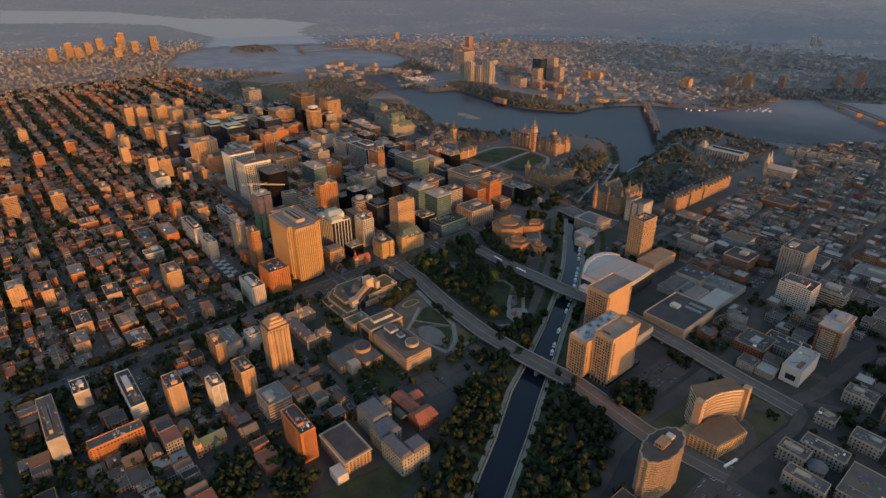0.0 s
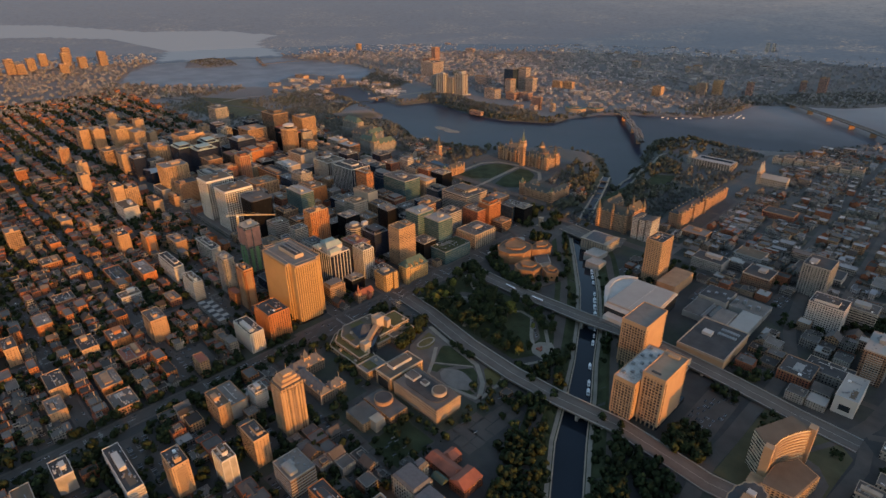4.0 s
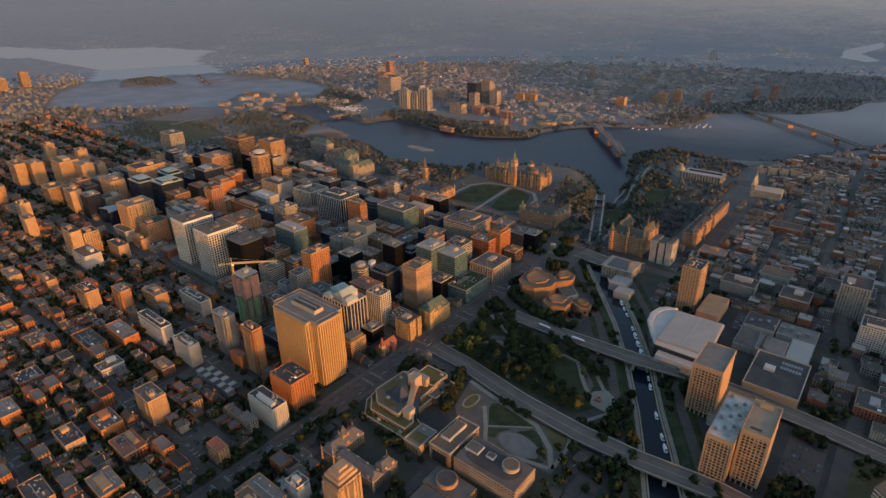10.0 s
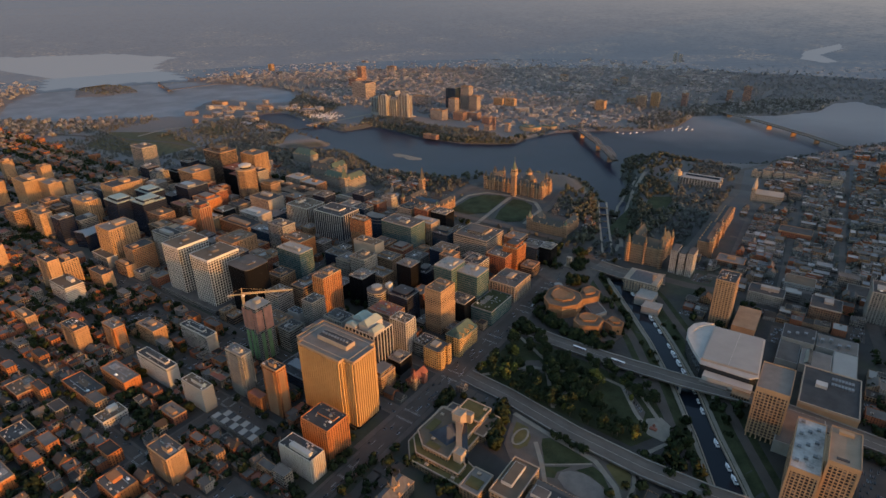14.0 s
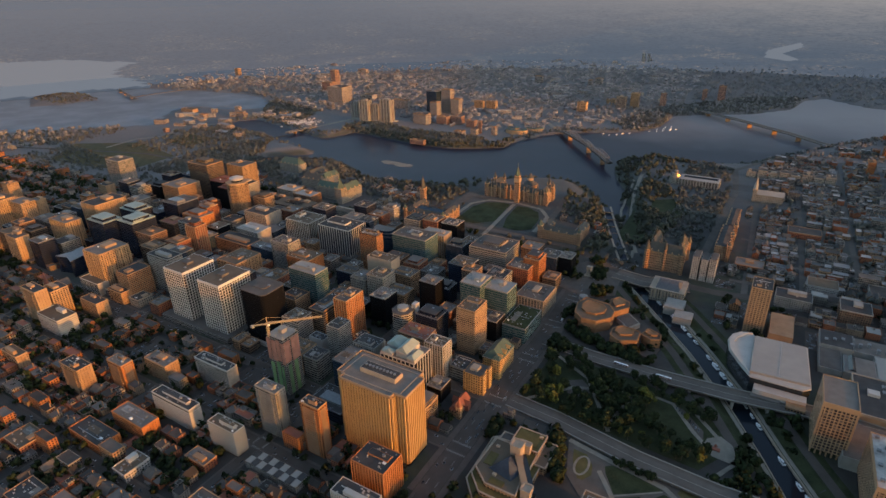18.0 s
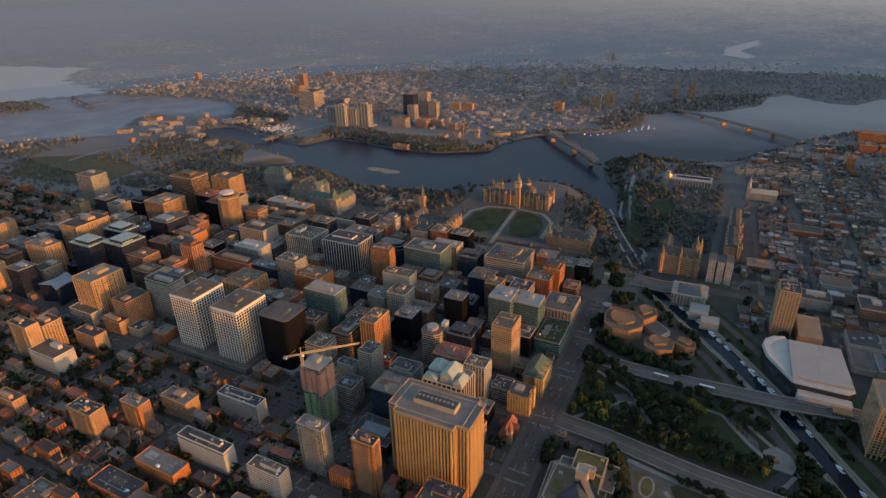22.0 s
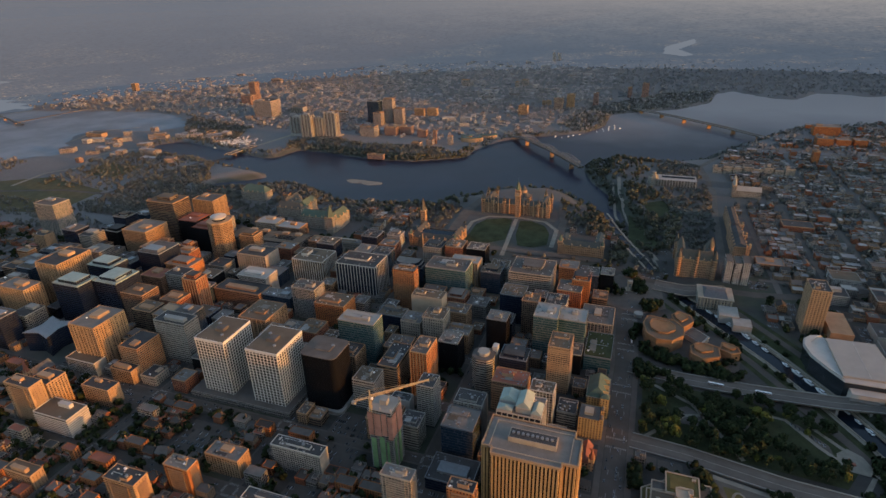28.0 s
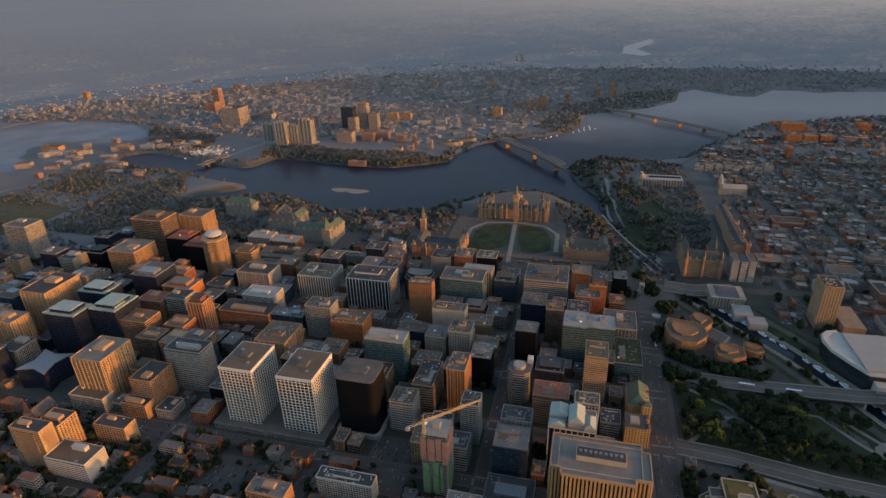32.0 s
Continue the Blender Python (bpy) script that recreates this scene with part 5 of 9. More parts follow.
for x in (-13, 1, 14):
    part("body", box(bmesh.new(), x - 5.5, x + 5.5, -16, 16, 0, 40 + abs(x) * .2), WHITE_FACE, b)
    part("roof", box(bmesh.new(), x - 5.2, x + 5.2, -15.6, 15.6, 40 + abs(x) * .2, 40.7 + abs(x) * .2), GRAVEL, b)
part("glazing", box(bmesh.new(), -8, 9, -12, 12, 0, 36), DARK_GLASS, b)
cc = thing("conference_hall", "grey stone former station hall with vaulted roof", "hall", 166, 488)
claim(130, 205, 440, 535)
part("body", box(bmesh.new(), -28, 24, -22, 22, -5, 16, top=False), STONE_GREY, cc)
part("cornice", box(bmesh.new(), -29, 25, -23, 23, 16, 17.5), LIMESTONE, cc)
part("hall_roof", gable(bmesh.new(), -20, 16, -20, 20, 17.5, 25, "x", 4), SLATE, cc)
col = mesh_of("column", tube(bmesh.new(), 0, 0, 1.0, 0, 14, 10), LIMESTONE)
for i in range(10):
    piece("column", col, cc, -24 + 5 * i, -23.6, 1)
for k in range(2):
    b = part("rear_wing", box(bmesh.new(), 2 + 18 * k, 30 + 16 * k, -58 - 22 * k, -26 - 30 * k, -5, 9 - 2 * k), CONCRETE, cc)
claim(150, 225, 395, 460)


ac = thing("arts_centre", "brown concrete arts centre of stacked hexagonal halls", "theatre", 115, 345)
claim(50, 190, 285, 400)
for outline, h in (([(-55, -21), (-41, -34), (-20, -32), (-4, -13), (-4, 8), (-16, 24), (-54, 29), (-60, 6)], 22), ([(-16, 26), (-5, 12), (11, 34), (8, 50), (-10, 60), (-19, 46)], 19),
                   ([(6, -49), (19, -58), (42, -47), (42, -24), (31, -19), (14, -19), (5, -31)], 17), ([(44, -24), (58, -32), (70, -26), (68, -13), (48, -6)], 15)):
    hall = part("hall", prism(bmesh.new(), outline, -4, h, top=False), ARTS_STONE, ac)
    part("hall_roof", prism(bmesh.new(), outline, h - .6, h - .1, scale=.98), TAN_ROOF, hall)
    cx, cy = sum(p[0] for p in outline) / len(outline), sum(p[1] for p in outline) / len(outline)
    inner = [(cx + (px - cx) * .62 - 1.5, cy + (py - cy) * .55 + 3) for px, py in outline]
    part("fly_tower", prism(bmesh.new(), inner, h - .1, h + 2.6, scale=.98), ARTS_STONE, hall)
    bm = bmesh.new()
    for ring, z in ((outline, h), (inner, h + 2.6)):
        for (ax, ay), (bx, by) in zip(ring, ring[1:] + ring[:1]):
            beam(bm, (ax, ay, z), (bx, by, z), .9)
    part("hall_rim", bm, ARTS_STONE, hall)
    bm = bmesh.new()
    for (ax, ay), (bx, by) in zip(outline, outline[1:] + outline[:1]):
        for z in (h * .35, h * .68):
            beam(bm, (ax, ay, z), (bx, by, z), .45)
    part("wall_band", bm, ARTS_STONE, hall)
part("foyer", prism(bmesh.new(), [(-2, 14), (12, 36), (34, 14), (22, -8)], -4, 9), CONCRETE, ac)
part("foyer_roof", prism(bmesh.new(), [(0, 14), (12, 33), (31, 14), (21, -5)], 9, 9.5), GRAVEL, ac)
part("stair_drum", tube(bmesh.new(), -67, 60, 7, -2, 6, 20), CONCRETE, ac)
part("terrace", prism(bmesh.new(), [(-64, -34), (0, -58), (66, -56), (76, -10), (24, 52), (-52, 62)], -4, 1.6), ASPHALT, ac)

# ---- city hall and its garden ----
hall = thing("city_hall", "pale stone city hall wing with ribbon windows and roof drum", "town hall", 248, -22)
claim(200, 292, -48, 4)
part("body", box(bmesh.new(), -37, 36, -19, 19, 0, 20, top=False), CREAM_FACE, hall)
me = mesh_of("floor_band", box(bmesh.new(), -37.4, 36.4, -19.4, 19.4, 0, 1.4), LIMESTONE)
for k in range(1, 6):
    piece("floor_band", me, hall, 0, 0, 3.6 * k)
part("roof", box(bmesh.new(), -36, 35, -18, 18, 19.6, 20.2), GRAVEL, hall)
bm = bmesh.new()
prism(bm, rounded(60, 26, 12), 20.2, 21.2)
part("roof_deck", bm, DARK_ROOF, hall)
part("drum", tube(bmesh.new(), 17, 4, 9, 20.2, 25, 28), LIMESTONE, hall)
part("drum_roof", tube(bmesh.new(), 17, 4, 7.6, 25, 25.4, 28), TAN_ROOF, hall)
for x, y, s in ((-6, 3, 4.5), (-26, 2, 8)):
    pr = part("plant_room", box(bmesh.new(), x - s, x + s, y - s * .8, y + s * .8, 20.2, 23.8), WHITE_CONC, hall)
    part("plant_roof", box(bmesh.new(), x - s + .6, x + s - .6, y - s * .8 + .6, y + s * .8 - .6, 23.8, 24), GRAVEL, pr)
wing = thing("city_hall_wing", "stepped pale stone civic block with roof gardens and glass pyramid", "town hall", 0, 0)
claim(60, 170, -48, 72)
ROOF_GARDEN = plain("dry_roof_garden", (0.105, 0.088, 0.036), 0.95, 0.3, 0.08)


def terrace(outline, z0, z1, roof, name="terrace_block", face=CREAM_FACE):
    """One step of the civic block: walls, sunken roof and a pale parapet round it."""
    t = part(name, prism(bmesh.new(), outline, z0, z1, top=False), face, wing)
    part("terrace_roof", prism(bmesh.new(), outline, z1 - .5, z1 - .1, scale=.985), roof, t)
    bm = bmesh.new()
    for (ax, ay), (bx, by) in zip(outline, outline[1:] + outline[:1]):
        beam(bm, (ax, ay, z1 + .1), (bx, by, z1 + .1), .7)
    part("terrace_parapet", bm, LIMESTONE, t)
    return t


def oblong(x0, x1, y0, y1):
    return [(x0, y0), (x1, y0), (x1, y1), (x0, y1)]


terrace([(66, -6), (84, -28), (148, -28), (150, 2), (128, 10), (128, 88), (100, 95), (64, 66)], 0, 8, ROOF_GARDEN)
terrace([(69, 0), (87, -20), (142, -20), (142, -4), (122, 6), (120, 60), (98, 66), (69, 62)], 8, 13, ROOF_GARDEN)
terrace([(71, 6), (90, -11), (124, -11), (120, 18), (104, 56), (73, 56)], 13, 18, TAN_ROOF)
terrace(oblong(88, 121, 60, 90), 8, 16, ROOF_GARDEN)
terrace(oblong(121.5, 134, 48, 88), 0, 10, TAN_ROOF)
terrace(oblong(74, 90, 60, 76), 8, 13, GRAVEL)
terrace(oblong(96, 108, 40, 53), 13, 31, LIMESTONE, "stair_tower", LIMESTONE)
terrace(oblong(100, 113, 55, 62), 13, 24, LIMESTONE, "stair_tower", LIMESTONE)
terrace(oblong(127, 137, -6, 5), 8, 24, LIMESTONE, "stair_tower", LIMESTONE)
ridge_bm = bmesh.new()
prism(ridge_bm, [(99, 44), (105, 47), (134, 1), (128, -2)], 13, 22)
part("ridge_hall", ridge_bm, BEIGE_CONC, wing)
ridge_bm = bmesh.new()
prism(ridge_bm, [(105.4, 47.2), (111, 50), (140, 4), (134.4, 1.2)], 0, 17)
part("glazed_hall", ridge_bm, DARK_GLASS, wing)
part("glass_pyramid", prism(bmesh.new(), [(84, 10), (112, 4), (118, 22), (98, 40)], 18, 30, scale=.12), CURTAIN, wing)
terrace(oblong(151, 173, -32, 1), 0, 12, LIGHT_GRAVEL)
for x0, x1, y0, y1, z in ((76, 86, 14, 34, 18), (92, 108, -8, 0, 18), (92, 116, 66, 84, 16), (154, 170, -26, -12, 12)):
    part("roof_bed", box(bmesh.new(), x0, x1, y0, y1, z, z + .5), ROOF_GARDEN, wing)
for x, y, z in ((80, 44, 18), (94, 4, 18), (116, 84, 16), (160, -6, 12), (138, -24, 8), (104, -24, 8)):
    part("roof_unit", box(bmesh.new(), x - 2, x + 2, y - 1.6, y + 1.6, z - .2, z + 2.2), LIMESTONE, wing)
wing.scale, wing.location = (.97, .92, 1), (1, -19, 0)
mid = thing("city_hall_wing", "pale stone middle wing of the city hall with long roof box", "town hall", 192, -16)
claim(176, 208, -44, 12)
part("body", box(bmesh.new(), -14, 14, -26, 26, 0, 20, top=False), CREAM_FACE, mid)
part("roof", box(bmesh.new(), -13.5, 13.5, -25.5, 25.5, 19.3, 19.7), TAN_ROOF, mid)
bm = bmesh.new()
for q in ((-14.3, 14.3, -26.3, -25.2), (-14.3, 14.3, 25.2, 26.3), (-14.3, -13.2, -25.1, 25.1), (13.2, 14.3, -25.1, 25.1)):
    box(bm, *q, 18.4, 20.9)
part("parapet", bm, LIMESTONE, mid)
part("roof_box", box(bmesh.new(), -9, 3, -12, 18, 19.7, 23.4), WHITE_CONC, mid)
part("roof_box_lid", box(bmesh.new(), -8.4, 2.4, -11.4, 17.4, 23.4, 23.6), TAN_ROOF, mid)
part("portal", box(bmesh.new(), -9, 9, -26.6, -25.8, 1, 14), DARK_GLASS, mid)
link = thing("city_hall_annex", "low pale council building with copper council drum", "town hall", 222, -72)
claim(198, 250, -110, -50)
part("body", box(bmesh.new(), -18, 14, -34, -8, 0, 11), CREAM_FACE, link)
part("roof", box(bmesh.new(), -17.5, 13.5, -33.5, -8.5, 11, 11.5), GRAVEL, link)
part("gallery", box(bmesh.new(), -22, 26, -6, 20, 0, 10), CREAM_FACE, link)
part("gallery_roof", box(bmesh.new(), -21.5, 25.5, -5.5, 19.5, 10, 10.5), GRAVEL, link)
part("council_drum", tube(bmesh.new(), -2, 8, 11, 10.5, 15, 28), BROWN_STONE, link)
part("drum_roof", tube(bmesh.new(), -2, 8, 9.8, 15, 15.5, 28), DARK_ROOF, link)
part("bell_pavilion", prism(bmesh.new(), [(10, -24), (24, -24), (24, -10), (10, -10)], 0, 13, scale=.9), LIMESTONE, link)
SCHOOL_STONE = facade("sooty_stone_facade", (0.20, 0.165, 0.13), floor=4.2, bay=3.6, wide=0.4, tall=0.6)
hs = thing("heritage_school", "grey gothic stone school with gables and pinnacles", "school", 128, -94)
claim(82, 172, -122, -66)
gothic_wing(hs, -42, -22, -22, 26, 14, 9, SLATE, SCHOOL_STONE)
gothic_wing(hs, -22, 40, -20, -4, 13, 8, SLATE, SCHOOL_STONE)
gothic_wing(hs, 24, 40, -4, 18, 13, 8, SLATE, SCHOOL_STONE)
stone_tower(hs, -32, 4, 4, 24, 12, roof=SLATE, face=SCHOOL_STONE)
for x, y in ((-42, -22), (-22, -22), (40, -20), (24, 18), (-42, 26)):
    part("pinnacle", tube(bmesh.new(), x, y, 1.3, 0, 22, 6, .1), LIMESTONE, hs)
hs.scale = (.92, .92, .95)
# tall stepped sunlit tower by the city hall park
b = thing("apartment_tower", "tall stepped apartment tower glowing in the sun", "tower", 172, -154)
claim(158, 188, -172, -140)
part("body", box(bmesh.new(), -11, 11, -13, 13, 0, 64, top=False), CREAM_FACE, b)
part("roof", box(bmesh.new(), -11.3, 11.3, -13.3, 13.3, 63.6, 64.4), GRAVEL, b)
for s, z0, z1 in ((.86, 64, 68), (.66, 68, 72), (.4, 72, 75)):
    part("setback_storey", box(bmesh.new(), -11 * s, 11 * s, -13 * s, 13 * s, z0, z1), BEIGE_CONC, b)
pil = mesh_of("pilaster", box(bmesh.new(), -1.2, 1.2, -.7, .7, 0, 60), BEIGE_CONC)
for x in (-9.5, 0, 9.5):
    piece("pilaster", pil, b, x, -13.3, 0)
for y in (-11, -3.7, 3.7, 11):
    piece("pilaster", pil, b, 11.3, y, 0, radians(90))
bal = mesh_of("balcony", box(bmesh.new(), -3, 3, -.9, .9, 0, 1.1), BEIGE_CONC)
for k in range(1, 20):
    piece("balcony", bal, b, -4.8, -13.7, 3.1 * k)
    piece("balcony", bal, b, 4.8, -13.7, 3.1 * k)
    piece("balcony", bal, b, 11.7, 0, 3.1 * k, radians(90))

# ---- defence headquarters: three beige slabs beside the bridge ----
hq = thing("headquarters", "beige precast office slabs with deep square windows", "office", 430, 150)
claim(360, 470, 105, 265)
HQ_FACE = facade("square_window_precast", (0.46, 0.31, 0.185), (0.03, 0.03, 0.035), floor=3.7, bay=3.6, wide=0.66, tall=0.64)


def slab_block(parent, x0, x1, y0, y1, z0, z1, roof):
    s = part("slab", box(bmesh.new(), x0, x1, y0, y1, z0, z1, top=False), HQ_FACE, parent)
    part("slab_roof", box(bmesh.new(), x0 + .4, x1 - .4, y0 + .4, y1 - .4, z1 - .3, z1 + .2), roof, s)
    bm = bmesh.new()
    for q in ((x0 - .2, x1 + .2, y0 - .2, y0 + .5), (x0 - .2, x1 + .2, y1 - .5, y1 + .2), (x0 - .2, x0 + .5, y0 + .51, y1 - .51), (x1 - .5, x1 + .2, y0 + .51, y1 - .51)):
        box(bm, *q, z1 - 4, z1 + 1.4)
    part("slab_parapet", bm, BEIGE_CONC, s)
    for q in ((x0 - .3, x0 + 1.6), (x1 - 1.6, x1 + .3)):
        part("corner_pier", box(bmesh.new(), *q, y0 - .3, y0 + 1.6, z0, z1 - 4), BEIGE_CONC, s)
    part("blank_end", box(bmesh.new(), x1 - .5, x1 + .35, y0 + 5, y1 - 5, 6, z1 - 4), BEIGE_CONC, s)
    for i in range(int((x1 - x0) / 5)):
        part("leg", box(bmesh.new(), x0 + .6 + 5 * i, x0 + 2.0 + 5 * i, y0 + .5, y0 + 1.9, -1, z0), BEIGE_CONC, s)
    return s


HQ_ROOF = plain("streaked_tar_roof", (0.10, 0.10, 0.10), 0.85, 0.45, 0.08, 0.5, second=(0.36, 0.34, 0.31))
slab_block(hq, 6, 31, -30, 24, 6, 68, plain("beige_gravel_roof", (0.235, 0.185, 0.135), 0.9, 0.15, 0.08))
slab_block(hq, -21, 4, -40, 40, 6, 54, HQ_ROOF)
slab_block(hq, -64, -32, 50, 104, 6, 67, LIGHT_GRAVEL)
part("link_block", box(bmesh.new(), 4, 10, -22, 20, 0, 60), BEIGE_CONC, hq)
part("entrance_hall", box(bmesh.new(), -20, 30, -28, 40, -1, 6), DARK_GLASS, hq)
part("low_wing", box(bmesh.new(), -36, 8, 40, 104, -1, 16), CONCRETE, hq)
part("low_wing_roof", box(bmesh.new(), -35, 7, 41, 103, 16, 16.4), GRAVEL, hq)
for i in range(10):
    part("roof_unit", box(bmesh.new(), -18 + (i % 3) * 7, -14.5 + (i % 3) * 7, -30 + 7 * i, -27 + 7 * i, 54, 56.5), STEEL, hq)
part("stair_head", box(bmesh.new(), 12, 24, 14, 19, 68, 71), BEIGE_CONC, hq)
part("roof_slot", box(bmesh.new(), 12, 22, -24, -21, 68.2, 69), DARK_ROOF, hq)

# ---- convention centre with white roof and curved glass front ----
cv = thing("convention_centre", "convention hall with white roof and curved glass front", "hall", 315, 320)
claim(258, 375, 245, 390)
hull = [(-16, -40), (-30, -18), (-44, 8), (-48, 32), (-44, 50), (-35, 60), (-21, 64), (-18, 58), (43, 60), (48, -32), (40, -40)]
part("body", prism(bmesh.new(), hull, -5, 22, top=False, scale=1.02), DARK_GLASS, cv)
part("roof", prism(bmesh.new(), [(-17, -33), (-18, 56), (42, 58), (47.5, -30)], 23, 26), WHITE_ROOF, cv)
part("lower_roof", prism(bmesh.new(), [(x * 1.03, y * 1.03) for x, y in hull], 21.5, 23), WHITE_CONC, cv)
part("curved_rim", prism(bmesh.new(), [(-16, -38), (-30, -18), (-44, 8), (-48, 32), (-44, 50), (-35, 60), (-21, 64), (-30, 55), (-38, 44), (-41, 30), (-37, 9), (-26, -13)], 23, 25), WHITE_CONC, cv)
part("front_block", box(bmesh.new(), -10, 46, -54, -41, -4, 15), WHITE_CONC, cv)
part("canopy", box(bmesh.new(), -12, 20, -60, -54.2, 6, 9), LIGHT_GRAVEL, cv)
part("front_block", box(bmesh.new(), 26, 46, -66, -54.2, -4, 11), TAN_FACE, cv)
part("roof_seam", box(bmesh.new(), 14, 14.5, -30, 56, 26, 26.15), WHITE_CONC, cv)
# hotel slab beside it: thin tan tower
building(280, 306, 424, 462, 74, CREAM_FACE, BEIGE_CONC, "tall thin tan hotel slab beside the convention hall", "hotel_tower", relief="bands", floor=3.1)
# shopping centre
ml = thing("shopping_centre", "broad low shopping centre with rooftop parking and stone walls", "mall", 435, 316)
claim(310, 475, 272, 475)
part("body", box(bmesh.new(), -26, 34, -40, 44, -2, 15, top=False), BEIGE_CONC, ml)
part("roof", box(bmesh.new(), -25.5, 33.5, -39.5, 43.5, 14.5, 15), DARK_ROOF, ml)
bm = bmesh.new()
for q in ((-26.3, 34.3, -40.3, -39), (-26.3, 34.3, 43, 44.3), (-26.3, -25, -38.9, 42.9), (33, 34.3, -38.9, 42.9)):
    box(bm, *q, 13, 16.3)
part("parapet", bm, LIMESTONE, ml)
part("roof_box", box(bmesh.new(), -12, 0, 2, 12, 15, 19), WHITE_CONC, ml)
part("lower_block", box(bmesh.new(), -122, -92, 93, 158, -2, 17), BROWN_STONE, ml)
for x0, x1, y0, y1, h, roof in ((-60, -34, 52, 104, 9, GRAVEL), (-33, 2, 50, 92, 12, LIGHT_GRAVEL), (3, 30, 52, 110, 10, WHITE_ROOF), (-60, -20, 106, 148, 13, DARK_ROOF), (-18, 30, 113, 150, 9, LIGHT_GRAVEL)):
    low = part("lower_block", box(bmesh.new(), x0, x1, y0, y1, -2, h), CONCRETE, ml)
    part("lower_roof", box(bmesh.new(), x0 + 1, x1 - 1, y0 + 1, y1 - 1, h, h + .4), roof, low)
part("glass_vault", gable(bmesh.new(), -28, -20, 54, 90, 12.4, 15.5, "y"), DARK_GLASS, ml)
for i in range(14):
    part("roof_unit", box(bmesh.new(), 4 + (i % 7) * 3.4, 6.6 + (i % 7) * 3.4, 14 + 12 * (i // 7), 20 + 12 * (i // 7), 15, 16.6), STEEL, ml)
for i in range(8):
    part("roof_unit", box(bmesh.new(), -54 + 10 * i, -50 + 10 * i, 118 + 5 * (i % 3), 123 + 5 * (i % 3), 9, 15), STEEL, ml)

# ---- fan-shaped office with concave front and its podium ----
fan = thing("fan_office", "pale curved office building with concave banded front", "office", 566, 155)
claim(535, 612, 100, 200)
front = [(1, -16), (2, -6), (5, 4), (9, 13), (14, 22), (20, 30)]
back = [(-1, 36), (-21, -10)]
part("body", prism(bmesh.new(), [(-3, -26)] + front + back, -1, 44, top=False), facade("pale_stone_banded", (0.62, 0.52, 0.38), floor=4.2, bay=7, wide=.94, tall=.42), fan)
part("roof", prism(bmesh.new(), [(-3, -26)] + front + back, 43.6, 44.2), TAN_ROOF, fan)
for k in range(1, 11):
    bm = bmesh.new()
    for p, q in zip(front, front[1:]):
        beam(bm, (p[0] + .4, p[1] - .2, 4 * k), (q[0] + .4, q[1] - .2, 4 * k), .7)
    part("sill_band", bm, BEIGE_CONC, fan)
part("end_pier", box(bmesh.new(), -6, 2, -29, -22, 0, 45.5), BEIGE_CONC, fan)
part("end_pier", box(bmesh.new(), 16, 23, 28, 36, 0, 45.5), BEIGE_CONC, fan)
part("podium", prism(bmesh.new(), [(2, -47), (31, -44), (40, 1), (18, 12), (4, -12)], -1, 17), CREAM_FACE, fan)
part("podium_roof", prism(bmesh.new(), [(3.5, -45.5), (30, -42.5), (38, 0), (18, 10.5), (5, -12)], 17, 17.6), TAN_ROOF, fan)
part("podium", box(bmesh.new(), -10, 8, -46, -30, -1, 11), CREAM_FACE, fan)
# oval lit tower with scalloped balconies
ov = thing("apartment_tower", "oval apartment tower with scalloped balconies", "tower", 573, 42)
claim(552, 594, 8, 76)
oval = [(15 * math.cos(radians(a)) * (1 + .035 * math.cos(radians(a * 14))), 30 * math.sin(radians(a)) * (1 + .035 * math.cos(radians(a * 14)))) for a in range(0, 360, 6)]
part("body", prism(bmesh.new(), [(x * .95, y * .95) for x, y in oval], 0, 48, top=False), CONDO_GLASS, ov)
me = mesh_of("balcony_ring", prism(bmesh.new(), oval, 0, 1.0), BEIGE_CONC)
for k in range(1, 17):
    piece("balcony_ring", me, ov, 0, 0, 3 * k)
part("roof", prism(bmesh.new(), [(x * .92, y * .92) for x, y in oval], 48.8, 49.3), DARK_ROOF, ov)
part("plant_room", box(bmesh.new(), -5, 4, -8, 6, 49.3, 54), TAN_FACE, ov)
part("plant_room", box(bmesh.new(), -4, 3, 10, 16, 49.3, 52), WHITE_CONC, ov)
# blocks east of the canal
building(506, 549, 464, 500, 38, facade("egg_crate_facade", (0.60, 0.56, 0.50), floor=3.2, bay=3.2, wide=.6, tall=.6), WHITE_CONC, "pale hotel block with egg-crate window grid", "hotel_building", relief="bands", floor=3.2)
building(470, 507, 555, 600, 50, CONDO_GLASS, CONCRETE, "grey concrete apartment tower with fluted side", "apartment_tower", relief="piers", step=4)
building(588, 614, 375, 428, 44, BRICK_BROWN, CONCRETE, "dark apartment tower with white roof terrace", "apartment_tower", relief="balcony", floor=3, roof=WHITE_ROOF)
b = building(584, 606, 292, 346, 22, WHITE_CONC, WHITE_CONC, "white cube hall with punched opening", "hall", roof=WHITE_ROOF, pent=.4)
part("opening", box(bmesh.new(), -5, 6, -27.6, -26.8, 6, 13), DARK_GLASS, b)
building(520, 556, 310, 350, 14, BRICK_RED, BROWN_STONE, "old red brick courthouse with dark roof", roof=DARK_ROOF)
building(540, 590, 340, 372, 12, STONE_GREY, LIMESTONE, "old grey stone jail building with gravel roof")
for q in ((633, 659, 163, 182, 14), (645, 685, 189, 208, 13), (650, 686, 133, 150, 15), (675, 703, 235, 256, 13), (646, 676, 307, 327, 14), (639, 658, 246, 264, 9), (690, 730, 150, 200, 13)):
    building(*q, STONE_GREY, LIMESTONE, "pale stone university building with flat roof", "university_building", roof=GRAVEL, pent=.5)
dr = thing("round_hall", "low round slate-roofed hall of the university", "hall", 668, 171)
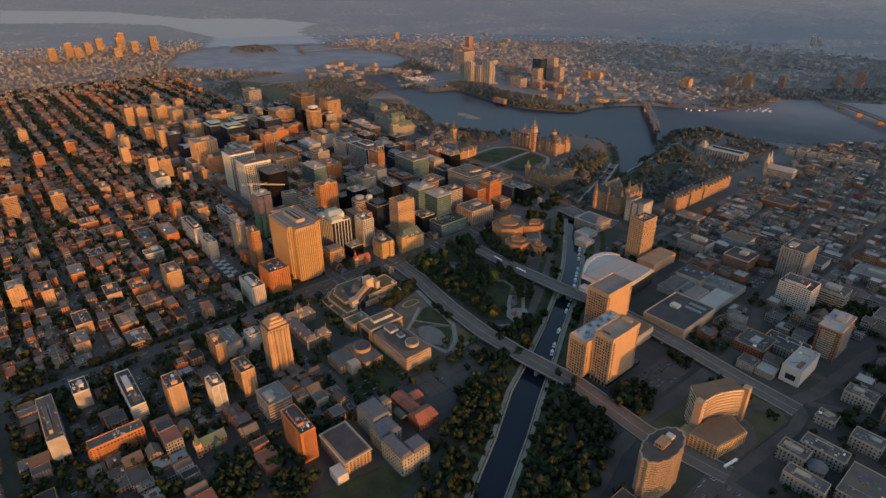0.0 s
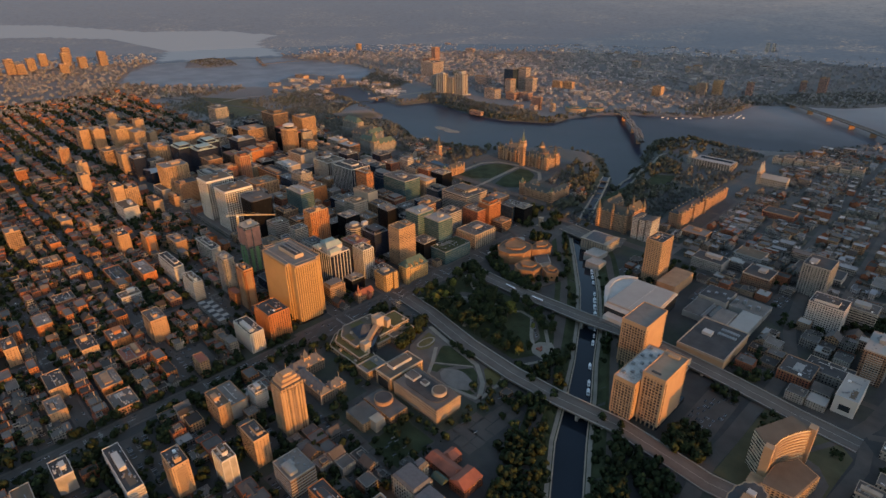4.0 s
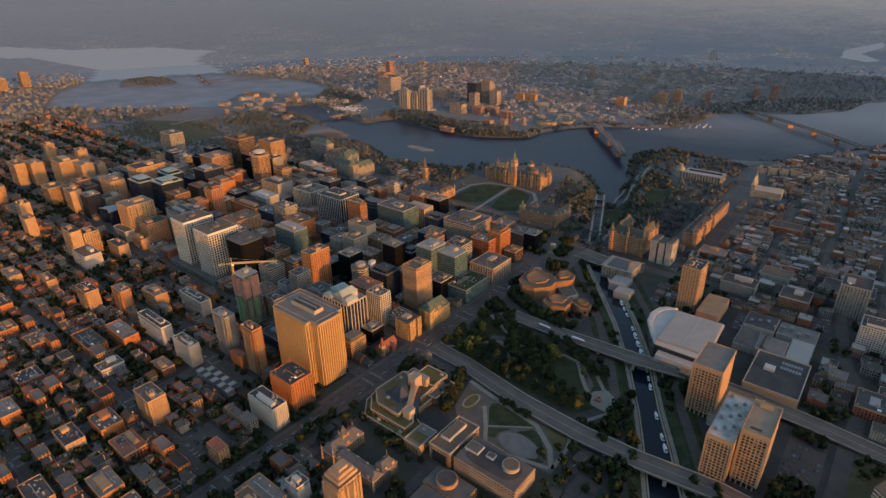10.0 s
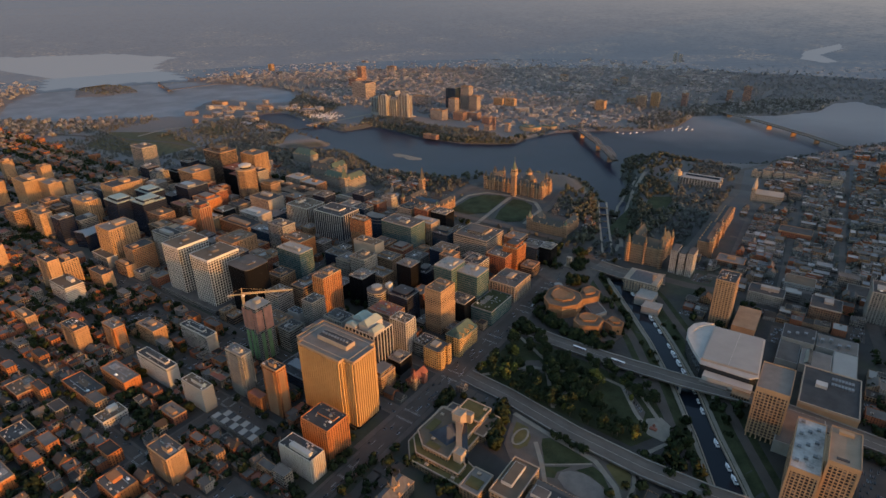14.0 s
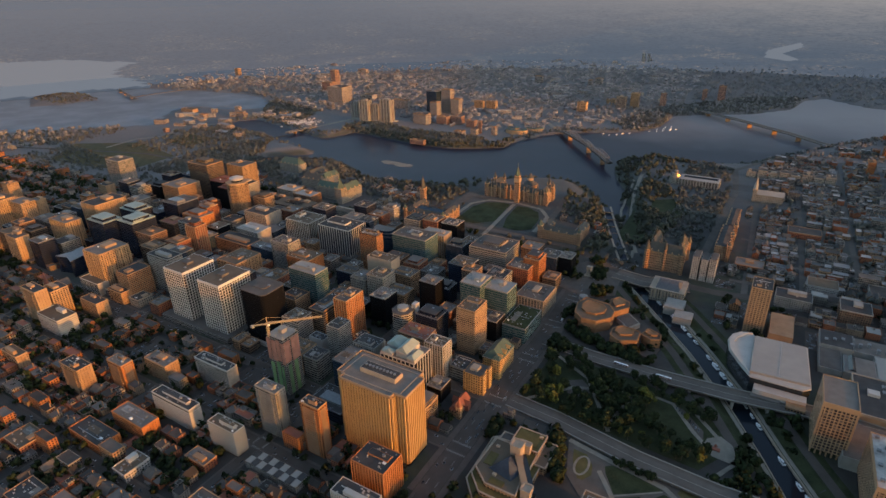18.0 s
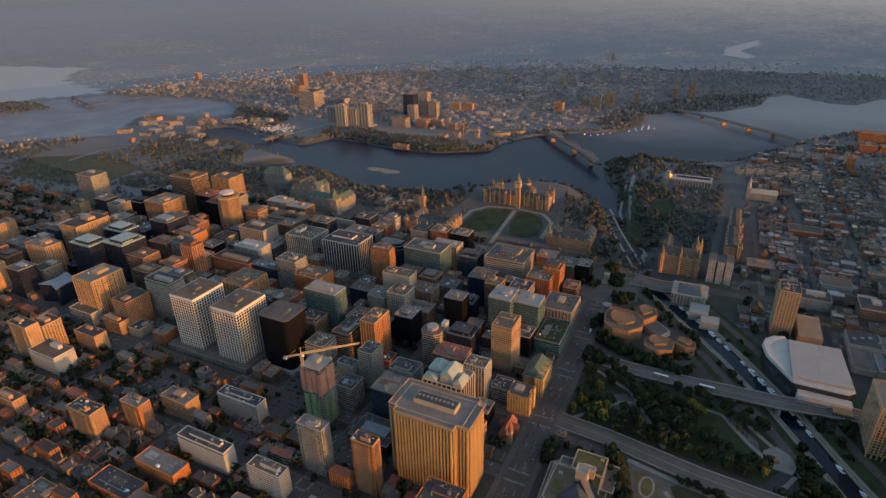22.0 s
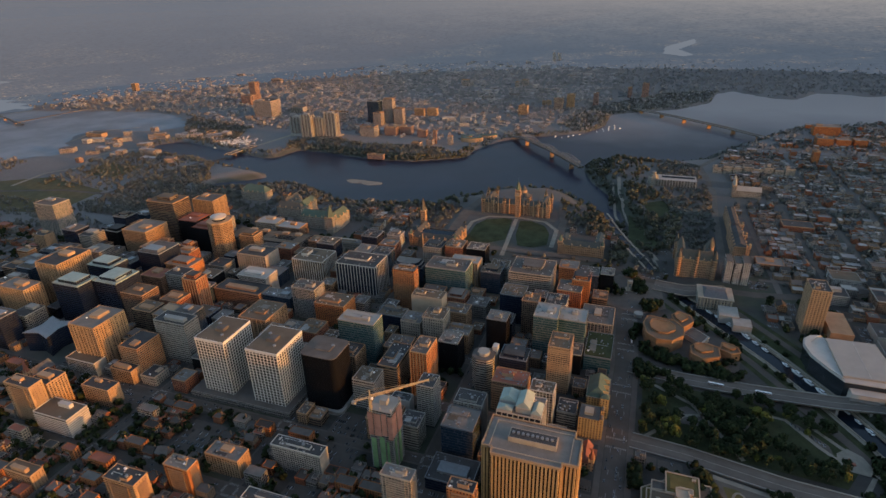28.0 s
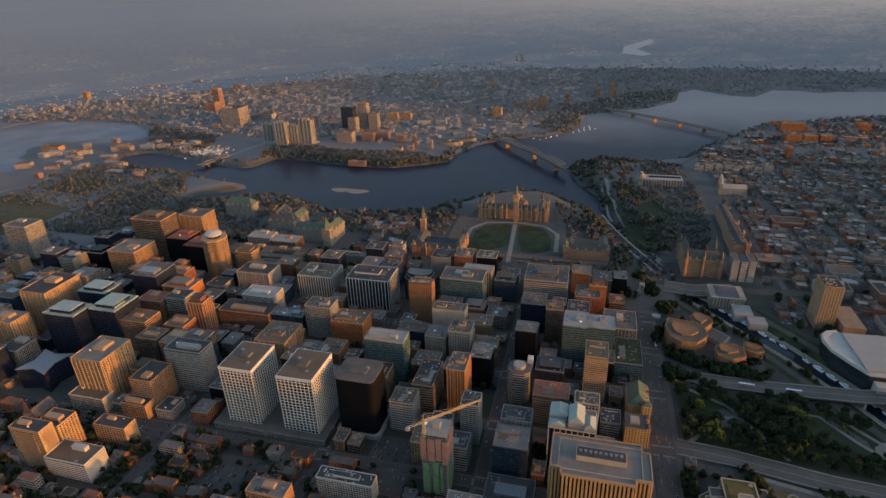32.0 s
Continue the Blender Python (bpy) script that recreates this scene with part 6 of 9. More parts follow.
claim(658, 678, 161, 181)
part("drum", tube(bmesh.new(), 0, 0, 9, -1, 10, 24), STONE_GREY, dr)
part("drum_roof", tube(bmesh.new(), 0, 0, 9.6, 10, 14, 24, 2), SLATE, dr)
# court house park side
ct = thing("courthouse_annex", "low pale hall with broad dark square roof", "hall", 349, -166)
claim(318, 378, -206, -148)
part("body", box(bmesh.new(), -25, 25, -16, 14, 0, 17), CREAM_FACE, ct)
part("roof", box(bmesh.new(), -22, 24, -14, 12, 17, 18), DARK_ROOF, ct)
part("rim", box(bmesh.new(), -26, 26, -17, 15, 15.6, 16.6), WHITE_CONC, ct)
part("entry_block", box(bmesh.new(), 14, 30, -28, -16, 0, 10), WHITE_CONC, ct)
ap = thing("apartment_house", "pale stone apartment house round a court with mansards", "building", 366, -125)
claim(315, 415, -148, -100)
for q in ((-46, -14, -10, 14, 24), (-14, 10, -14, 10, 22), (10, 46, -16, -2, 24), (26, 46, -2, 18, 22), (-46, -34, 14, 28, 20)):
    w = part("wing", box(bmesh.new(), *q[:4], 0, q[4], top=False), STONE_GREY, ap)
    part("wing_roof", box(bmesh.new(), q[0] + .3, q[1] - .3, q[2] + .3, q[3] - .3, q[4] - .2, q[4] + 2.5, taper=2), SLATE, w)
rb = thing("brick_school", "rambling red brick building with gabled wings", "building", 345, -78)
claim(312, 382, -96, -56)
for q in ((-28, 10, -10, 6, 10), (10, 30, -14, 12, 12), (-20, -6, 6, 20, 9)):
    w = part("wing", box(bmesh.new(), *q[:4], 0, q[4], top=False), BRICK_RED, rb)
    part("wing_roof", gable(bmesh.new(), q[0] - .5, q[1] + .5, q[2] - .5, q[3] + .5, q[4], q[4] + 5, "x" if q[1] - q[0] > q[3] - q[2] else "y", 2), RED_ROOF, w)
part("green_roof", gable(bmesh.new(), -8, 8, -22, -12, 8, 12), COPPER, rb)
# green-roofed church by the avenue and the sunny stone church
for x, y, mat, lab in ((248, -268, COPPER, "small stone church with green copper roof"), (3, 73, RED_ROOF, "small stone church with orange roof and spire")):
    cq = thing("church", lab, "church", x, y)
    claim(x - 14, x + 14, y - 20, y + 20)
    part("nave", box(bmesh.new(), -6, 6, -16, 14, 0, 9), STONE_FACE, cq)
    part("nave_roof", gable(bmesh.new(), -6.8, 6.8, -16.5, 14.5, 9, 16, "y"), mat, cq)
    part("transept_roof", gable(box(bmesh.new(), -11, 11, 0, 7, 0, 8), -11.5, 11.5, -.5, 7.5, 8, 13.5, "x"), mat, cq)
    stone_tower(cq, 7, -15, 2.6, 17, 14, roof=mat)
gh = thing("hotel_building", "golden stone hotel with steep green copper roof", "hotel", 6, 172)
claim(-8, 22, 146, 196)
part("body", box(bmesh.new(), -13, 13, -20, 22, -1, 24, top=False), GOLD_STONE, gh)
part("cornice", box(bmesh.new(), -13.5, 13.5, -20.5, 22.5, 24, 25), LIMESTONE, gh)
part("roof", gable(bmesh.new(), -13, 13, -20, 22, 25, 37, "y", 6), COPPER, gh)
for y in (-14, -2, 10):
    part("dormer", gable(box(bmesh.new(), 6, 12, y - 3, y + 3, 25, 29), 5, 12.6, y - 3.4, y + 3.4, 29, 32, "x"), GOLD_STONE, gh)
part("corner_block", box(bmesh.new(), 4, 15, -27, -18, -1, 30), GOLD_STONE, gh)
part("corner_roof", box(bmesh.new(), 4.4, 14.6, -26.6, -18.4, 30, 34, taper=3), COPPER, gh)
go = thing("office_building", "golden stone office block with paired bays", "building", 3, 118)
claim(-12, 18, 106, 133)
part("body", box(bmesh.new(), -14, 10, -12, 14, -1, 29, top=False), GOLD_STONE, go)
part("roof", box(bmesh.new(), -13.6, 9.6, -11.6, 13.6, 28, 28.4), GRAVEL, go)
for y0, y1 in ((-11, -3), (5, 13)):
    bay_ = part("bay", box(bmesh.new(), 10, 14, y0, y1, -1, 30), GOLD_STONE, go)
    part("bay_roof", box(bmesh.new(), 10, 14, y0, y1, 30, 31.5, taper=1), TAN_ROOF, bay_)
part("plant_room", box(bmesh.new(), -8, 2, -5, 6, 28.4, 32), LIMESTONE, go)
building(-20, 16, 238, 300, 24, TEAL_GLASS, STEEL, "glass pavilion block with planted green roof", roof=LAWN, pent=0)
building(-35, 12, 318, 372, 28, GREY_FACE, LIMESTONE, "long stone office block along the avenue", relief="piers", step=5)
sp = thing("church", "brick church with slender orange spire", "church", -745, -8)
claim(-765, -725, -35, 20)
part("nave", box(bmesh.new(), -9, 9, -18, 18, 0, 12), BRICK_RED, sp)
part("nave_roof", gable(bmesh.new(), -10, 10, -18.5, 18.5, 12, 21, "y"), SLATE, sp)
stone_tower(sp, 8, -18, 3, 26, 22, roof=RED_ROOF)
# basilica, museum and hospital in the lower town
nb = thing("basilica", "pale twin-spired basilica with silver roof", "church", 270, 1050)
claim(235, 315, 1020, 1075)
part("nave", box(bmesh.new(), -22, 36, -10, 10, 0, 18), STONE_GREY, nb)
part("nave_roof", gable(bmesh.new(), -22, 36.5, -11, 11, 18, 27, "x"), WHITE_ROOF, nb)
for y in (-8, 8):
    stone_tower(nb, -24, y, 4, 30, 24, roof=WHITE_ROOF, face=STONE_GREY)
ng = thing("art_gallery", "long pink granite gallery with glass hall", "museum", 110, 1112)
claim(60, 180, 1080, 1150)
part("body", box(bmesh.new(), -40, 55, -24, 22, -2, 16), GREY_FACE, ng)
part("roof", box(bmesh.new(), -39, 54, -23, 21, 16, 16.6), WHITE_ROOF, ng)
part("skylight", gable(bmesh.new(), -30, 50, -4, 6, 16.6, 20, "x"), DARK_GLASS, ng)
col = mesh_of("column", box(bmesh.new(), -1, 1, -1, 1, 0, 16), CONCRETE)
for i in range(14):
    piece("column", col, ng, -38 + 7 * i, -25, 0)
for s, z0, z1 in ((15, -2, 18), (11, 18, 25), (6, 25, 32)):
    part("glass_hall", prism(bmesh.new(), rounded(s * 2, s * 2, s * .6, 1), z0, z1, scale=.85), STONE_GREY, ng).location = (-50, -8, 0)
for i in range(8):
    building(214 + 25 * i, 236 + 25 * i, 1236, 1262, 16 + (i * 5) % 9, STONE_GREY, LIMESTONE, "grey stone institution block in the lower town", "hospital_building", roof=GRAVEL)
for q in ((556, 633, 1755, 1790, 30), (535, 580, 1600, 1640, 26), (590, 630, 1611, 1640, 22), (640, 676, 1618, 1650, 22), (800, 842, 1785, 1815, 26), (484, 500, 1397, 1420, 34), (322, 380, 843, 880, 12)):
    building(*q, BRICK_ORANGE if q[4] > 20 else BRICK_RED, BROWN_STONE, "orange brick institution block in the lower town", "institution_building")
building(247, 292, 640, 672, 10, BRICK_BROWN, BROWN_STONE, "long low market hall of brick", "market_hall")

# ---- streets, banks, lawns and squares ----
def land(x, y):
    return float(land_height(np.array([float(x)]), np.array([float(y)]))[0])


ROAD_POINTS = []


def ribbon(name, pts, width, lift, mat, label, cat, kind="structure", drape=True, zs=None, thick=0.0):
    """A road or path of even width along a line of points."""
    fine = []
    for i, (p, q) in enumerate(zip(pts, pts[1:])):
        n = max(1, int(math.hypot(q[0] - p[0], q[1] - p[1]) / 20))
        for k in range(n):
            s = k / n
            fine.append((p[0] + (q[0] - p[0]) * s, p[1] + (q[1] - p[1]) * s, None if zs is None else zs[i] + (zs[i + 1] - zs[i]) * s))
    fine.append((*pts[-1], None if zs is None else zs[-1]))
    xs, ys = np.array([p[0] for p in fine]), np.array([p[1] for p in fine])
    tx, ty = np.gradient(xs), np.gradient(ys)
    ln = np.hypot(tx, ty)
    nx, ny = -ty / ln, tx / ln
    z = np.array([p[2] for p in fine], float) if zs is not None else (np.maximum(land_height(xs, ys), -24.5) if drape else np.zeros(len(xs)))
    z = z + lift
    if name in ("road", "towpath", "deck", "path", "pavement"):
        ROAD_POINTS.extend((xs[i] + (xs[j] - xs[i]) * s, ys[i] + (ys[j] - ys[i]) * s, width / 2) for i, j in zip(range(len(xs) - 1), range(1, len(xs))) for s in (0, .25, .5, .75))
    bm = bmesh.new()
    h = width / 2
    rows = [[bm.verts.new((xs[i] + nx[i] * e, ys[i] + ny[i] * e, z[i] - d)) for e, d in ((h, 0), (-h, 0), (-h, thick), (h, thick))] for i in range(len(xs))]
    for a, b in zip(rows, rows[1:]):
        bm.faces.new((a[0], b[0], b[1], a[1]))
        if thick:
            bm.faces.new((a[1], b[1], b[2], a[2]))
            bm.faces.new((a[2], b[2], b[3], a[3]))
            bm.faces.new((a[3], b[3], b[0], a[0]))
    return put(name, bm, mat, label, cat, kind=kind)


def patch(name, outline, lift, mat, label, cat, kind="structure", steps=1):
    bm = bmesh.new()
    bm.faces.new([bm.verts.new((x, y, land(x, y) + lift)) for x, y in outline])
    bmesh.ops.triangulate(bm, faces=bm.faces)
    ob = put(name, bm, mat, label, cat, kind=kind)
    return ob


def offset(line, d):
    p = np.array(line, float)
    t = np.gradient(p, axis=0)
    t /= np.linalg.norm(t, axis=1)[:, None]
    return [(x - ty * d, y + tx * d) for (x, y), (tx, ty) in zip(p, t)]


X_STREETS = (-430, -320, -202, -90, 14, 107, 210, 310, 398, 508)
Y_STREETS = (-1290, -1100, -905, -738, -552, -356, -165)
for i, y in enumerate(X_STREETS):
    ribbon("road", [(-1900, y), (20, y)] if y < 400 else [(-900, y), (-20, y)], 11, .30 + .004 * (i % 2), ASPHALT, "narrow asphalt cross street between blocks", "street")
    for s in (-1, 1):
        ribbon("pavement", [(-900, y + s * 7.2), (20, y + s * 7.2)], 3, .26, PAVING, "pale concrete pavement along a cross street", "pavement")
for x in Y_STREETS:
    ribbon("road", [(x, -520), (x, 505)], 11, .38, ASPHALT, "asphalt street running between city blocks", "street")
    for s in (-1, 1):
        ribbon("pavement", [(x + s * 7.2, -520), (x + s * 7.2, 500)], 3, .34, PAVING, "pale concrete pavement along a street", "pavement")
ribbon("road", [(34, -60), (34, 90), (34, 270), (26, 420), (20, 480)], 24, .42, ASPHALT, "broad asphalt avenue through downtown", "avenue")
ribbon("road", [(34, -700), (34, -60)], 14, .42, ASPHALT, "narrower south end of the avenue", "avenue")
for s in (-1, 1):
    ribbon("pavement", [(34 + 9.5 * s, -700), (34 + 9.5 * s, -60)], 4, .33, PAVING, "pale pavement along the avenue", "pavement")
    ribbon("pavement", [(34 + 16 * s, -60), (34 + 16 * s, 270), (26 + 16 * s, 420)], 7, .33, PAVING, "wide pale pavement along the avenue", "pavement")
for k in range(40):
    y = -420 + 34 * k
    if y < 260:
        for s in (-1, 1):
            ribbon("lane_mark", [(34 + (5.5 if y > -60 else .3) * s, y), (34 + (5.5 if y > -60 else .3) * s, y + 8)], .5, .47, PAINT, "short white lane mark on the avenue", "road mark")
ribbon("road", [(-900, 515), (-430, 515), (-95, 560), (-16, 556), (96, 535), (230, 530), (420, 560)], 20, .46, ASPHALT, "wide ceremonial street below the parliament hill", "street")
ribbon("road", [(20, 480), (-16, 556)], 24, .5, ASPHALT, "end of the avenue at the war memorial square", "street")
patch("pavement", [(-10, 430), (50, 410), (90, 440), (80, 520), (10, 545), (-15, 500)], .58, PAVING, "pale paved memorial square", "square")
mem = thing("memorial", "granite memorial arch on a stepped base", "monument", 30, 490)
part("base", box(bmesh.new(), -7, 7, -7, 7, 0, 1.6), LIMESTONE, mem)
part("arch", box(box(bmesh.new(), -4, -1.5, -3, 3, 1.6, 14), 1.5, 4, -3, 3, 1.6, 14), LIMESTONE, mem)
part("lintel", box(bmesh.new(), -4.4, 4.4, -3.4, 3.4, 14, 18), LIMESTONE, mem)
# crossings at the street corners
bm = bmesh.new()
for y in X_STREETS[1:9]:
    for x in Y_STREETS[3:] + (34,):
        w = 11 if x == 34 and y > -60 else 5
        z = .488 if x == 34 else .41
        for s in (-1, 1):
            for k in range(-w, w + 1, 2):
                bm.faces.new([bm.verts.new((x + k + ex * .45, y + s * 7.6 + ey * 1.5, z)) for ex, ey in ((-1, -1), (1, -1), (1, 1), (-1, 1))])
            if x != 34:
                for k in range(-4, 5, 2):
                    bm.faces.new([bm.verts.new((x + s * 7.6 + ex * 1.5, y + k + ey * .45, z)) for ex, ey in ((-1, -1), (1, -1), (1, 1), (-1, 1))])
put("road_markings", bm, PAINT, "worn white zebra crossings at the street corners", "road marks", kind="stuff")
# canal banks with stone walls, towpaths and drives
for side, line, d in (("west", CANAL_W, 1), ("east", CANAL_E[::-1], -1)):
    outer = offset(line, 40 * d)
    bm = bmesh.new()
    lo = [bm.verts.new((x, y, -9)) for x, y in line]
    a = [bm.verts.new((x, y, -3.4)) for x, y in line]
    a2 = [bm.verts.new((x, y, -3.3)) for x, y in offset(line, 9 * d)]
    b = [bm.verts.new((x, y, .12)) for x, y in offset(line, 17 * d)]
    c = [bm.verts.new((x, y, .12)) for x, y in outer]
    for i in range(len(line) - 1):
        for p, q in ((lo, a), (a, a2), (a2, b), (b, c)):
            bm.faces.new((p[i], p[i + 1], q[i + 1], q[i]))
    put("canal_bank", bm, LAWN, "grassy canal bank above the towpath", "bank", kind="structure")
    ribbon("canal_wall", offset(line, .5 * d), 1.4, 0, LIMESTONE, "stone coping along the canal edge", "wall", zs=[-3.1] * len(line), thick=5)
    ribbon("towpath", offset(line, 4.5 * d), 4.5, 0, PATH_M, "pale towpath beside the canal", "path", zs=[-3.15] * len(line))
    ribbon("road", offset(line, 26 * d), 11, 0, ASPHALT, "curving drive beside the canal", "road", zs=[.32] * len(line))
# roads east of the canal
ribbon("road", [(552, -300), (548, -60), (538, 4), (527, 40), (521, 90), (519, 115), (522, 173), (523, 237), (526, 274), (527, 350), (500, 430), (480, 560)], 16, .50, ASPHALT, "broad street east of the canal", "street")
ribbon("road", [(534, -300), (530, -60), (520, 0), (508, 50), (500, 80)], 8, .46, ASPHALT, "slip road beside the broad street", "road")
ribbon("road", [(616, -300), (615, 83), (619, 121), (624, 160), (631, 217), (628, 248), (616, 262)], 13, .54, ASPHALT, "curving street by the university", "street")
ribbon("road", [(600, 255), (614, 266), (624, 297), (632, 356), (638, 415), (647, 462), (700, 700)], 16, .56, ASPHALT, "broad curving street past the white hall", "street")
ribbon("road", [(576, 186), (585, 206), (596, 226), (611, 255)], 6, .50, ASPHALT, "narrow lane behind the curved office", "road")
ribbon("road", [(624, 272), (659, 291), (694, 292), (800, 300)], 10, .52, ASPHALT, "street into the university", "street")
ribbon("road", [(645, 454), (800, 480), (1100, 500)], 13, .58, ASPHALT, "street leading into the eastern blocks", "street")
for y in (-240, -120, 0, 330):
    ribbon("road", [(560, y), (1700, y + 40)], 10, .30, ASPHALT, "residential street in the eastern blocks", "street")
for x in (720, 840, 960, 1080, 1200):
    ribbon("road", [(x, -320), (x, 420)], 10, .34, ASPHALT, "residential street in the eastern blocks", "street")
# lower town streets take the paler bridge asphalt to stand in for haze
LOWER_X, LOWER_Y = (260, 345, 430, 520, 615, 715, 820, 930, 1050, 1180, 1320, 1480), (590, 690, 790, 900, 1000, 1120, 1240, 1360, 1480)
for x in LOWER_X:
    ribbon("road", [(x + 12, 540), (x, 900), (x - 14, 1230 if x < 400 else 1560)], 10, .30, BRIDGE_DECK, "street through the lower town", "street")
for y in LOWER_Y:
    ribbon("road", [(245, y), (1600, y + 60)], 9, .36, BRIDGE_DECK, "street through the lower town", "street")
ribbon("road", [(190, 560), (196, 900), (205, 1090), (184, 1288), (290, 1500), (400, 1720)], 14, .40, BRIDGE_DECK, "river road below the lower town", "road")
# parking lots
LOTS = ((472, 508, 140, 230), (-300, -262, -80, -60), (-60, -10, -200, -160), (60, 120, -310, -275), (-640, -560, -20, 10),
        (-300, -250, 20, 60), (-290, -245, -30, 5), (215, 280, -215, -180), (-470, -420, -60, -10), (-180, -120, -50, -8), (600, 660, 30, 100), (360, 420, 420, 470))
for x0, x1, y0, y1 in LOTS:
    claim(x0, x1, y0, y1)
    patch("parking_lot", [(x0, y0), (x1, y0), (x1, y1), (x0, y1)], .22, ASPHALT, "worn asphalt parking lot", "parking lot")
patch("lawn", [(528, 108), (612, 112), (617, 170), (622, 225), (600, 246), (532, 246)], .20, DRY_GRASS, "dry lawn round the curved office", "lawn")
patch("lawn", [(560, 120), (612, 122), (614, 170), (600, 190), (566, 200)], .26, PAVING, "pale forecourt of the curved office", "pavement")
# lawns and paths of the hill
for q in ([(-309, 606), (-306, 690), (-290, 722), (-253, 738), (-234, 734), (-226, 634), (-262, 606)], [(-196, 614), (-210, 660), (-216, 732), (-190, 736), (-158, 717), (-142, 680), (-139, 630), (-165, 612)]):
    claim(min(p[0] for p in q) - 16, max(p[0] for p in q) + 12, 600, 745)
    patch("lawn", q, 1.0, LAWN, "clipped green lawn before the parliament", "lawn")
ribbon("path", [(-216, 560), (-226, 740)], 9, 1.4, PATH_M, "broad pale path up the lawn", "path")
ribbon("path", [(-320, 600), (-318, 700), (-290, 738), (-227, 750), (-160, 738), (-130, 700), (-128, 620)], 9, 1.3, PATH_M, "curving drive before the parliament", "drive")
for pts, wide in (([(-335, 752), (-140, 752)], 20), ([(-345, 600), (-348, 760), (-330, 860)], 24), ([(-118, 612), (-122, 745), (-140, 850)], 16), ([(-430, 590), (-20, 590)], 18)):
    ribbon("pavement", pts, wide, 1.2, PAVING, "pale paved forecourt of the parliament", "pavement")
ribbon("road", [(75, 640), (48, 721), (20, 830), (4, 900), (-19, 1025), (-30, 1147)], 9, 1.3, PATH_M, "pale park road above the locks", "road")
BLUFF_LAWN = [(41, 939), (97, 978), (129, 876), (78, 852), (50, 880)]
patch("lawn", BLUFF_LAWN, .7, LAWN, "sunken park lawn among trees", "lawn")
# the flight of locks from canal to river
locks = thing("canal_locks", "flight of stone canal locks stepping down to the river", "locks", 0, 0)
a0, a1 = Vector((67, 588, 0)), Vector((-46, 862, 0))
run = (a1 - a0).normalized()
across = Vector((-run.y, run.x, 0))
for k in range(8):
    p, q = a0.lerp(a1, k / 8), a0.lerp(a1, (k + 1) / 8)
    mid_ = (p + q) / 2
    level = max(land(mid_.x + across.x * s, mid_.y + across.y * s) for s in (-8, 0, 8)) + .8
    bm = bmesh.new()
    for s in (-9, 9):
        beam(bm, p + across * s + Vector((0, 0, level - .5)), q + across * s + Vector((0, 0, level - .5)), 2)
    part("chamber_wall", bm, LIMESTONE, locks)
    bm = bmesh.new()
    bm.faces.new([bm.verts.new(c + Vector((0, 0, level))) for c in (p - across * 7.5, q - across * 7.5, q + across * 7.5, p + across * 7.5)])
    part("chamber_water", bm, WATER, locks)
    part("lock_gate", beam(bmesh.new(), p - across * 8 + Vector((0, 0, level + .6)), p + across * 8 + Vector((0, 0, level + .6)), .8), BROWN_STONE, locks)
# park between the bridges
patch("lawn", [(60, 128), (200, 118), (268, 112), (290, 150), (262, 215), (180, 232), (60, 238)], .40, LAWN, "shady park lawn between two bridges", "lawn")
claim(55, 300, 110, 240)
for q in ([(168, 128), (172, 170), (187, 195), (203, 211), (225, 208), (254, 169), (279, 144), (305, 139)], [(66, 130), (110, 180), (162, 200), (189, 193)], [(66, 236), (120, 205), (160, 140), (170, 122)], [(245, 210), (281, 171), (299, 138), (285, 112)]):
    ribbon("path", q, 5, .62, PATH_M, "pale path winding through the park", "path")
patch("playground", [(267, 151), (269, 166), (282, 177), (295, 168), (301, 151), (295, 138), (278, 140)], .66, PATH_M, "round sandy playground in the park corner", "playground")
bm = bmesh.new()
tube(box(bm, 276, 284, 150, 154, .4, 2.4), 279, 158, 2.2, .4, 3.4, 10, .4)
put("playhouse", bm, RED_ROOF, "red climbing frame on the playground", "play frame")
patch("parking_strip", [(228, 205), (237, 204), (264, 176), (266, 158), (250, 172)], .50, PAVING, "grey parking strip beside the park lawn", "parking lot")
patch("clearing", [(99, 190), (114, 200), (134, 184), (124, 165), (106, 165)], .50, PAVING, "paved clearing in the shady park", "plaza")
ribbon("road", [(245, 240), (276, 198), (312, 144), (331, 112)], 8, .60, ASPHALT, "service drive along the park", "road")
# plaza and garden of the city hall
patch("plaza", [(136, 86), (184, 80), (262, 86), (292, 60), (292, 16), (212, 12), (175, 14), (150, 38)], .34, PAVING, "grey paved garden plaza beside the city hall", "plaza")
claim(140, 300, 0, 86)
for q, dry in (([(185, 60), (182, 69), (188, 74), (213, 72), (242, 66), (218, 48), (200, 37)], 0), ([(201, 32), (225, 48), (216, 33), (217, 24), (209, 21)], 0), ([(231, 46), (244, 62), (256, 57), (279, 31), (276, 29), (264, 41), (247, 47)], 0),
               ([(260, 19), (270, 28), (279, 27), (273, 18)], 0), ([(255, 70), (259, 83), (281, 72), (285, 57), (279, 48)], 1)):
    patch("lawn", q, .46, ROOF_GARDEN if dry else LAWN, "dark garden lawn beside the city hall", "lawn")
patch("rink", [(220, 26), (219, 35), (226, 42), (239, 47), (258, 43), (268, 35), (269, 25), (258, 18), (243, 16), (231, 18)], .52, LIGHT_GRAVEL, "pale kidney-shaped plaza and rink", "plaza")
for q, wide in (([(178, 60), (199, 33), (212, 13), (243, 12), (286, 22)], 5), ([(136, 88), (184, 79), (243, 70), (273, 48), (289, 23)], 6), ([(289, 23), (288, 60), (283, 74), (263, 88)], 4), ([(200, 34.5), (242, 64)], 2)):
    ribbon("path", q, wide, .58, PATH_M, "pale garden path", "path")
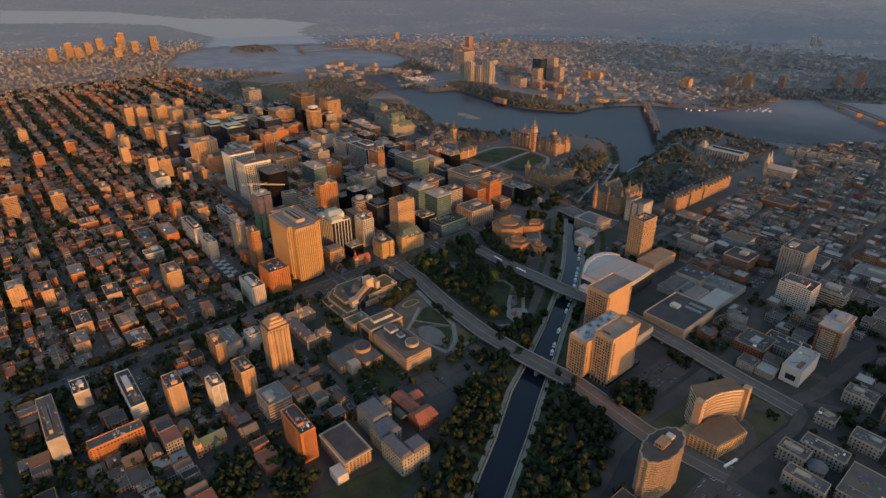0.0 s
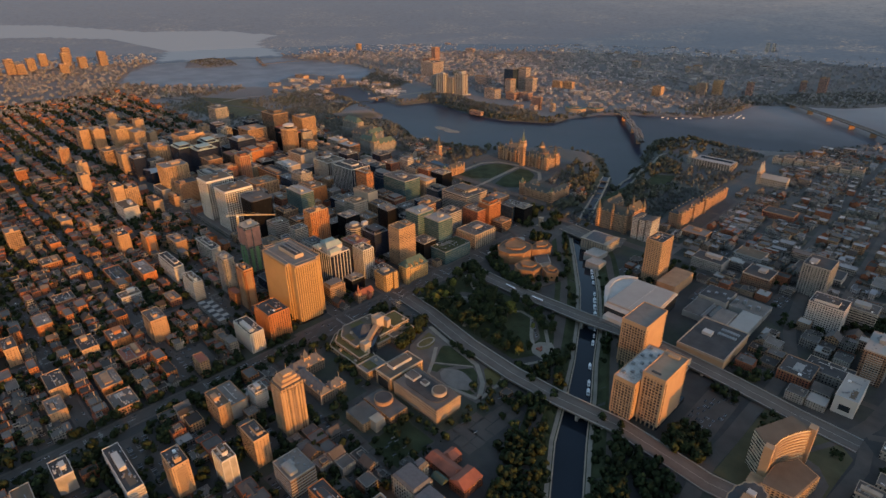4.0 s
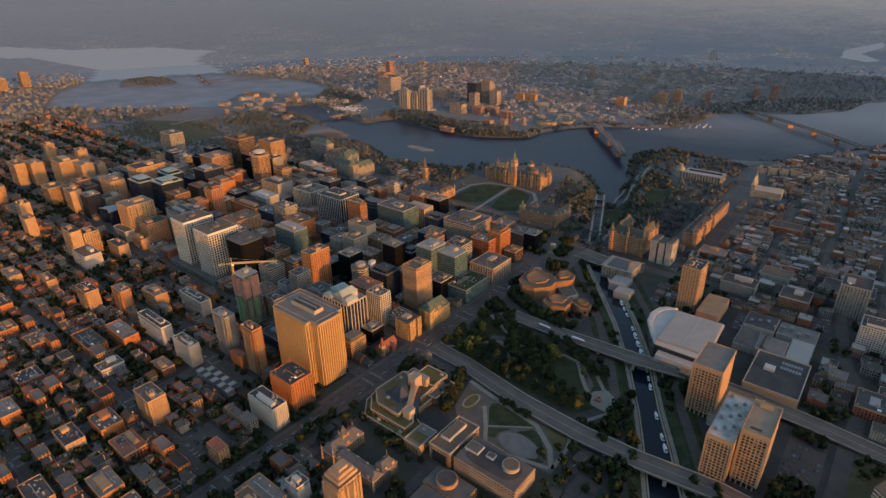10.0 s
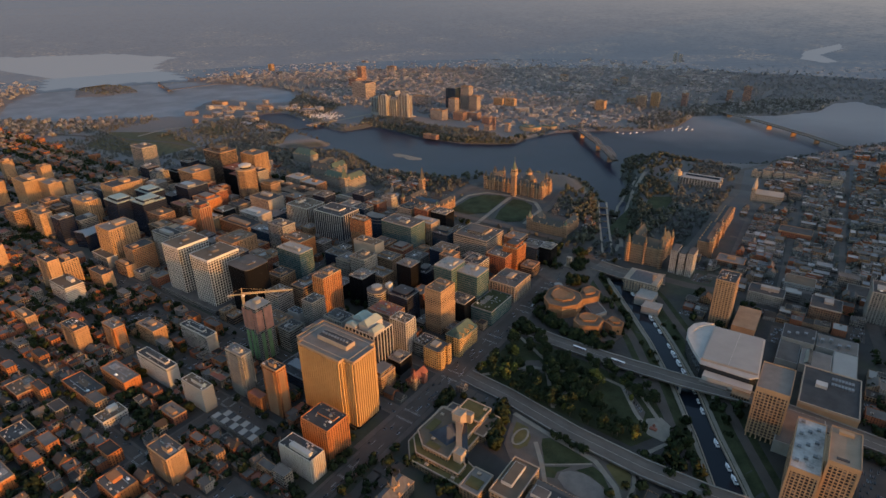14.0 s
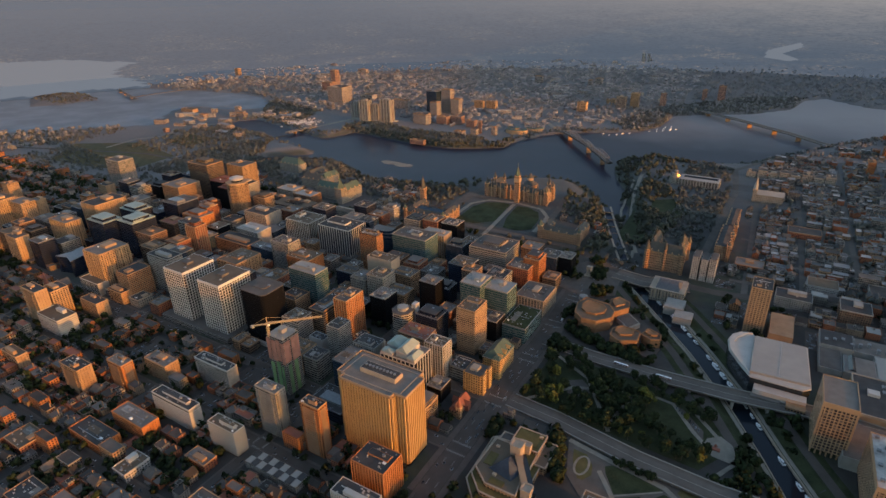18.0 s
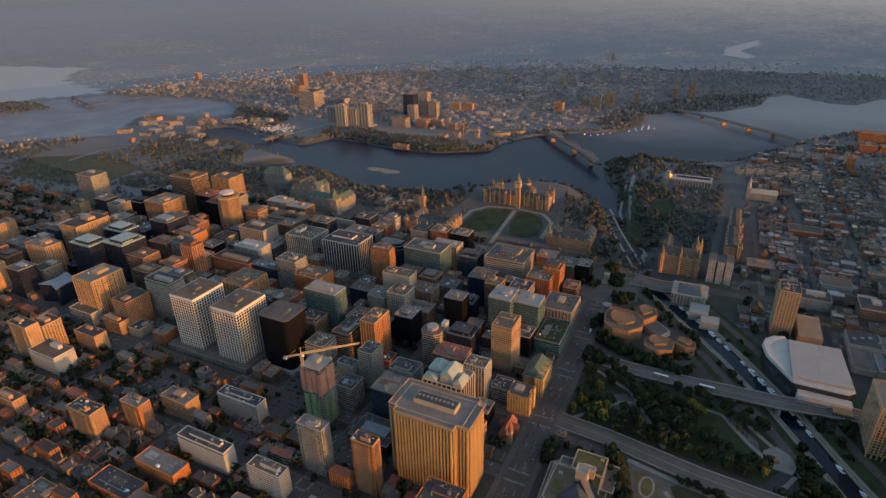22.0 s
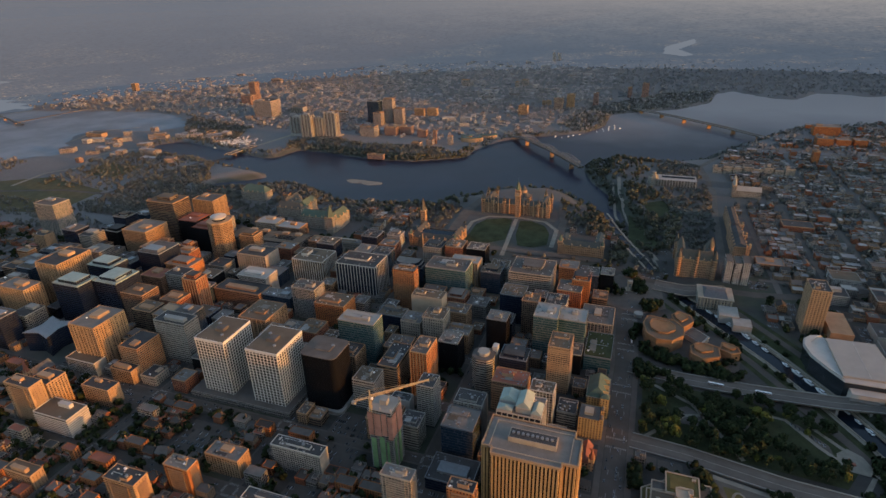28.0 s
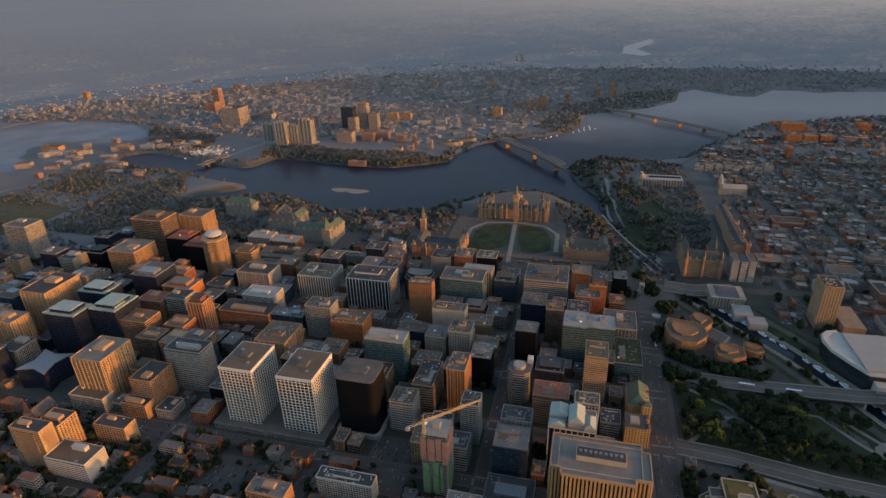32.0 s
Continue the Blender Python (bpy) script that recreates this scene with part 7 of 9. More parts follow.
patch("flower_bed", [(161, 39), (149, 61), (145, 77), (160, 76), (170, 64), (173, 50), (167, 39)], .48, ROOF_GARDEN, "oval dry flower garden", "garden")
ribbon("path", [(160 + 7 * math.cos(radians(a)), 58 + 14 * math.sin(radians(a))) for a in range(0, 361, 20)], 2.5, .66, PATH_M, "oval garden walk", "path")
patch("lawn", [(252, -60), (300, -60), (300, -112), (252, -112)], .35, LAWN, "lawn south of the city hall", "lawn")
patch("lawn", [(375, -220), (440, -215), (425, -130), (385, -150)], .35, LAWN, "green school field by the canal", "lawn")
patch("lawn", [(82, -128), (180, -128), (240, -160), (195, -210), (190, -130)], .33, LAWN, "small park lawn", "lawn")
claim(375, 440, -220, -130)
patch("lawn", [(20, 690), (100, 690), (120, 830), (86, 900), (40, 960), (10, 900)], .6, LAWN, "park lawn on the river bluff", "lawn")
patch("dry_field", [(-1750, 480), (-1400, 520), (-1420, 700), (-1700, 760), (-1900, 640)], .5, DRY_GRASS, "dry open field near the river", "field")
patch("dry_field", [(-1640, 820), (-1480, 800), (-1500, 930), (-1660, 930)], .8, DRY_GRASS, "dry open field near the river", "field")
ribbon("road", [(-1310, 1100), (-1349, 1000), (-1353, 865), (-1376, 767), (-1390, 679), (-1286, 560), (-1000, 515), (-880, 515)], 16, .7, ASPHALT, "parkway leading to the river bridge", "road")
ribbon("road", [(-1390, 679), (-1538, 674), (-1900, 560), (-2600, 300)], 14, .8, ASPHALT, "parkway across the open flats", "road")
ribbon("path", [(-41, 1100), (-30, 1000), (-20, 900), (10, 780), (60, 690), (75, 610)], 6, 1.5, PATH_M, "road climbing beside the locks", "path")

# ---- bridges ----
def bridge(name, pts, zs, width, label, piers, deck=BRIDGE_DECK, rail=CONCRETE, depth=1.8, foot=None):
    b = thing(name, label, "bridge", 0, 0)
    d = ribbon("deck", pts, width, 0, deck, "", "", kind="", zs=zs, thick=depth)
    kerbs = []
    for s in (-1, 1):
        k = ribbon("railing", offset(pts, s * (width / 2 - .4)), .8, 1.1, rail, "", "", kind="", zs=zs, thick=1.1)
        kerbs.append(k)
        kerbs.append(ribbon("sidewalk", offset(pts, s * (width / 2 - 3.4)), 3.6, .12, PAVING, "", "", kind="", zs=zs, thick=.1))
    kerbs.append(ribbon("lane_line", pts, .6, .06, PAINT, "", "", kind="", zs=zs))
    for o in (d, *kerbs):
        o.parent = b
        for key in ("label", "category", "kind"):
            if key in o.keys():
                del o[key]
    seg = [(pts[i], pts[i + 1], zs[i], zs[i + 1]) for i in range(len(pts) - 1)]
    for s in piers:
        i = min(int(s), len(seg) - 1)
        (ax, ay), (bx, by), az, bz = seg[i]
        u = s - i
        x, y, z = ax + (bx - ax) * u, ay + (by - ay) * u, az + (bz - az) * u
        turn = math.atan2(by - ay, bx - ax)
        me = mesh_of("pier", box(bmesh.new(), -1.6, 1.6, -width * .42, width * .42, (foot if foot is not None else min(-3, land(x, y) - 1)), z - depth * .9), rail if foot is None else BROWN_STONE)
        piece("pier", me, b, x, y, 0, turn)
    return b


bridge("road_bridge", [(50, 118), (110, 112), (208, 92), (290, 84), (355, 86), (430, 96), (488, 94), (530, 91), (616, 103)], [.55, 1.5, 4, 5.5, 5.5, 4.5, 2, .8, .7], 26,
       "wide concrete road bridge over the canal", [2.5, 3, 3.5, 3.9, 4.4, 4.8])
bridge("road_bridge", [(40, 262), (110, 254), (190, 250), (285, 253), (360, 264), (422, 262), (489, 259), (563, 253), (622, 250)], [.55, 2, 5, 7, 7, 7, 5, 2, .7], 26,
       "wide concrete viaduct over canal and park", [1.5, 2, 2.5, 3, 3.5, 4, 4.5, 5, 5.5, 6])
bridge("plaza_bridge", [(70, 520), (120, 512), (190, 528)], [.8, 1.2, .8], 40, "broad stone plaza bridge over the canal", [.6, 1.2], rail=LIMESTONE)
bridge("river_bridge", [(-140, 1215), (-250, 1370), (-385, 1535), (-420, 1580)], [-2, 0, -4, -14], 17, "old steel river bridge with trusses", [.3, 1.0, 1.8], rail=STEEL, depth=5, foot=-30)
tr = thing("bridge_truss", "grey steel truss over the old river bridge", "truss", 0, 0)
p0, p1 = Vector((-150, 1230, 0)), Vector((-375, 1522, -4))
n = Vector((-(p1 - p0).y, (p1 - p0).x, 0)).normalized()
for s in (-6.5, 6.5):
    bm = bmesh.new()
    for k in range(24):
        a, c = p0.lerp(p1, k / 24) + n * s, p0.lerp(p1, (k + 1) / 24) + n * s
        ha, hc = (6 + 9 * abs(math.sin(math.pi * 3 * j / 24)) for j in (k, k + 1))
        beam(bm, a + Vector((0, 0, ha)), c + Vector((0, 0, hc)), .5)
        beam(bm, a, a + Vector((0, 0, ha)), .35)
        beam(bm, a, c + Vector((0, 0, hc)), .3)
    part("truss_side", bm, STEEL, tr)
for k in range(9):
    a = p0.lerp(p1, k / 8)
    bm = beam(bmesh.new(), a + n * 6.5 + Vector((0, 0, 8)), a - n * 6.5 + Vector((0, 0, 8)), .4)
    part("cross_beam", bm, STEEL, tr)
bridge("highway_bridge", [(420, 1725), (300, 1850), (130, 2010), (-30, 2165)], [-8, -6, -6, -12], 24, "long highway bridge on broad river piers", [.2, .8, 1.3, 1.8, 2.3, 2.8], rail=CONCRETE, foot=-30, depth=3)
bridge("island_bridge", [(-1310, 1100), (-1300, 1165), (-1290, 1230)], [-14, -13, -14], 22, "low road bridge between river islands", [.5, 1, 1.5], foot=-30)
bridge("rail_bridge", [(-2550, 1300), (-2880, 1420), (-3200, 1600)], [-14, -13, -14], 12, "low rail bridge to the far bank", [.3, .7, 1, 1.4, 1.7], foot=-30)

# ---- house rows, infill blocks and trees ----
class Heap:
    """Gathers many small solids into one mesh."""
    def __init__(self):
        self.v, self.f, self.m = [], [], []

    def add(self, verts, faces, mats):
        k = len(self.v)
        self.v += verts
        self.f += [tuple(i + k for i in f) for f in faces]
        self.m += mats

    def house(self, x, y, z, w, d, h, roof, wall, flat, turn=0.0):
        a, b = w / 2, d / 2
        ring = [(-a, -b), (a, -b), (a, b), (-a, b)]
        c, s = math.cos(turn), math.sin(turn)
        put_ = lambda px, py, pz: (x + px * c - py * s, y + px * s + py * c, z + pz)
        v = [put_(px, py, -2) for px, py in ring] + [put_(px, py, h) for px, py in ring]
        f = [(i, (i + 1) % 4, 4 + (i + 1) % 4, 4 + i) for i in range(4)]
        m = [wall] * 4
        if flat:
            e = .5
            v += [put_(px * (1 - e / a), py * (1 - e / b), h) for px, py in ring] + [put_(px * (1 - e / a), py * (1 - e / b), h - .7) for px, py in ring]
            f += [(4 + i, 4 + (i + 1) % 4, 8 + (i + 1) % 4, 8 + i) for i in range(4)] + [(8 + i, 8 + (i + 1) % 4, 12 + (i + 1) % 4, 12 + i) for i in range(4)] + [(12, 13, 14, 15)]
            m += [wall] * 8 + [roof]
        elif w > d:
            v += [put_(-a * 1.04, 0, h + d * .38), put_(a * 1.04, 0, h + d * .38)]
            f += [(4, 5, 9, 8), (6, 7, 8, 9), (5, 6, 9), (7, 4, 8)]
            m += [roof, roof, wall, wall]
        else:
            v += [put_(0, -b * 1.04, h + w * .38), put_(0, b * 1.04, h + w * .38)]
            f += [(5, 6, 9, 8), (7, 4, 8, 9), (4, 5, 8), (6, 7, 9)]
            m += [roof, roof, wall, wall]
        self.add(v, f, m)

    def build(self, name, mats, label, category):
        me = bpy.data.meshes.new(name)
        me.from_pydata(self.v, [], self.f)
        for m in mats:
            me.materials.append(m)
        me.polygons.foreach_set("material_index", self.m)
        me.update()
        return tagged(new(name, me), label, category, kind="stuff")


HOUSE_MATS = [HOUSE_RED, HOUSE_TAN, HOUSE_GREY, HOUSE_ROOF, FLAT_ROOF, BRICK_ORANGE, TAN_FACE, GREY_FACE, RED_ROOF, WHITE_ROOF, PALE_FLAT, FAR_WALL, FAR_ROOF, FAR_TAN]
rng = random.Random(11)


def near_house(x, y, w, d, h, wall, flat):
    b = thing("house", {0: "old red brick house", 1: "tan sided house", 2: "grey stucco house"}[wall] + (" with flat roof in a row" if flat else " with pitched shingle roof"), "house", x, y, 0, 0, "houses in the side streets")
    part("body", box(bmesh.new(), -w / 2, w / 2, -d / 2, d / 2, -2, h, top=False), HOUSE_MATS[wall], b)
    if flat:
        part("roof", box(bmesh.new(), -w / 2 + .3, w / 2 - .3, -d / 2 + .3, d / 2 - .3, h - .9, h - .4), FLAT_ROOF, b)
    else:
        part("roof", gable(bmesh.new(), -w / 2 - .4, w / 2 + .4, -d / 2 - .4, d / 2 + .4, h, h + min(w, d) * .4, "x" if w > d else "y", .8), HOUSE_ROOF, b)
    part("chimney", box(bmesh.new(), w * .3 - .5, w * .3 + .5, d * .2 - .5, d * .2 + .5, h - 1, h + min(w, d) * .4 + .6), BROWN_STONE, b)
    if not flat:
        part("porch", box(bmesh.new(), -w * .35, w * .35, -d / 2 - 2, -d / 2, -.5, 2.8), HOUSE_MATS[2], b)


near_count = 0
TREE_SPOTS = []


def rows(heap, x0, x1, y0, y1, size=(9, 15), high=(6, 10), flats=.5, fill=.85, big=.12, near=False, turn=0.0, trees=.5, mid=.4, walls=(0, 0, 0, 1, 2), bigs=(5, 5, 6, 7), roofs=(4, 4, 4, 8)):
    """Two rows of houses back to back in one block, with yards and trees between."""
    global near_count
    depth = min(20, max(13, (y1 - y0) * .3))
    base_z = 0 if near else land((x0 + x1) / 2, (y0 + y1) / 2)
    for base, s in ((y0 + depth / 2 + 1, 1), (y1 - depth / 2 - 1, -1)):
        x = x0 + 3
        while x < x1 - 8:
            w = rng.uniform(*size)
            d = rng.uniform(.7, 1.0) * depth
            h = rng.uniform(*high)
            wall = rng.choice(walls)
            flat = rng.random() < flats
            if rng.random() < big:
                w, h, flat, wall = w * 1.7, h * rng.uniform(1.2, 2.0), True, rng.choice(bigs)
            cx, cy = x + w / 2, base + rng.uniform(-2, 2)
            if rng.random() < fill and not taken(cx, cy, max(w, d) * .55):
                if near and wall < 3 and near_count < 200:
                    near_house(cx, cy, w, d, h, wall, flat)
                    near_count += 1
                else:
                    heap.house(cx, cy, base_z, w, d, h, rng.choice(roofs) if flat else 3, wall, flat, turn)
            elif rng.random() < trees and not taken(cx, cy, 3):
                TREE_SPOTS.append((cx, cy))
            x += w + rng.choice((.6, 1.2, 3, 5))
    x = x0 + 6
    while x < x1 - 5:
        cy = (y0 + y1) / 2 + rng.uniform(-8, 8)
        if rng.random() < trees and not taken(x, cy, 5):
            TREE_SPOTS.append((x, cy))
        elif rng.random() < mid and not taken(x, cy, 8):
            heap.house(x, cy, base_z, rng.uniform(6, 10), rng.uniform(6, 10), rng.uniform(3, 5), 4, rng.choice((0, 1, 2)), True, turn)
        if rng.random() < trees and not taken(x + 4, cy + 12, 4):
            TREE_SPOTS.append((x + 4, cy + rng.choice((-14, 14))))
        x += rng.uniform(5, 12)
    for sy in (y0 - 3, y1 + 3):
        x = x0
        while x < x1:
            if rng.random() < trees * .5 and not taken(x, sy, 2):
                TREE_SPOTS.append((x, sy))
            x += rng.uniform(9, 20)


for x0, x1, y0, y1, h, face, lab in ((-158, -120, -288, -264, 17, ORANGE_END, "sunlit orange brick"), (-154, -117, -256, -226, 15, BRICK_RED, "rust red brick"), (-112, -82, -256, -228, 13, BRICK_RED, "rust red brick"), (-65, -28, -290, -267, 14, BRICK_ORANGE, "sunlit orange brick"),
                                     (-106, -64, -346, -328, 15, BRICK_ORANGE, "sunlit orange brick"), (-53, -20, -346, -328, 15, TAN_FACE, "cream brick"), (-74, -47, -194, -170, 12, BRICK_RED, "dark red brick"), (-16, 20, -290, -264, 11, BRICK_BROWN, "dark brown brick"),
                                     (-343, -306, -194, -168, 16, BRICK_ORANGE, "sunlit orange brick"), (-258, -228, -194, -166, 13, BRICK_BROWN, "brown brick"), (-215, -184, -152, -130, 12, BRICK_RED, "rust red brick"), (72, 116, -206, -178, 20, GREY_FACE, "grey panelled"),
                                     (98, 125, -168, -148, 28, WHITE_FACE, "white panelled"), (-484, -452, -262, -232, 14, BRICK_ORANGE, "sunlit orange brick"), (-416, -380, -238, -210, 12, BRICK_RED, "rust red brick"), (-326, -296, -278, -250, 12, BRICK_RED, "rust red brick"), (-272, -234, -314, -294, 16, BRICK_ORANGE, "sunlit orange brick")):
    if not taken((x0 + x1) / 2, (y0 + y1) / 2, 6):
        building(x0, x1, y0, y1, h, face, BROWN_STONE, lab + " apartment block with flat roof and vents", "apartment_building", floor=3.1, pent=.6)
near_heap = Heap()
xs_ = (-900, -738, -552, -356, -165, 16)
ys_ = X_STREETS[:5]
for x0, x1 in list(zip(xs_, xs_[1:]))[::-1]:
    for y0, y1 in list(zip(ys_, ys_[1:])):
        ym = (y0 + y1) / 2 + rng.uniform(-6, 6)
        for ya, yb in ((y0 + 9, ym - 2), (ym + 2, y1 - 9)):
            rows(near_heap, x0 + 9, x1 - 9, ya, yb, near=True, size=(10, 17), high=(7, 13), flats=.65, fill=.93, big=.28, trees=.75)
for y0, y1 in ((-430, -320), (-320, -215), (-215, -130)):
    rows(near_heap, 55, 330, y0 + 8, y1 - 8, near=True, size=(10, 17), high=(7, 13), flats=.65, fill=.8, big=.22, trees=.8)
for x0, x1 in ((-552, -356), (-356, -165), (-165, 16), (55, 330)):
    rows(near_heap, x0 + 9, x1 - 9, -525, -440, near=True, size=(10, 17), high=(7, 13), flats=.65, fill=.93, big=.28, trees=.75)
near_heap.build("house_rows", HOUSE_MATS, "rows of brick houses and small apartment blocks", "houses")

def free(x0, x1, y0, y1):
    return not any(a < x1 and b > x0 and c < y1 and d > y0 for a, b, c, d in FOOTPRINTS)


INFILL = ((BRICK_BROWN, BROWN_STONE, "brown brick"), (BRICK_RED, BROWN_STONE, "red brick"), (GREY_FACE, CONCRETE, "grey precast"), (NAVY_GLASS, STEEL, "dark blue glass"), (RIBBON_BROWN, BROWN_STONE, "brown ribbon-windowed"),
          (TAN_FACE, BEIGE_CONC, "tan"), (STONE_GREY, LIMESTONE, "grey stone"), (RIBBON, CONCRETE, "pale ribbon-windowed"), (CURTAIN, STEEL, "blue glass"), (BLACK_GLASS, CONCRETE, "black glass"))
for wide, tall, heights in ((38, 36, (24, 32, 40, 48, 54)), (25, 30, (14, 20, 26, 34)), (16, 22, (8, 10, 13, 16))):
    for x0, x1 in zip((-1100, -905, -738, -552, -356, -165), (-905, -738, -552, -356, -165, 16)):
        for y0, y1 in zip(X_STREETS[4:], X_STREETS[5:]):
            for cx in np.arange(x0 + 12 + wide / 2, x1 - 10 - wide / 2, 6):
                for cy in (y0 + 10 + tall / 2, y1 - 10 - tall / 2):
                    w, d = wide * rng.uniform(.82, 1), tall * rng.uniform(.8, 1)
                    if free(cx - w / 2 - 2, cx + w / 2 + 2, cy - d / 2 - 2, cy + d / 2 + 2):
                        face, trim, lab = rng.choice(INFILL[:6] if wide < 20 else INFILL)
                        h = rng.choice(heights)
                        building(cx - w / 2, cx + w / 2, cy - d / 2, cy + d / 2, h, face, trim, lab + " block with flat roof among the towers", "midrise_building", seed=int(cx + cy * 3), pent=.8 if h > 30 else .5,
                                 setback=(rng.uniform(.5, .8), 4) if rng.random() < .25 and h > 20 else None)
# far western streets
west = Heap()
for x0 in range(-2300, -900, 120):
    for y0 in range(-520, 420, 95):
        if edge_distance(np.array([x0 + 60.]), np.array([y0 + 45.]), UPPER)[0] > 60:
            rows(west, x0 + 8, x0 + 112, y0 + 6, y0 + 89, size=(10, 18), high=(7, 12), flats=.55, big=.26, trees=.8)
west.build("house_rows", HOUSE_MATS, "rows of houses in the western streets", "houses")
for x, y, h in ((-601, -351, 52), (-592, -274, 42), (-944, -262, 40), (-687, -181, 32), (-852, -88, 45), (-461, -60, 30), (-203, -385, 40), (-385, -361, 28), (-980, -60, 40), (-1040, -180, 34), (-1150, -60, 42), (-1180, 180, 38),
                (-1420, 60, 40), (-1350, 200, 46), (-1480, 160, 50), (-1100, 250, 40), (-1160, 330, 34), (-760, -330, 30), (-1010, -330, 26), (-1300, -260, 30), (-860, 330, 50), (-1010, 420, 26), (-1080, 450, 30)):
    if not taken(x, y, 14):
        w, d = rng.uniform(22, 34), rng.uniform(18, 26)
        building(x - w / 2, x + w / 2, y - d / 2, y + d / 2, h, rng.choice((CREAM_FACE, TAN_FACE, BRICK_ORANGE)), BEIGE_CONC, "sunlit apartment block among low houses", "apartment_building", relief=rng.choice(("bands", "")), floor=3.2)
for x, y, h in ((-4300, 199, 70), (-3161, 85, 60), (-3263, 183, 75), (-4200, 492, 60), (-3513, 389, 65), (-3418, 485, 70), (-3254, 530, 55), (-3265, 641, 75), (-3224, 223, 50), (-3365, 300, 60), (-3600, 535, 80), (-3100, 400, 45)):
    building(x - 22, x + 22, y - 20, y + 20, h, TAN_FACE, BEIGE_CONC, "distant tan apartment tower in the sun", "apartment_tower", z=-6)
# lower town and the eastern blocks
lower = Heap()
for x0, x1 in zip(LOWER_X, LOWER_X[1:]):
    for y0, y1 in zip(LOWER_Y, LOWER_Y[1:]):
        if edge_distance(np.array([(x0 + x1) / 2.]), np.array([(y0 + y1) / 2.]), RIVER)[0] > 90:
            # pale walls and roofs here carry the missing haze
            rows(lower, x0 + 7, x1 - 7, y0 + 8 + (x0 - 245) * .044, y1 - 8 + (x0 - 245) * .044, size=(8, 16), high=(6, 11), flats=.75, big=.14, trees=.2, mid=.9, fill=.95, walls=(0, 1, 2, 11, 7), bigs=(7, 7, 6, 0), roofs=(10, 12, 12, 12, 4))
lower.build("house_rows", HOUSE_MATS, "dense rows of low buildings in the lower town", "houses")
east = Heap()
for x0, x1, y0, y1 in ((560, 610, -300, -140), (560, 612, -130, 0), (632, 712, -300, -130), (632, 712, -110, 20), (632, 712, 40, 110), (712, 832, 30, 110), (690, 832, 310, 390), (500, 600, 440, 560), (530, 640, 480, 580), (360, 470, 560, 680), (470, 500, 280, 380)):
    rows(east, x0, x1, y0, y1, size=(14, 26), high=(8, 16), flats=.85, fill=.8, big=.2, trees=.9, walls=(2, 7, 7, 1, 0), bigs=(7, 7, 6), roofs=(4, 4, 9))
for x0 in range(640, 1700, 118):
    for y0 in range(-330, 470, 110):
        rows(east, x0 + 7, x0 + 111, y0 + 7, y0 + 103, size=(9, 16), high=(6, 12), flats=.6, big=.15, trees=.8, walls=(0, 1, 2, 7), bigs=(7, 7, 6, 0), roofs=(4, 10, 10, 9))
for x0 in range(1600, 2600, 130):
    for y0 in range(300, 2000, 120):
        rows(east, x0 + 7, x0 + 120, y0 + 7, y0 + 110, flats=.5, trees=.9, walls=(0, 1, 2, 7), roofs=(4, 10, 10, 9))
for x0 in range(420, 1600, 125):
    for y0 in range(1560, 2050, 110):
        if edge_distance(np.array([x0 + 60.]), np.array([y0 + 50.]), RIVER)[0] > 110:
            rows(east, x0 + 7, x0 + 118, y0 + 7, y0 + 103, flats=.5, trees=.9, walls=(0, 1, 2, 7), roofs=(4, 10, 10, 9))
east.build("house_rows", HOUSE_MATS, "rows of houses in the eastern streets", "houses")
for x, y, w, d, h in ((560, 520, 40, 30, 28), (640, 520, 46, 34, 16), (420, 540, 40, 40, 22), (700, 640, 30, 24, 34), (380, 620, 44, 36, 14), (340, 545, 50, 34, 18), (700, 380, 40, 26, 24), (760, 300, 36, 24, 30), (680, 480, 60, 30, 14), (820, 560, 34, 26, 30), (900, 420, 30, 24, 36), (480, 640, 70, 40, 10), (580, 660, 60, 40, 9), (640, -60, 30, 40, 18), (700, -40, 40, 24, 22), (580, -80, 34, 40, 16)):
    if not taken(x, y, 12):
        building(x - w / 2, x + w / 2, y - d / 2, y + d / 2, h, rng.choice((GREY_FACE, RIBBON, BRICK_BROWN, WHITE_FACE)), CONCRETE, "flat-roofed block east of the canal", "commercial_building")

# ---- the far bank town ----
hull_town = Heap()
for x0 in range(-3000, 200, 110):
    for y0 in range(1480, 3900, 95):
        cx, cy = x0 + 50.0, y0 + 45.0
        px_, py_ = np.array([cx]), np.array([cy])
        if min(edge_distance(px_, py_, RIVER)[0], edge_distance(px_, py_, UPPER)[0], edge_distance(px_, py_, LAKE)[0]) > 110 and noise.noise(Vector((cx * .0016, cy * .0016, 3))) > -.22 and cx < -100 - (cy - 2300) * .1:
            zz = land(cx, cy)
            for k in range(6):
                hx, hy = cx + rng.uniform(-48, 48), cy + rng.uniform(-40, 40)
                flat = rng.random() < .4
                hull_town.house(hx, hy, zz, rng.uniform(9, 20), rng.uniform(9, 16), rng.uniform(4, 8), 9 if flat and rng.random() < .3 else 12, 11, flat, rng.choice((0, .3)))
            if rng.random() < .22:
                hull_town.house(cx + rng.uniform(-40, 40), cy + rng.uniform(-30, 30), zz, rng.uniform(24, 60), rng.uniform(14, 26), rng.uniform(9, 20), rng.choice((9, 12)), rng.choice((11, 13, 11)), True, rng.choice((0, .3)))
hull_town.build("house_rows", HOUSE_MATS, "scattered low houses of the town across the river", "houses")
FB = -19
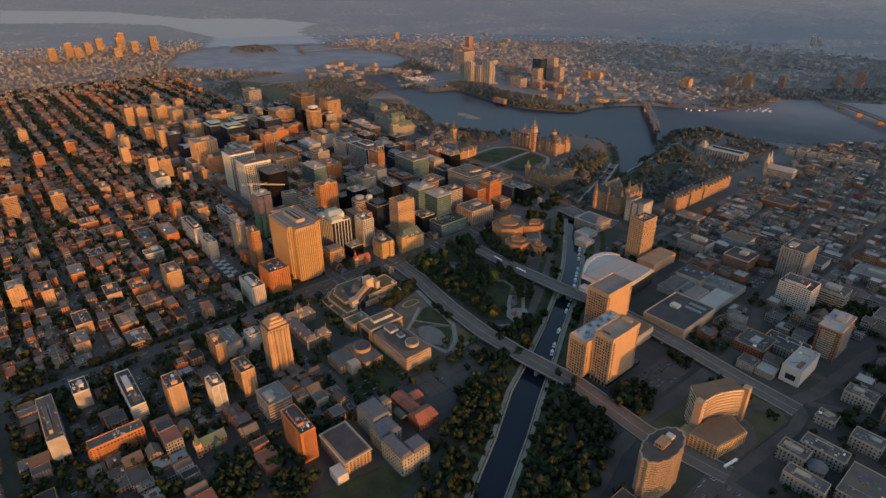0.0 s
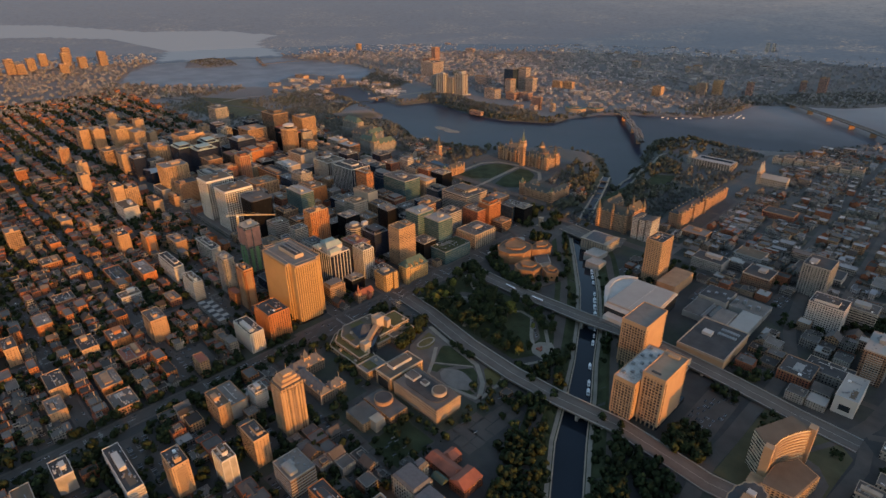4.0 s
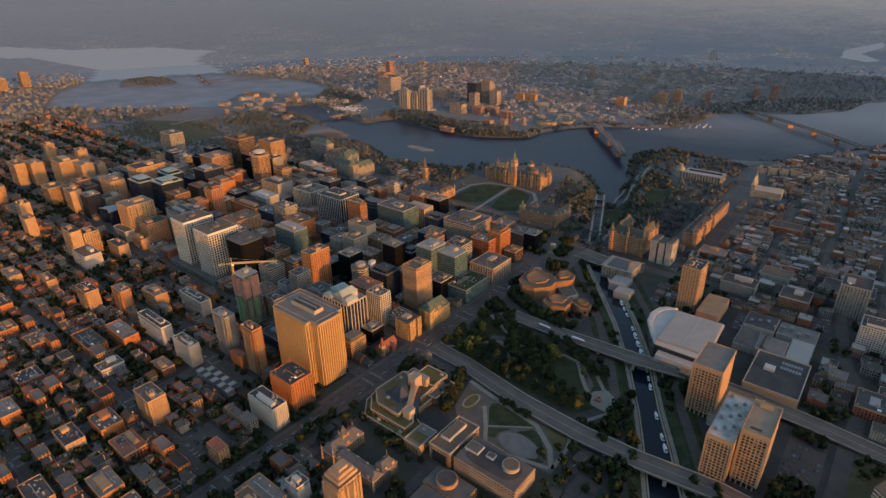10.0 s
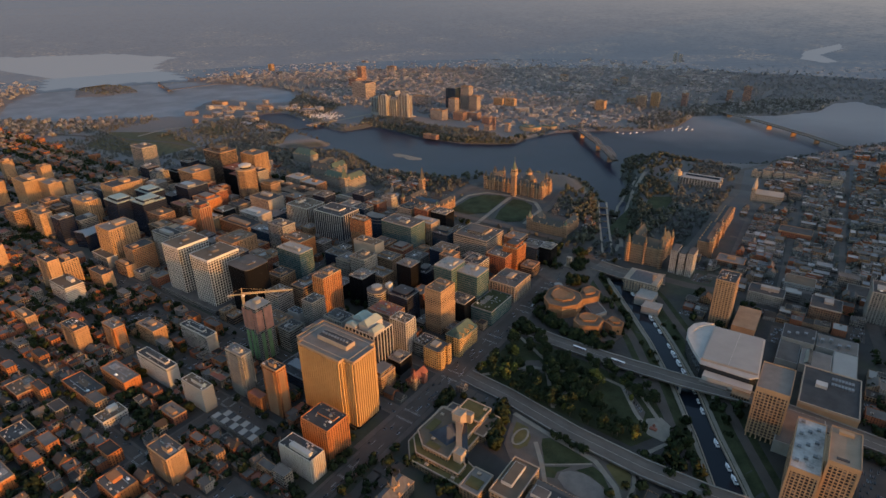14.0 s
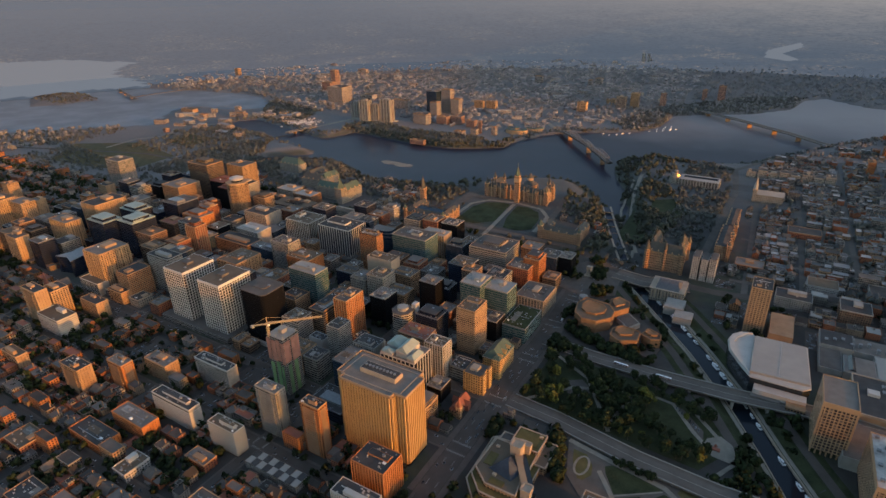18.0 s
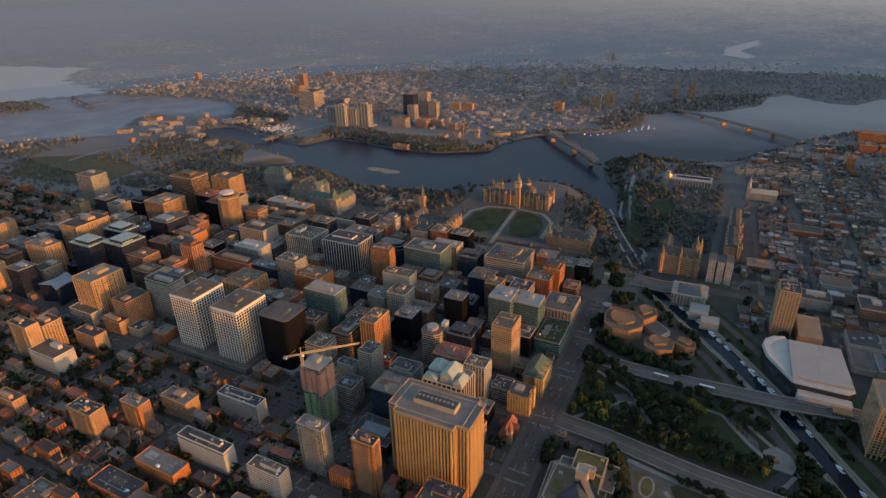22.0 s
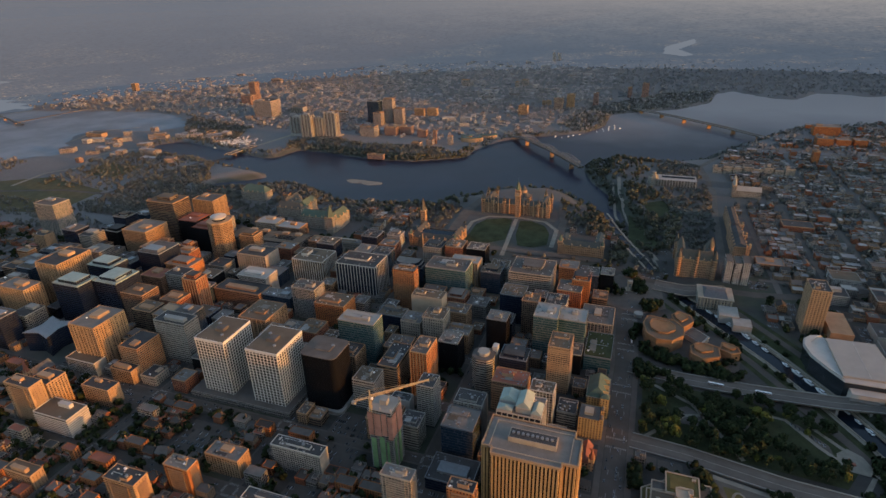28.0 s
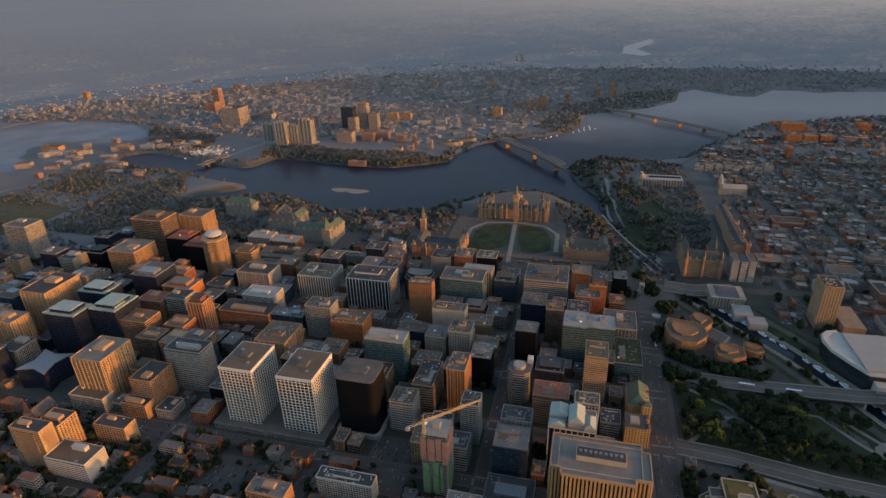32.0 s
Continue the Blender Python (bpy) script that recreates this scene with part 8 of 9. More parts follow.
for x0, x1, y0, y1, h, face, trim, lab in (
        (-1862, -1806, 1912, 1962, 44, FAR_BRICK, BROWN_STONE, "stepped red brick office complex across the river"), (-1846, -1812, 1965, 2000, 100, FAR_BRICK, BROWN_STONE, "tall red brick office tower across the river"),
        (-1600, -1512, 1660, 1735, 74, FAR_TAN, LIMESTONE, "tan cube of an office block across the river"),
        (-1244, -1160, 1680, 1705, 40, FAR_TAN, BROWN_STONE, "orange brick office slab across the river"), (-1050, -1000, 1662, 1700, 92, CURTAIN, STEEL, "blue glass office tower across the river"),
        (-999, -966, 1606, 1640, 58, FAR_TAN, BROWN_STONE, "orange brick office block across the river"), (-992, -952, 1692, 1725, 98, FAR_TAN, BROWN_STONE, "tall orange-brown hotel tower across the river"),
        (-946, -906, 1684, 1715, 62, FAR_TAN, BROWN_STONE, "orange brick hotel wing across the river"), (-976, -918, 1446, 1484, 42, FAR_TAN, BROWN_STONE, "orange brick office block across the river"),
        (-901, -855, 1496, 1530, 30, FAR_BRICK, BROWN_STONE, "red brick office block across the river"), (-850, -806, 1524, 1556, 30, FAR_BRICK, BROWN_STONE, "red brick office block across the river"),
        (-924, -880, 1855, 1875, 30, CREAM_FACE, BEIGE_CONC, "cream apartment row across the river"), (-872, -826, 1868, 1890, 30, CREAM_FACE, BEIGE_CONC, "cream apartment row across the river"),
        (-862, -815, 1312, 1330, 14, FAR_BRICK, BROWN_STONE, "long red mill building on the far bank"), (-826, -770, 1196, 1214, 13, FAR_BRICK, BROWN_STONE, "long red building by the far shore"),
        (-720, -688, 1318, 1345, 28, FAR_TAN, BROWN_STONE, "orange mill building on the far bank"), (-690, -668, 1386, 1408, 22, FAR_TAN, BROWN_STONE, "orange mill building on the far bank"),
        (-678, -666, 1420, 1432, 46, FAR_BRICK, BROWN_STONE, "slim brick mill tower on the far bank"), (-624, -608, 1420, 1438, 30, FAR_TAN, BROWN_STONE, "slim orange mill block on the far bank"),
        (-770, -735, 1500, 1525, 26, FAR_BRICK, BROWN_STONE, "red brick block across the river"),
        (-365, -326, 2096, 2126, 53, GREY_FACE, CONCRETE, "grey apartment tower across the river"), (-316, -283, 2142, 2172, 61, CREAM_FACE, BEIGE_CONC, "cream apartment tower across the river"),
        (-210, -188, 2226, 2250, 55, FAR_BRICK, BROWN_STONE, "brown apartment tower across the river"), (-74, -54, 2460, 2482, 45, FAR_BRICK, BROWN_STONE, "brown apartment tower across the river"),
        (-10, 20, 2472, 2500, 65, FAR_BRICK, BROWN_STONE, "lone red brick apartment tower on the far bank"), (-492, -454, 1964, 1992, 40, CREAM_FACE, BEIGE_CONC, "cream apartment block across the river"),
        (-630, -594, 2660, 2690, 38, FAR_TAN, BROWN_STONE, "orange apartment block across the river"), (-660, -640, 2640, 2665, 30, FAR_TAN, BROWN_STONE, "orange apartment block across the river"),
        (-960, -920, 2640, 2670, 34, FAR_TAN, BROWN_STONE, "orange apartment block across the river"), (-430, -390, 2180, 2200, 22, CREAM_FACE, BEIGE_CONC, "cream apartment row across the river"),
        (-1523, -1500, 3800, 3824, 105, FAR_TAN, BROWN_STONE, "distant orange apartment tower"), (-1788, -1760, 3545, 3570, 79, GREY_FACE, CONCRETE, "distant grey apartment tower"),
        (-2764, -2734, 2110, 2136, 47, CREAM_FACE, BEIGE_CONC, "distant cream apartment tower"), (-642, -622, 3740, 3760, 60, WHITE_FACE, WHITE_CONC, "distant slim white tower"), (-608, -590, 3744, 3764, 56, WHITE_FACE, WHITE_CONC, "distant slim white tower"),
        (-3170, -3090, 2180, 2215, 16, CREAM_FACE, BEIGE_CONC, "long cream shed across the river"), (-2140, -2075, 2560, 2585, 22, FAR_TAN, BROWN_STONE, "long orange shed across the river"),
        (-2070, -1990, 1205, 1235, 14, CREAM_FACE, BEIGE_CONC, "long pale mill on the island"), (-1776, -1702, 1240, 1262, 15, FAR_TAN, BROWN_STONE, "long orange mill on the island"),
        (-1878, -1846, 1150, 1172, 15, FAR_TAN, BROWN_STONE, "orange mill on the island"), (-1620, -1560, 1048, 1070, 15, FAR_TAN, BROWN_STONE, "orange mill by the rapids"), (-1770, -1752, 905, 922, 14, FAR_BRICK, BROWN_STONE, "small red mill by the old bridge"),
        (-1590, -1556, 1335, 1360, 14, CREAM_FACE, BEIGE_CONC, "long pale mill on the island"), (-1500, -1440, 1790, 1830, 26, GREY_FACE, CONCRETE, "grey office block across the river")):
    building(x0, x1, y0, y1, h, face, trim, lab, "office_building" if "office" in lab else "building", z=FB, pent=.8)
# slab group with tall piers: four towers round a court
sg = thing("office_complex", "tan office slabs with tall stone piers on the far bank", "office", -1140, 1395, FB)
claim(-1250, -1040, 1340, 1440)
for x0, x1, y0, y1, h in ((-104, -62, 6, 34, 72), (-30, 8, -34, -6, 92), (10, 44, -14, 12, 78), (52, 94, -6, 24, 96)):
    slab = part("slab", box(bmesh.new(), x0, x1, y0, y1, -2, h, top=False), FAR_TAN, sg)
    part("slab_roof", box(bmesh.new(), x0 + .5, x1 - .5, y0 + .5, y1 - .5, h - .5, h), GRAVEL, slab)
    part("plant_room", box(bmesh.new(), x0 + 8, x1 - 10, y0 + 6, y1 - 8, h, h + 5), CONCRETE, slab)
    for px in (x0, (x0 * 2 + x1) / 3, (x0 + x1 * 2) / 3, x1):
        part("pier", box(bmesh.new(), px - 2.2, px + 2.2, y0 - 3, y0 + 2, -2, h + 2), CONCRETE, slab)
    for py in (y0 + 8, y1 - 4):
        part("pier", box(bmesh.new(), x1 - 1, x1 + 2.6, py - 2, py + 2, -2, h + 2), CONCRETE, slab)
part("podium", box(bmesh.new(), -100, 100, -8, 40, -2, 14), CONCRETE, sg)
ribbon("road", [(-2300, 2000), (-2032, 2330), (-2000, 2500), (-1708, 2723), (-1449, 2989), (-1184, 3334), (-850, 3640), (-507, 3885)], 40, .8, PATH_M, "wide pale highway through the far suburbs", "road")
for pts in ([(-420, 1580), (-520, 1700), (-800, 1800), (-1300, 1830), (-1900, 2000)], [(-30, 2165), (-300, 2400), (-700, 2900), (-900, 3400)], [(-1290, 1230), (-1250, 1400), (-1280, 1800), (-1350, 2600)], [(-600, 1640), (-640, 2000), (-900, 2700)]):
    ribbon("road", pts, 18, .8, PATH_M, "pale street of the town across the river", "road")
mu = thing("museum", "curved pale stone museum wings on the far bank", "museum", -560, 1500, FB)
for k, (cx, cy, r) in enumerate(((0, 0, 42), (46, 60, 34), (-30, 40, 22))):
    arc = [(cx + r * math.cos(radians(a)), cy + r * .7 * math.sin(radians(a))) for a in range(-150, 60, 15)] + [(cx + r * .6 * math.cos(radians(a)), cy + r * .45 * math.sin(radians(a))) for a in range(45, -165, -15)]
    part("gallery", prism(bmesh.new(), arc, -2, 14 - 3 * k), SANDSTONE, mu)
    part("gallery_roof", prism(bmesh.new(), arc, 14 - 3 * k, 16 - 3 * k, scale=.95), COPPER, mu)
mill = Heap()
for k in range(46):
    x, y = rng.uniform(-2000, -1450), rng.uniform(980, 1400)
    if edge_distance(np.array([x]), np.array([y]), RIVER)[0] > 25 and edge_distance(np.array([x]), np.array([y]), UPPER)[0] > 25:
        mill.house(x, y, land(x, y), rng.uniform(18, 60), rng.uniform(14, 30), rng.uniform(8, 18), rng.choice((12, 9, 12)), rng.choice((13, 13, 11)), True, rng.choice((0, .4)))
mill.build("mill_sheds", HOUSE_MATS, "orange brick mill sheds on the river islands", "mills")
for x, y, r, m, lab in ((-757, 984, 36, PATH_M, "pale sandy shoal in the river"), (-708, 980, 38, PATH_M, "pale sandy shoal in the river")):
    bm = bmesh.new()
    prism(bm, [(x + r * math.cos(radians(a)), y + r * .5 * math.sin(radians(a)) * (1 + .2 * math.sin(radians(3 * a)))) for a in range(0, 360, 20)], -27, -24.4 - .1 * (x > -730), scale=.9)
    put("shoal", bm, m, lab, "shoal", kind="structure")

# white water and bare rock below the falls
rr = random.Random(14)
rocks = Heap()
for k in range(240):
    x, y = -1410 + rr.gauss(0, 38), 1275 + rr.gauss(0, 32)
    rocks.house(x, y, max(land(x, y), -24), rr.uniform(3, 9), rr.uniform(3, 8), rr.uniform(.6, 2.5), 9, 2, False, rr.uniform(0, 3))
rocks.build("rapids", HOUSE_MATS[:9] + [WHITE_FRAME], "white foaming rapids among pale rocks", "rapids")
# low dam and long weir wall round the island mills
ribbon("weir", [(-2052, 1121), (-2088, 1230), (-2082, 1329), (-1998, 1407)], 8, 2, PATH_M, "long pale weir round the island mills", "weir")
ribbon("road", [(-1736, 659), (-1756, 782), (-1694, 870), (-1766, 953), (-1767, 1024), (-1700, 1090)], 12, 1.2, PATH_M, "pale road over the islands", "road")
ribbon("road", [(-2600, 1297), (-2590, 1400), (-2571, 1515), (-2540, 1660)], 14, 6, BRIDGE_DECK, "long low bridge over the upper river", "bridge", zs=[-16, -16, -16, -16], drape=False, thick=2)

# ---- yards, lots and low blocks on the ground left open ----
ROADS_AT = np.array(ROAD_POINTS)


def open_ground(x, y, r):
    if taken(x, y, r):
        return False
    near = ROADS_AT[(np.abs(ROADS_AT[:, 0] - x) < r + 30) & (np.abs(ROADS_AT[:, 1] - y) < r + 30)]
    return not len(near) or float((np.hypot(near[:, 0] - x, near[:, 1] - y) - near[:, 2]).min()) > r


class Lots(Heap):
    def slab(self, x, y, w, d, z):
        k = [(x - w, y - d, z), (x + w, y - d, z), (x + w, y + d, z), (x - w, y + d, z)]
        self.add(k, [(0, 1, 2, 3)], [0])

    def car(self, x, y, z, along):
        a, b = (2.2, .9) if along else (.9, 2.2)
        for (p, q, z0, z1, m) in ((a, b, .25, .95, 1), (a * .5, b * .85, .95, 1.5, 2)):
            v = [(x + sx * p * s, y + sy * q * s, z + zz) for zz, s in ((z0, 1), (z1, .92)) for sx, sy in ((-1, -1), (1, -1), (1, 1), (-1, 1))]
            self.add(v, [(0, 1, 5, 4), (1, 2, 6, 5), (2, 3, 7, 6), (3, 0, 4, 7), (4, 5, 6, 7)], [m] * 5)


lots, blocks, GREENERY = Lots(), Heap(), []


def settle(x0, x1, y0, y1, pitch, share, high=(5, 12), dense=.6, walls=(2, 7, 7, 1, 0, 6), roofs=(4, 4, 4, 4, 9, 3)):
    """Fill open ground: low flat-roofed blocks, car parks and trees by their shares."""
    r = pitch * .5
    grid = [(gx + rng.uniform(-.1, .1) * pitch, gy + rng.uniform(-.1, .1) * pitch) for gy in np.arange(y0, y1, pitch) for gx in np.arange(x0, x1, pitch)]
    ax, ay = np.array(grid).T
    heights, canal_off = land_height(ax, ay).tolist(), edge_distance(ax, ay, CANAL)
    for (x, y), z, off in zip(grid, heights, canal_off):
        if z < -12 or abs(z) > 0.4 and share[0] > .5 and y < 500 or off < 46:
            continue
        if not open_ground(x, y, r * .92):
            if open_ground(x, y, 3.5) and rng.random() < .5:
                GREENERY.append((x, y))
            continue
        pick = noise.noise(Vector((x * .011, y * .011, 7))) * .9 + rng.uniform(-.25, .25) + .5
        if pick < share[0]:
            w, d, h = pitch * rng.uniform(.78, .99), pitch * rng.uniform(.78, .99), rng.uniform(*high)
            flat = rng.random() < .85
            blocks.house(x, y, z, w, d, h, rng.choice(roofs) if flat else 3, rng.choice(walls), flat)
            if flat and rng.random() < .6:
                blocks.house(x + w * rng.uniform(-.25, .25), y + d * rng.uniform(-.25, .25), z + h, 3, 2.4, 1.6, 4, 2, True)
            if flat and rng.random() < .3:
                blocks.house(x + w * .2, y, z + h, w * .5, d * .5, 3.2, 4, 7, True)
        elif pick < share[0] + share[1]:
            lots.slab(x, y, pitch * .5, pitch * .5, z + .19)
            for k in np.arange(x - r + 2, x + r - 1, 2.9):
                for s in (-.26, .26):
                    if rng.random() < dense:
                        lots.car(k, y + s * pitch, z + .2, False)
        else:
            for k in range(max(1, int(pitch * pitch / 90))):
                GREENERY.append((x + rng.uniform(-r, r), y + rng.uniform(-r, r)))


for x0, x1, y0, y1 in LOTS:
    for gy in np.arange(y0 + 4, y1 - 3, 9):
        for gx in np.arange(x0 + 3, x1 - 2, 2.9):
            if rng.random() < .45:
                lots.car(gx, gy, .24, False)
settle(545, 860, -300, 120, 20, (.45, .28))
settle(380, 860, 268, 570, 21, (.60, .22), (5, 14))
settle(245, 400, 400, 590, 18, (.45, .3))
settle(60, 430, -420, -120, 17, (.36, .22))
settle(60, 340, -118, 110, 13, (.0, .68), dense=.05)
settle(462, 615, 106, 248, 13, (.0, .22), dense=.1)
settle(245, 1480, 585, 1450, 15, (.72, .14), (5, 10), roofs=(10, 12, 12, 12, 4, 3))
settle(-1100, 16, -430, 512, 14, (.58, .20), (4, 11), dense=.4, walls=(0, 0, 5, 1, 7), roofs=(4, 4, 4, 8, 3))
settle(-1100, -440, 520, 800, 19, (.22, .22), (6, 14), dense=.3)
settle(-430, 0, 520, 800, 14, (.04, .34), dense=.1)
settle(40, 250, 560, 700, 16, (.1, .3))
for x in Y_STREETS[2:] + (34,):
    for y in np.arange(-425, 500, 6.2):
        if rng.random() < .42 and min(abs(y - c) for c in X_STREETS) > 9:
            lots.car(x + rng.choice((-8.6, 8.6, -3, 3) if x == 34 and y > -60 else (-4.3, 4.3, 4.3, -1.6)), y, .44, False)
for y in X_STREETS[1:9]:
    for x in np.arange(-900, 14, 6.4):
        if rng.random() < .36 and min(abs(x - c) for c in Y_STREETS) > 9:
            lots.car(x, y + rng.choice((-4.3, 4.3, 1.6)), .34, True)
for k in range(9):
    lots.car(230 + 3.6 * k, 202 - 3.4 * k, .52, False)
lots.build("parking_yards", [ASPHALT, VEHICLE, DARK_GLASS], "paved yards with many small parked cars", "car parks")
blocks.build("low_blocks", HOUSE_MATS, "low flat-roofed sheds and shops between the streets", "buildings")
TREE_SPOTS.extend(GREENERY)
BODIES = ((209, 286, -43, -1), (62, 174, -34, 98), (176, 208, -44, 12), (198, 250, -110, -50), (84, 172, -120, -64), (212, 268, 4, 58), (155, 190, -175, -138))
for k in range(170):
    x, y = rng.uniform(58, 305), rng.uniform(-135, 108)
    near = ROADS_AT[(np.abs(ROADS_AT[:, 0] - x) < 25) & (np.abs(ROADS_AT[:, 1] - y) < 25)]
    if not any(a - 3 < x < b + 3 and c - 3 < y < d + 3 for a, b, c, d in BODIES) and (not len(near) or (np.hypot(near[:, 0] - x, near[:, 1] - y) - near[:, 2]).min() > 2):
        TREE_SPOTS.append((x, y))
for gx in (478, 490, 502):
    for gy in (140, 146, 152, 230):
        TREE_SPOTS.append((gx + rng.uniform(-1, 1), gy + rng.uniform(-2, 2)))
# trees and shrubs round the arts centre
for k in range(70):
    a = rng.uniform(0, 6.28)
    TREE_SPOTS.append((115 + 70 * math.cos(a) + rng.uniform(-6, 6), 342 + 56 * math.sin(a) + rng.uniform(-5, 5)))
for cx, cy in ((-34, 526), (-28, 514), (-22, 500), (24, 548), (30, 540), (36, 548), (14, 470), (-40, 536)):
    for k in range(5):
        TREE_SPOTS.append((cx + rng.uniform(-6, 6), cy + rng.uniform(-6, 6)))
# marina on the far shore
MARINA_HULL = mesh_of("hull", prism(bmesh.new(), [(-5, -1.6), (3, -1.7), (6.5, 0), (3, 1.7), (-5, 1.6)], -.3, 1.4, scale=1.06), WHITE_PAINT)
MARINA_CABIN = mesh_of("cabin", box(bmesh.new(), -3, 2, -1.2, 1.2, 1.4, 3, taper=.25), WHITE_PAINT)
for k in range(34):
    x, y = -300 + 6.4 * k + (k % 3) * 14 + rng.uniform(-3, 3), 1655 + 6.4 * k - (k % 3) * 15 + rng.uniform(-3, 3)
    if edge_distance(np.array([x]), np.array([y]), RIVER)[0] < -8:
        b = thing("boat", "small white boat moored at the far marina", "boat", x, y, WATER_Z, rng.uniform(60, 120), "marina boats")
        piece("hull", MARINA_HULL, b, 0, 0, 0)
        piece("cabin", MARINA_CABIN, b, 0, 0, 0)

# ---- trees ----
def crown_mesh(name, r, h, n, seed, mat):
    """A crown of many small leaf clumps round an uneven core, with gaps."""
    q = random.Random(seed)
    v, f = [], []
    lobes = [(q.uniform(-.45, .45) * r, q.uniform(-.45, .45) * r, q.uniform(.35, .85) * h, q.uniform(.45, .7) * r) for _ in range(6)]
    for i in range(n):
        lx, ly, lz, lr = q.choice(lobes)
        d = Vector((q.gauss(0, 1), q.gauss(0, 1), q.gauss(0, 1))).normalized()
        c = Vector((lx, ly, lz)) + d * lr * q.uniform(.65, 1.05)
        s = q.uniform(.24, .36) * r * min(1.5, math.sqrt(90 / n))
        a = d.cross(Vector((q.uniform(-1, 1), q.uniform(-1, 1), .3))).normalized() * s
        b = d.cross(a).normalized() * s
        k = len(v)
        v += [tuple(c + a), tuple(c + b * .9), tuple(c - a), tuple(c - b * .9), tuple(c + d * s * .7)]
        f += [(k, k + 1, k + 4), (k + 1, k + 2, k + 4), (k + 2, k + 3, k + 4), (k + 3, k, k + 4)]
    me = bpy.data.meshes.new(name)
    me.from_pydata(v, [], f)
    me.materials.append(mat)
    return me


def trunk_mesh(h, r, seed):
    q = random.Random(seed)
    bm = bmesh.new()
    tube(bm, 0, 0, r, -.5, h * .6, 7, r * .5)
    for _ in range(4):
        a = q.uniform(0, 6.3)
        beam(bm, (0, 0, h * q.uniform(.35, .5)), (math.cos(a) * h * .28, math.sin(a) * h * .28, h * q.uniform(.7, .85)), r * .3)
    return mesh_of("trunk", bm, BARK)


CROWNS = [crown_mesh("crown", 4.6, 10, 110, i, AUTUMN if i == 5 else FOLIAGE) for i in range(6)]
TRUNKS = [trunk_mesh(9, .32, i) for i in range(3)]


def tree(x, y, s, k, z=None, label="broad leafy street tree"):
    t = thing("tree", label, "tree", x, y, land(x, y) if z is None else z, rng.uniform(0, 360), "town trees")
    t.scale = (s, s, s * rng.uniform(.85, 1.15))
    piece("trunk", TRUNKS[k % 3], t, 0, 0, 0)
    piece("crown", CROWNS[k], t, 0, 0, 1.2)
    return t


def inside(x, y, poly):
    return edge_distance(np.array([float(x)]), np.array([float(y)]), poly)[0] < 0


PARK = [(60, 128), (200, 118), (268, 112), (290, 150), (262, 215), (180, 232), (60, 238)]
GREEN = [(205, 168), (206, 205), (228, 206), (264, 182), (285, 176), (300, 150), (262, 138), (235, 148)]
CLEARING = [(99, 190), (114, 200), (134, 184), (124, 165), (106, 165)]
count = 0
while count < 175:
    x, y = rng.uniform(60, 290), rng.uniform(112, 238)
    if inside(x, y, PARK) and not inside(x, y, GREEN) and not inside(x, y, CLEARING):
        tree(x, y, rng.uniform(1.0, 1.6), rng.choice((0, 1, 2, 3, 4, 0, 1, 2, 3, 4, 0, 1, 2, 3, 5)), .4, "dark leafy tree in the shady park")
        count += 1
for x, y in ((176, 142), (184, 140), (205, 132), (182, 126), (243, 186)):
    tree(x, y, .8, 5, .4, "yellowing tree at the edge of the park lawn")
for k in range(34):
    f = k / 33
    tree((186 + 46 * f if k % 2 else 126 + 18 * f) + rng.uniform(-3, 3), (78 - 4 * f if k % 2 else 80 - 60 * f) + rng.uniform(-3, 3), rng.uniform(.5, .8), rng.randint(0, 4), .4, "small garden tree beside the city hall")
for k in range(10):
    tree(82 + 6.6 * k, -36 + rng.uniform(-2, 2), .75, 5 if k % 2 else 1, .2, "yellowing tree in a row by the civic block")
for k in range(26):
    x, y = rng.uniform(85, 320), rng.uniform(-205, -120)
    if not taken(x, y, 4):
        tree(x, y, rng.uniform(.6, 1.0), rng.randint(0, 4), 0, "leafy tree on a small lawn")


def forest(name, spots, r, h, clumps, label, mat=HAZED_WOODS, seed=1):
    """Many trees far from the camera in one mesh: each a cluster of leaf clumps on a stem."""
    protos = []
    for i in range(5):
        me = crown_mesh("proto", r, h, clumps, seed + i, mat)
        protos.append((np.array([v.co for v in me.vertices]), np.array([p.vertices[:] for p in me.polygons])))
        bpy.data.meshes.remove(me)
    q = np.random.RandomState(seed)
    xs, ys = np.array([s[0] for s in spots], float), np.array([s[1] for s in spots], float)
    zs = land_height(xs, ys) if len(spots[0]) == 2 else np.array([s[2] for s in spots])
    vs, fs, k = [], [], 0
    for x, y, z in zip(xs, ys, zs):
        if z < -24.4:
            continue
        v, f = protos[q.randint(5)]
        s, a = q.uniform(.7, 1.3), q.uniform(0, 6.28)
        c, sn = math.cos(a) * s, math.sin(a) * s
        vs.append(np.stack([v[:, 0] * c - v[:, 1] * sn + x, v[:, 0] * sn + v[:, 1] * c + y, v[:, 2] * s * q.uniform(.8, 1.2) + z], -1))
        fs.append(f + k)
        k += len(v)
    if not vs:
        return None
    v, f = np.concatenate(vs), np.concatenate(fs)
    me = bpy.data.meshes.new(name)
    me.vertices.add(len(v))
    me.vertices.foreach_set("co", v.ravel())
    me.loops.add(f.size)
    me.loops.foreach_set("vertex_index", f.ravel())
    me.polygons.add(len(f))
    me.polygons.foreach_set("loop_start", np.arange(0, f.size, 3))
    me.update(calc_edges=True)
    me.materials.append(mat)
    return tagged(new(name, me), label, "trees", kind="stuff")


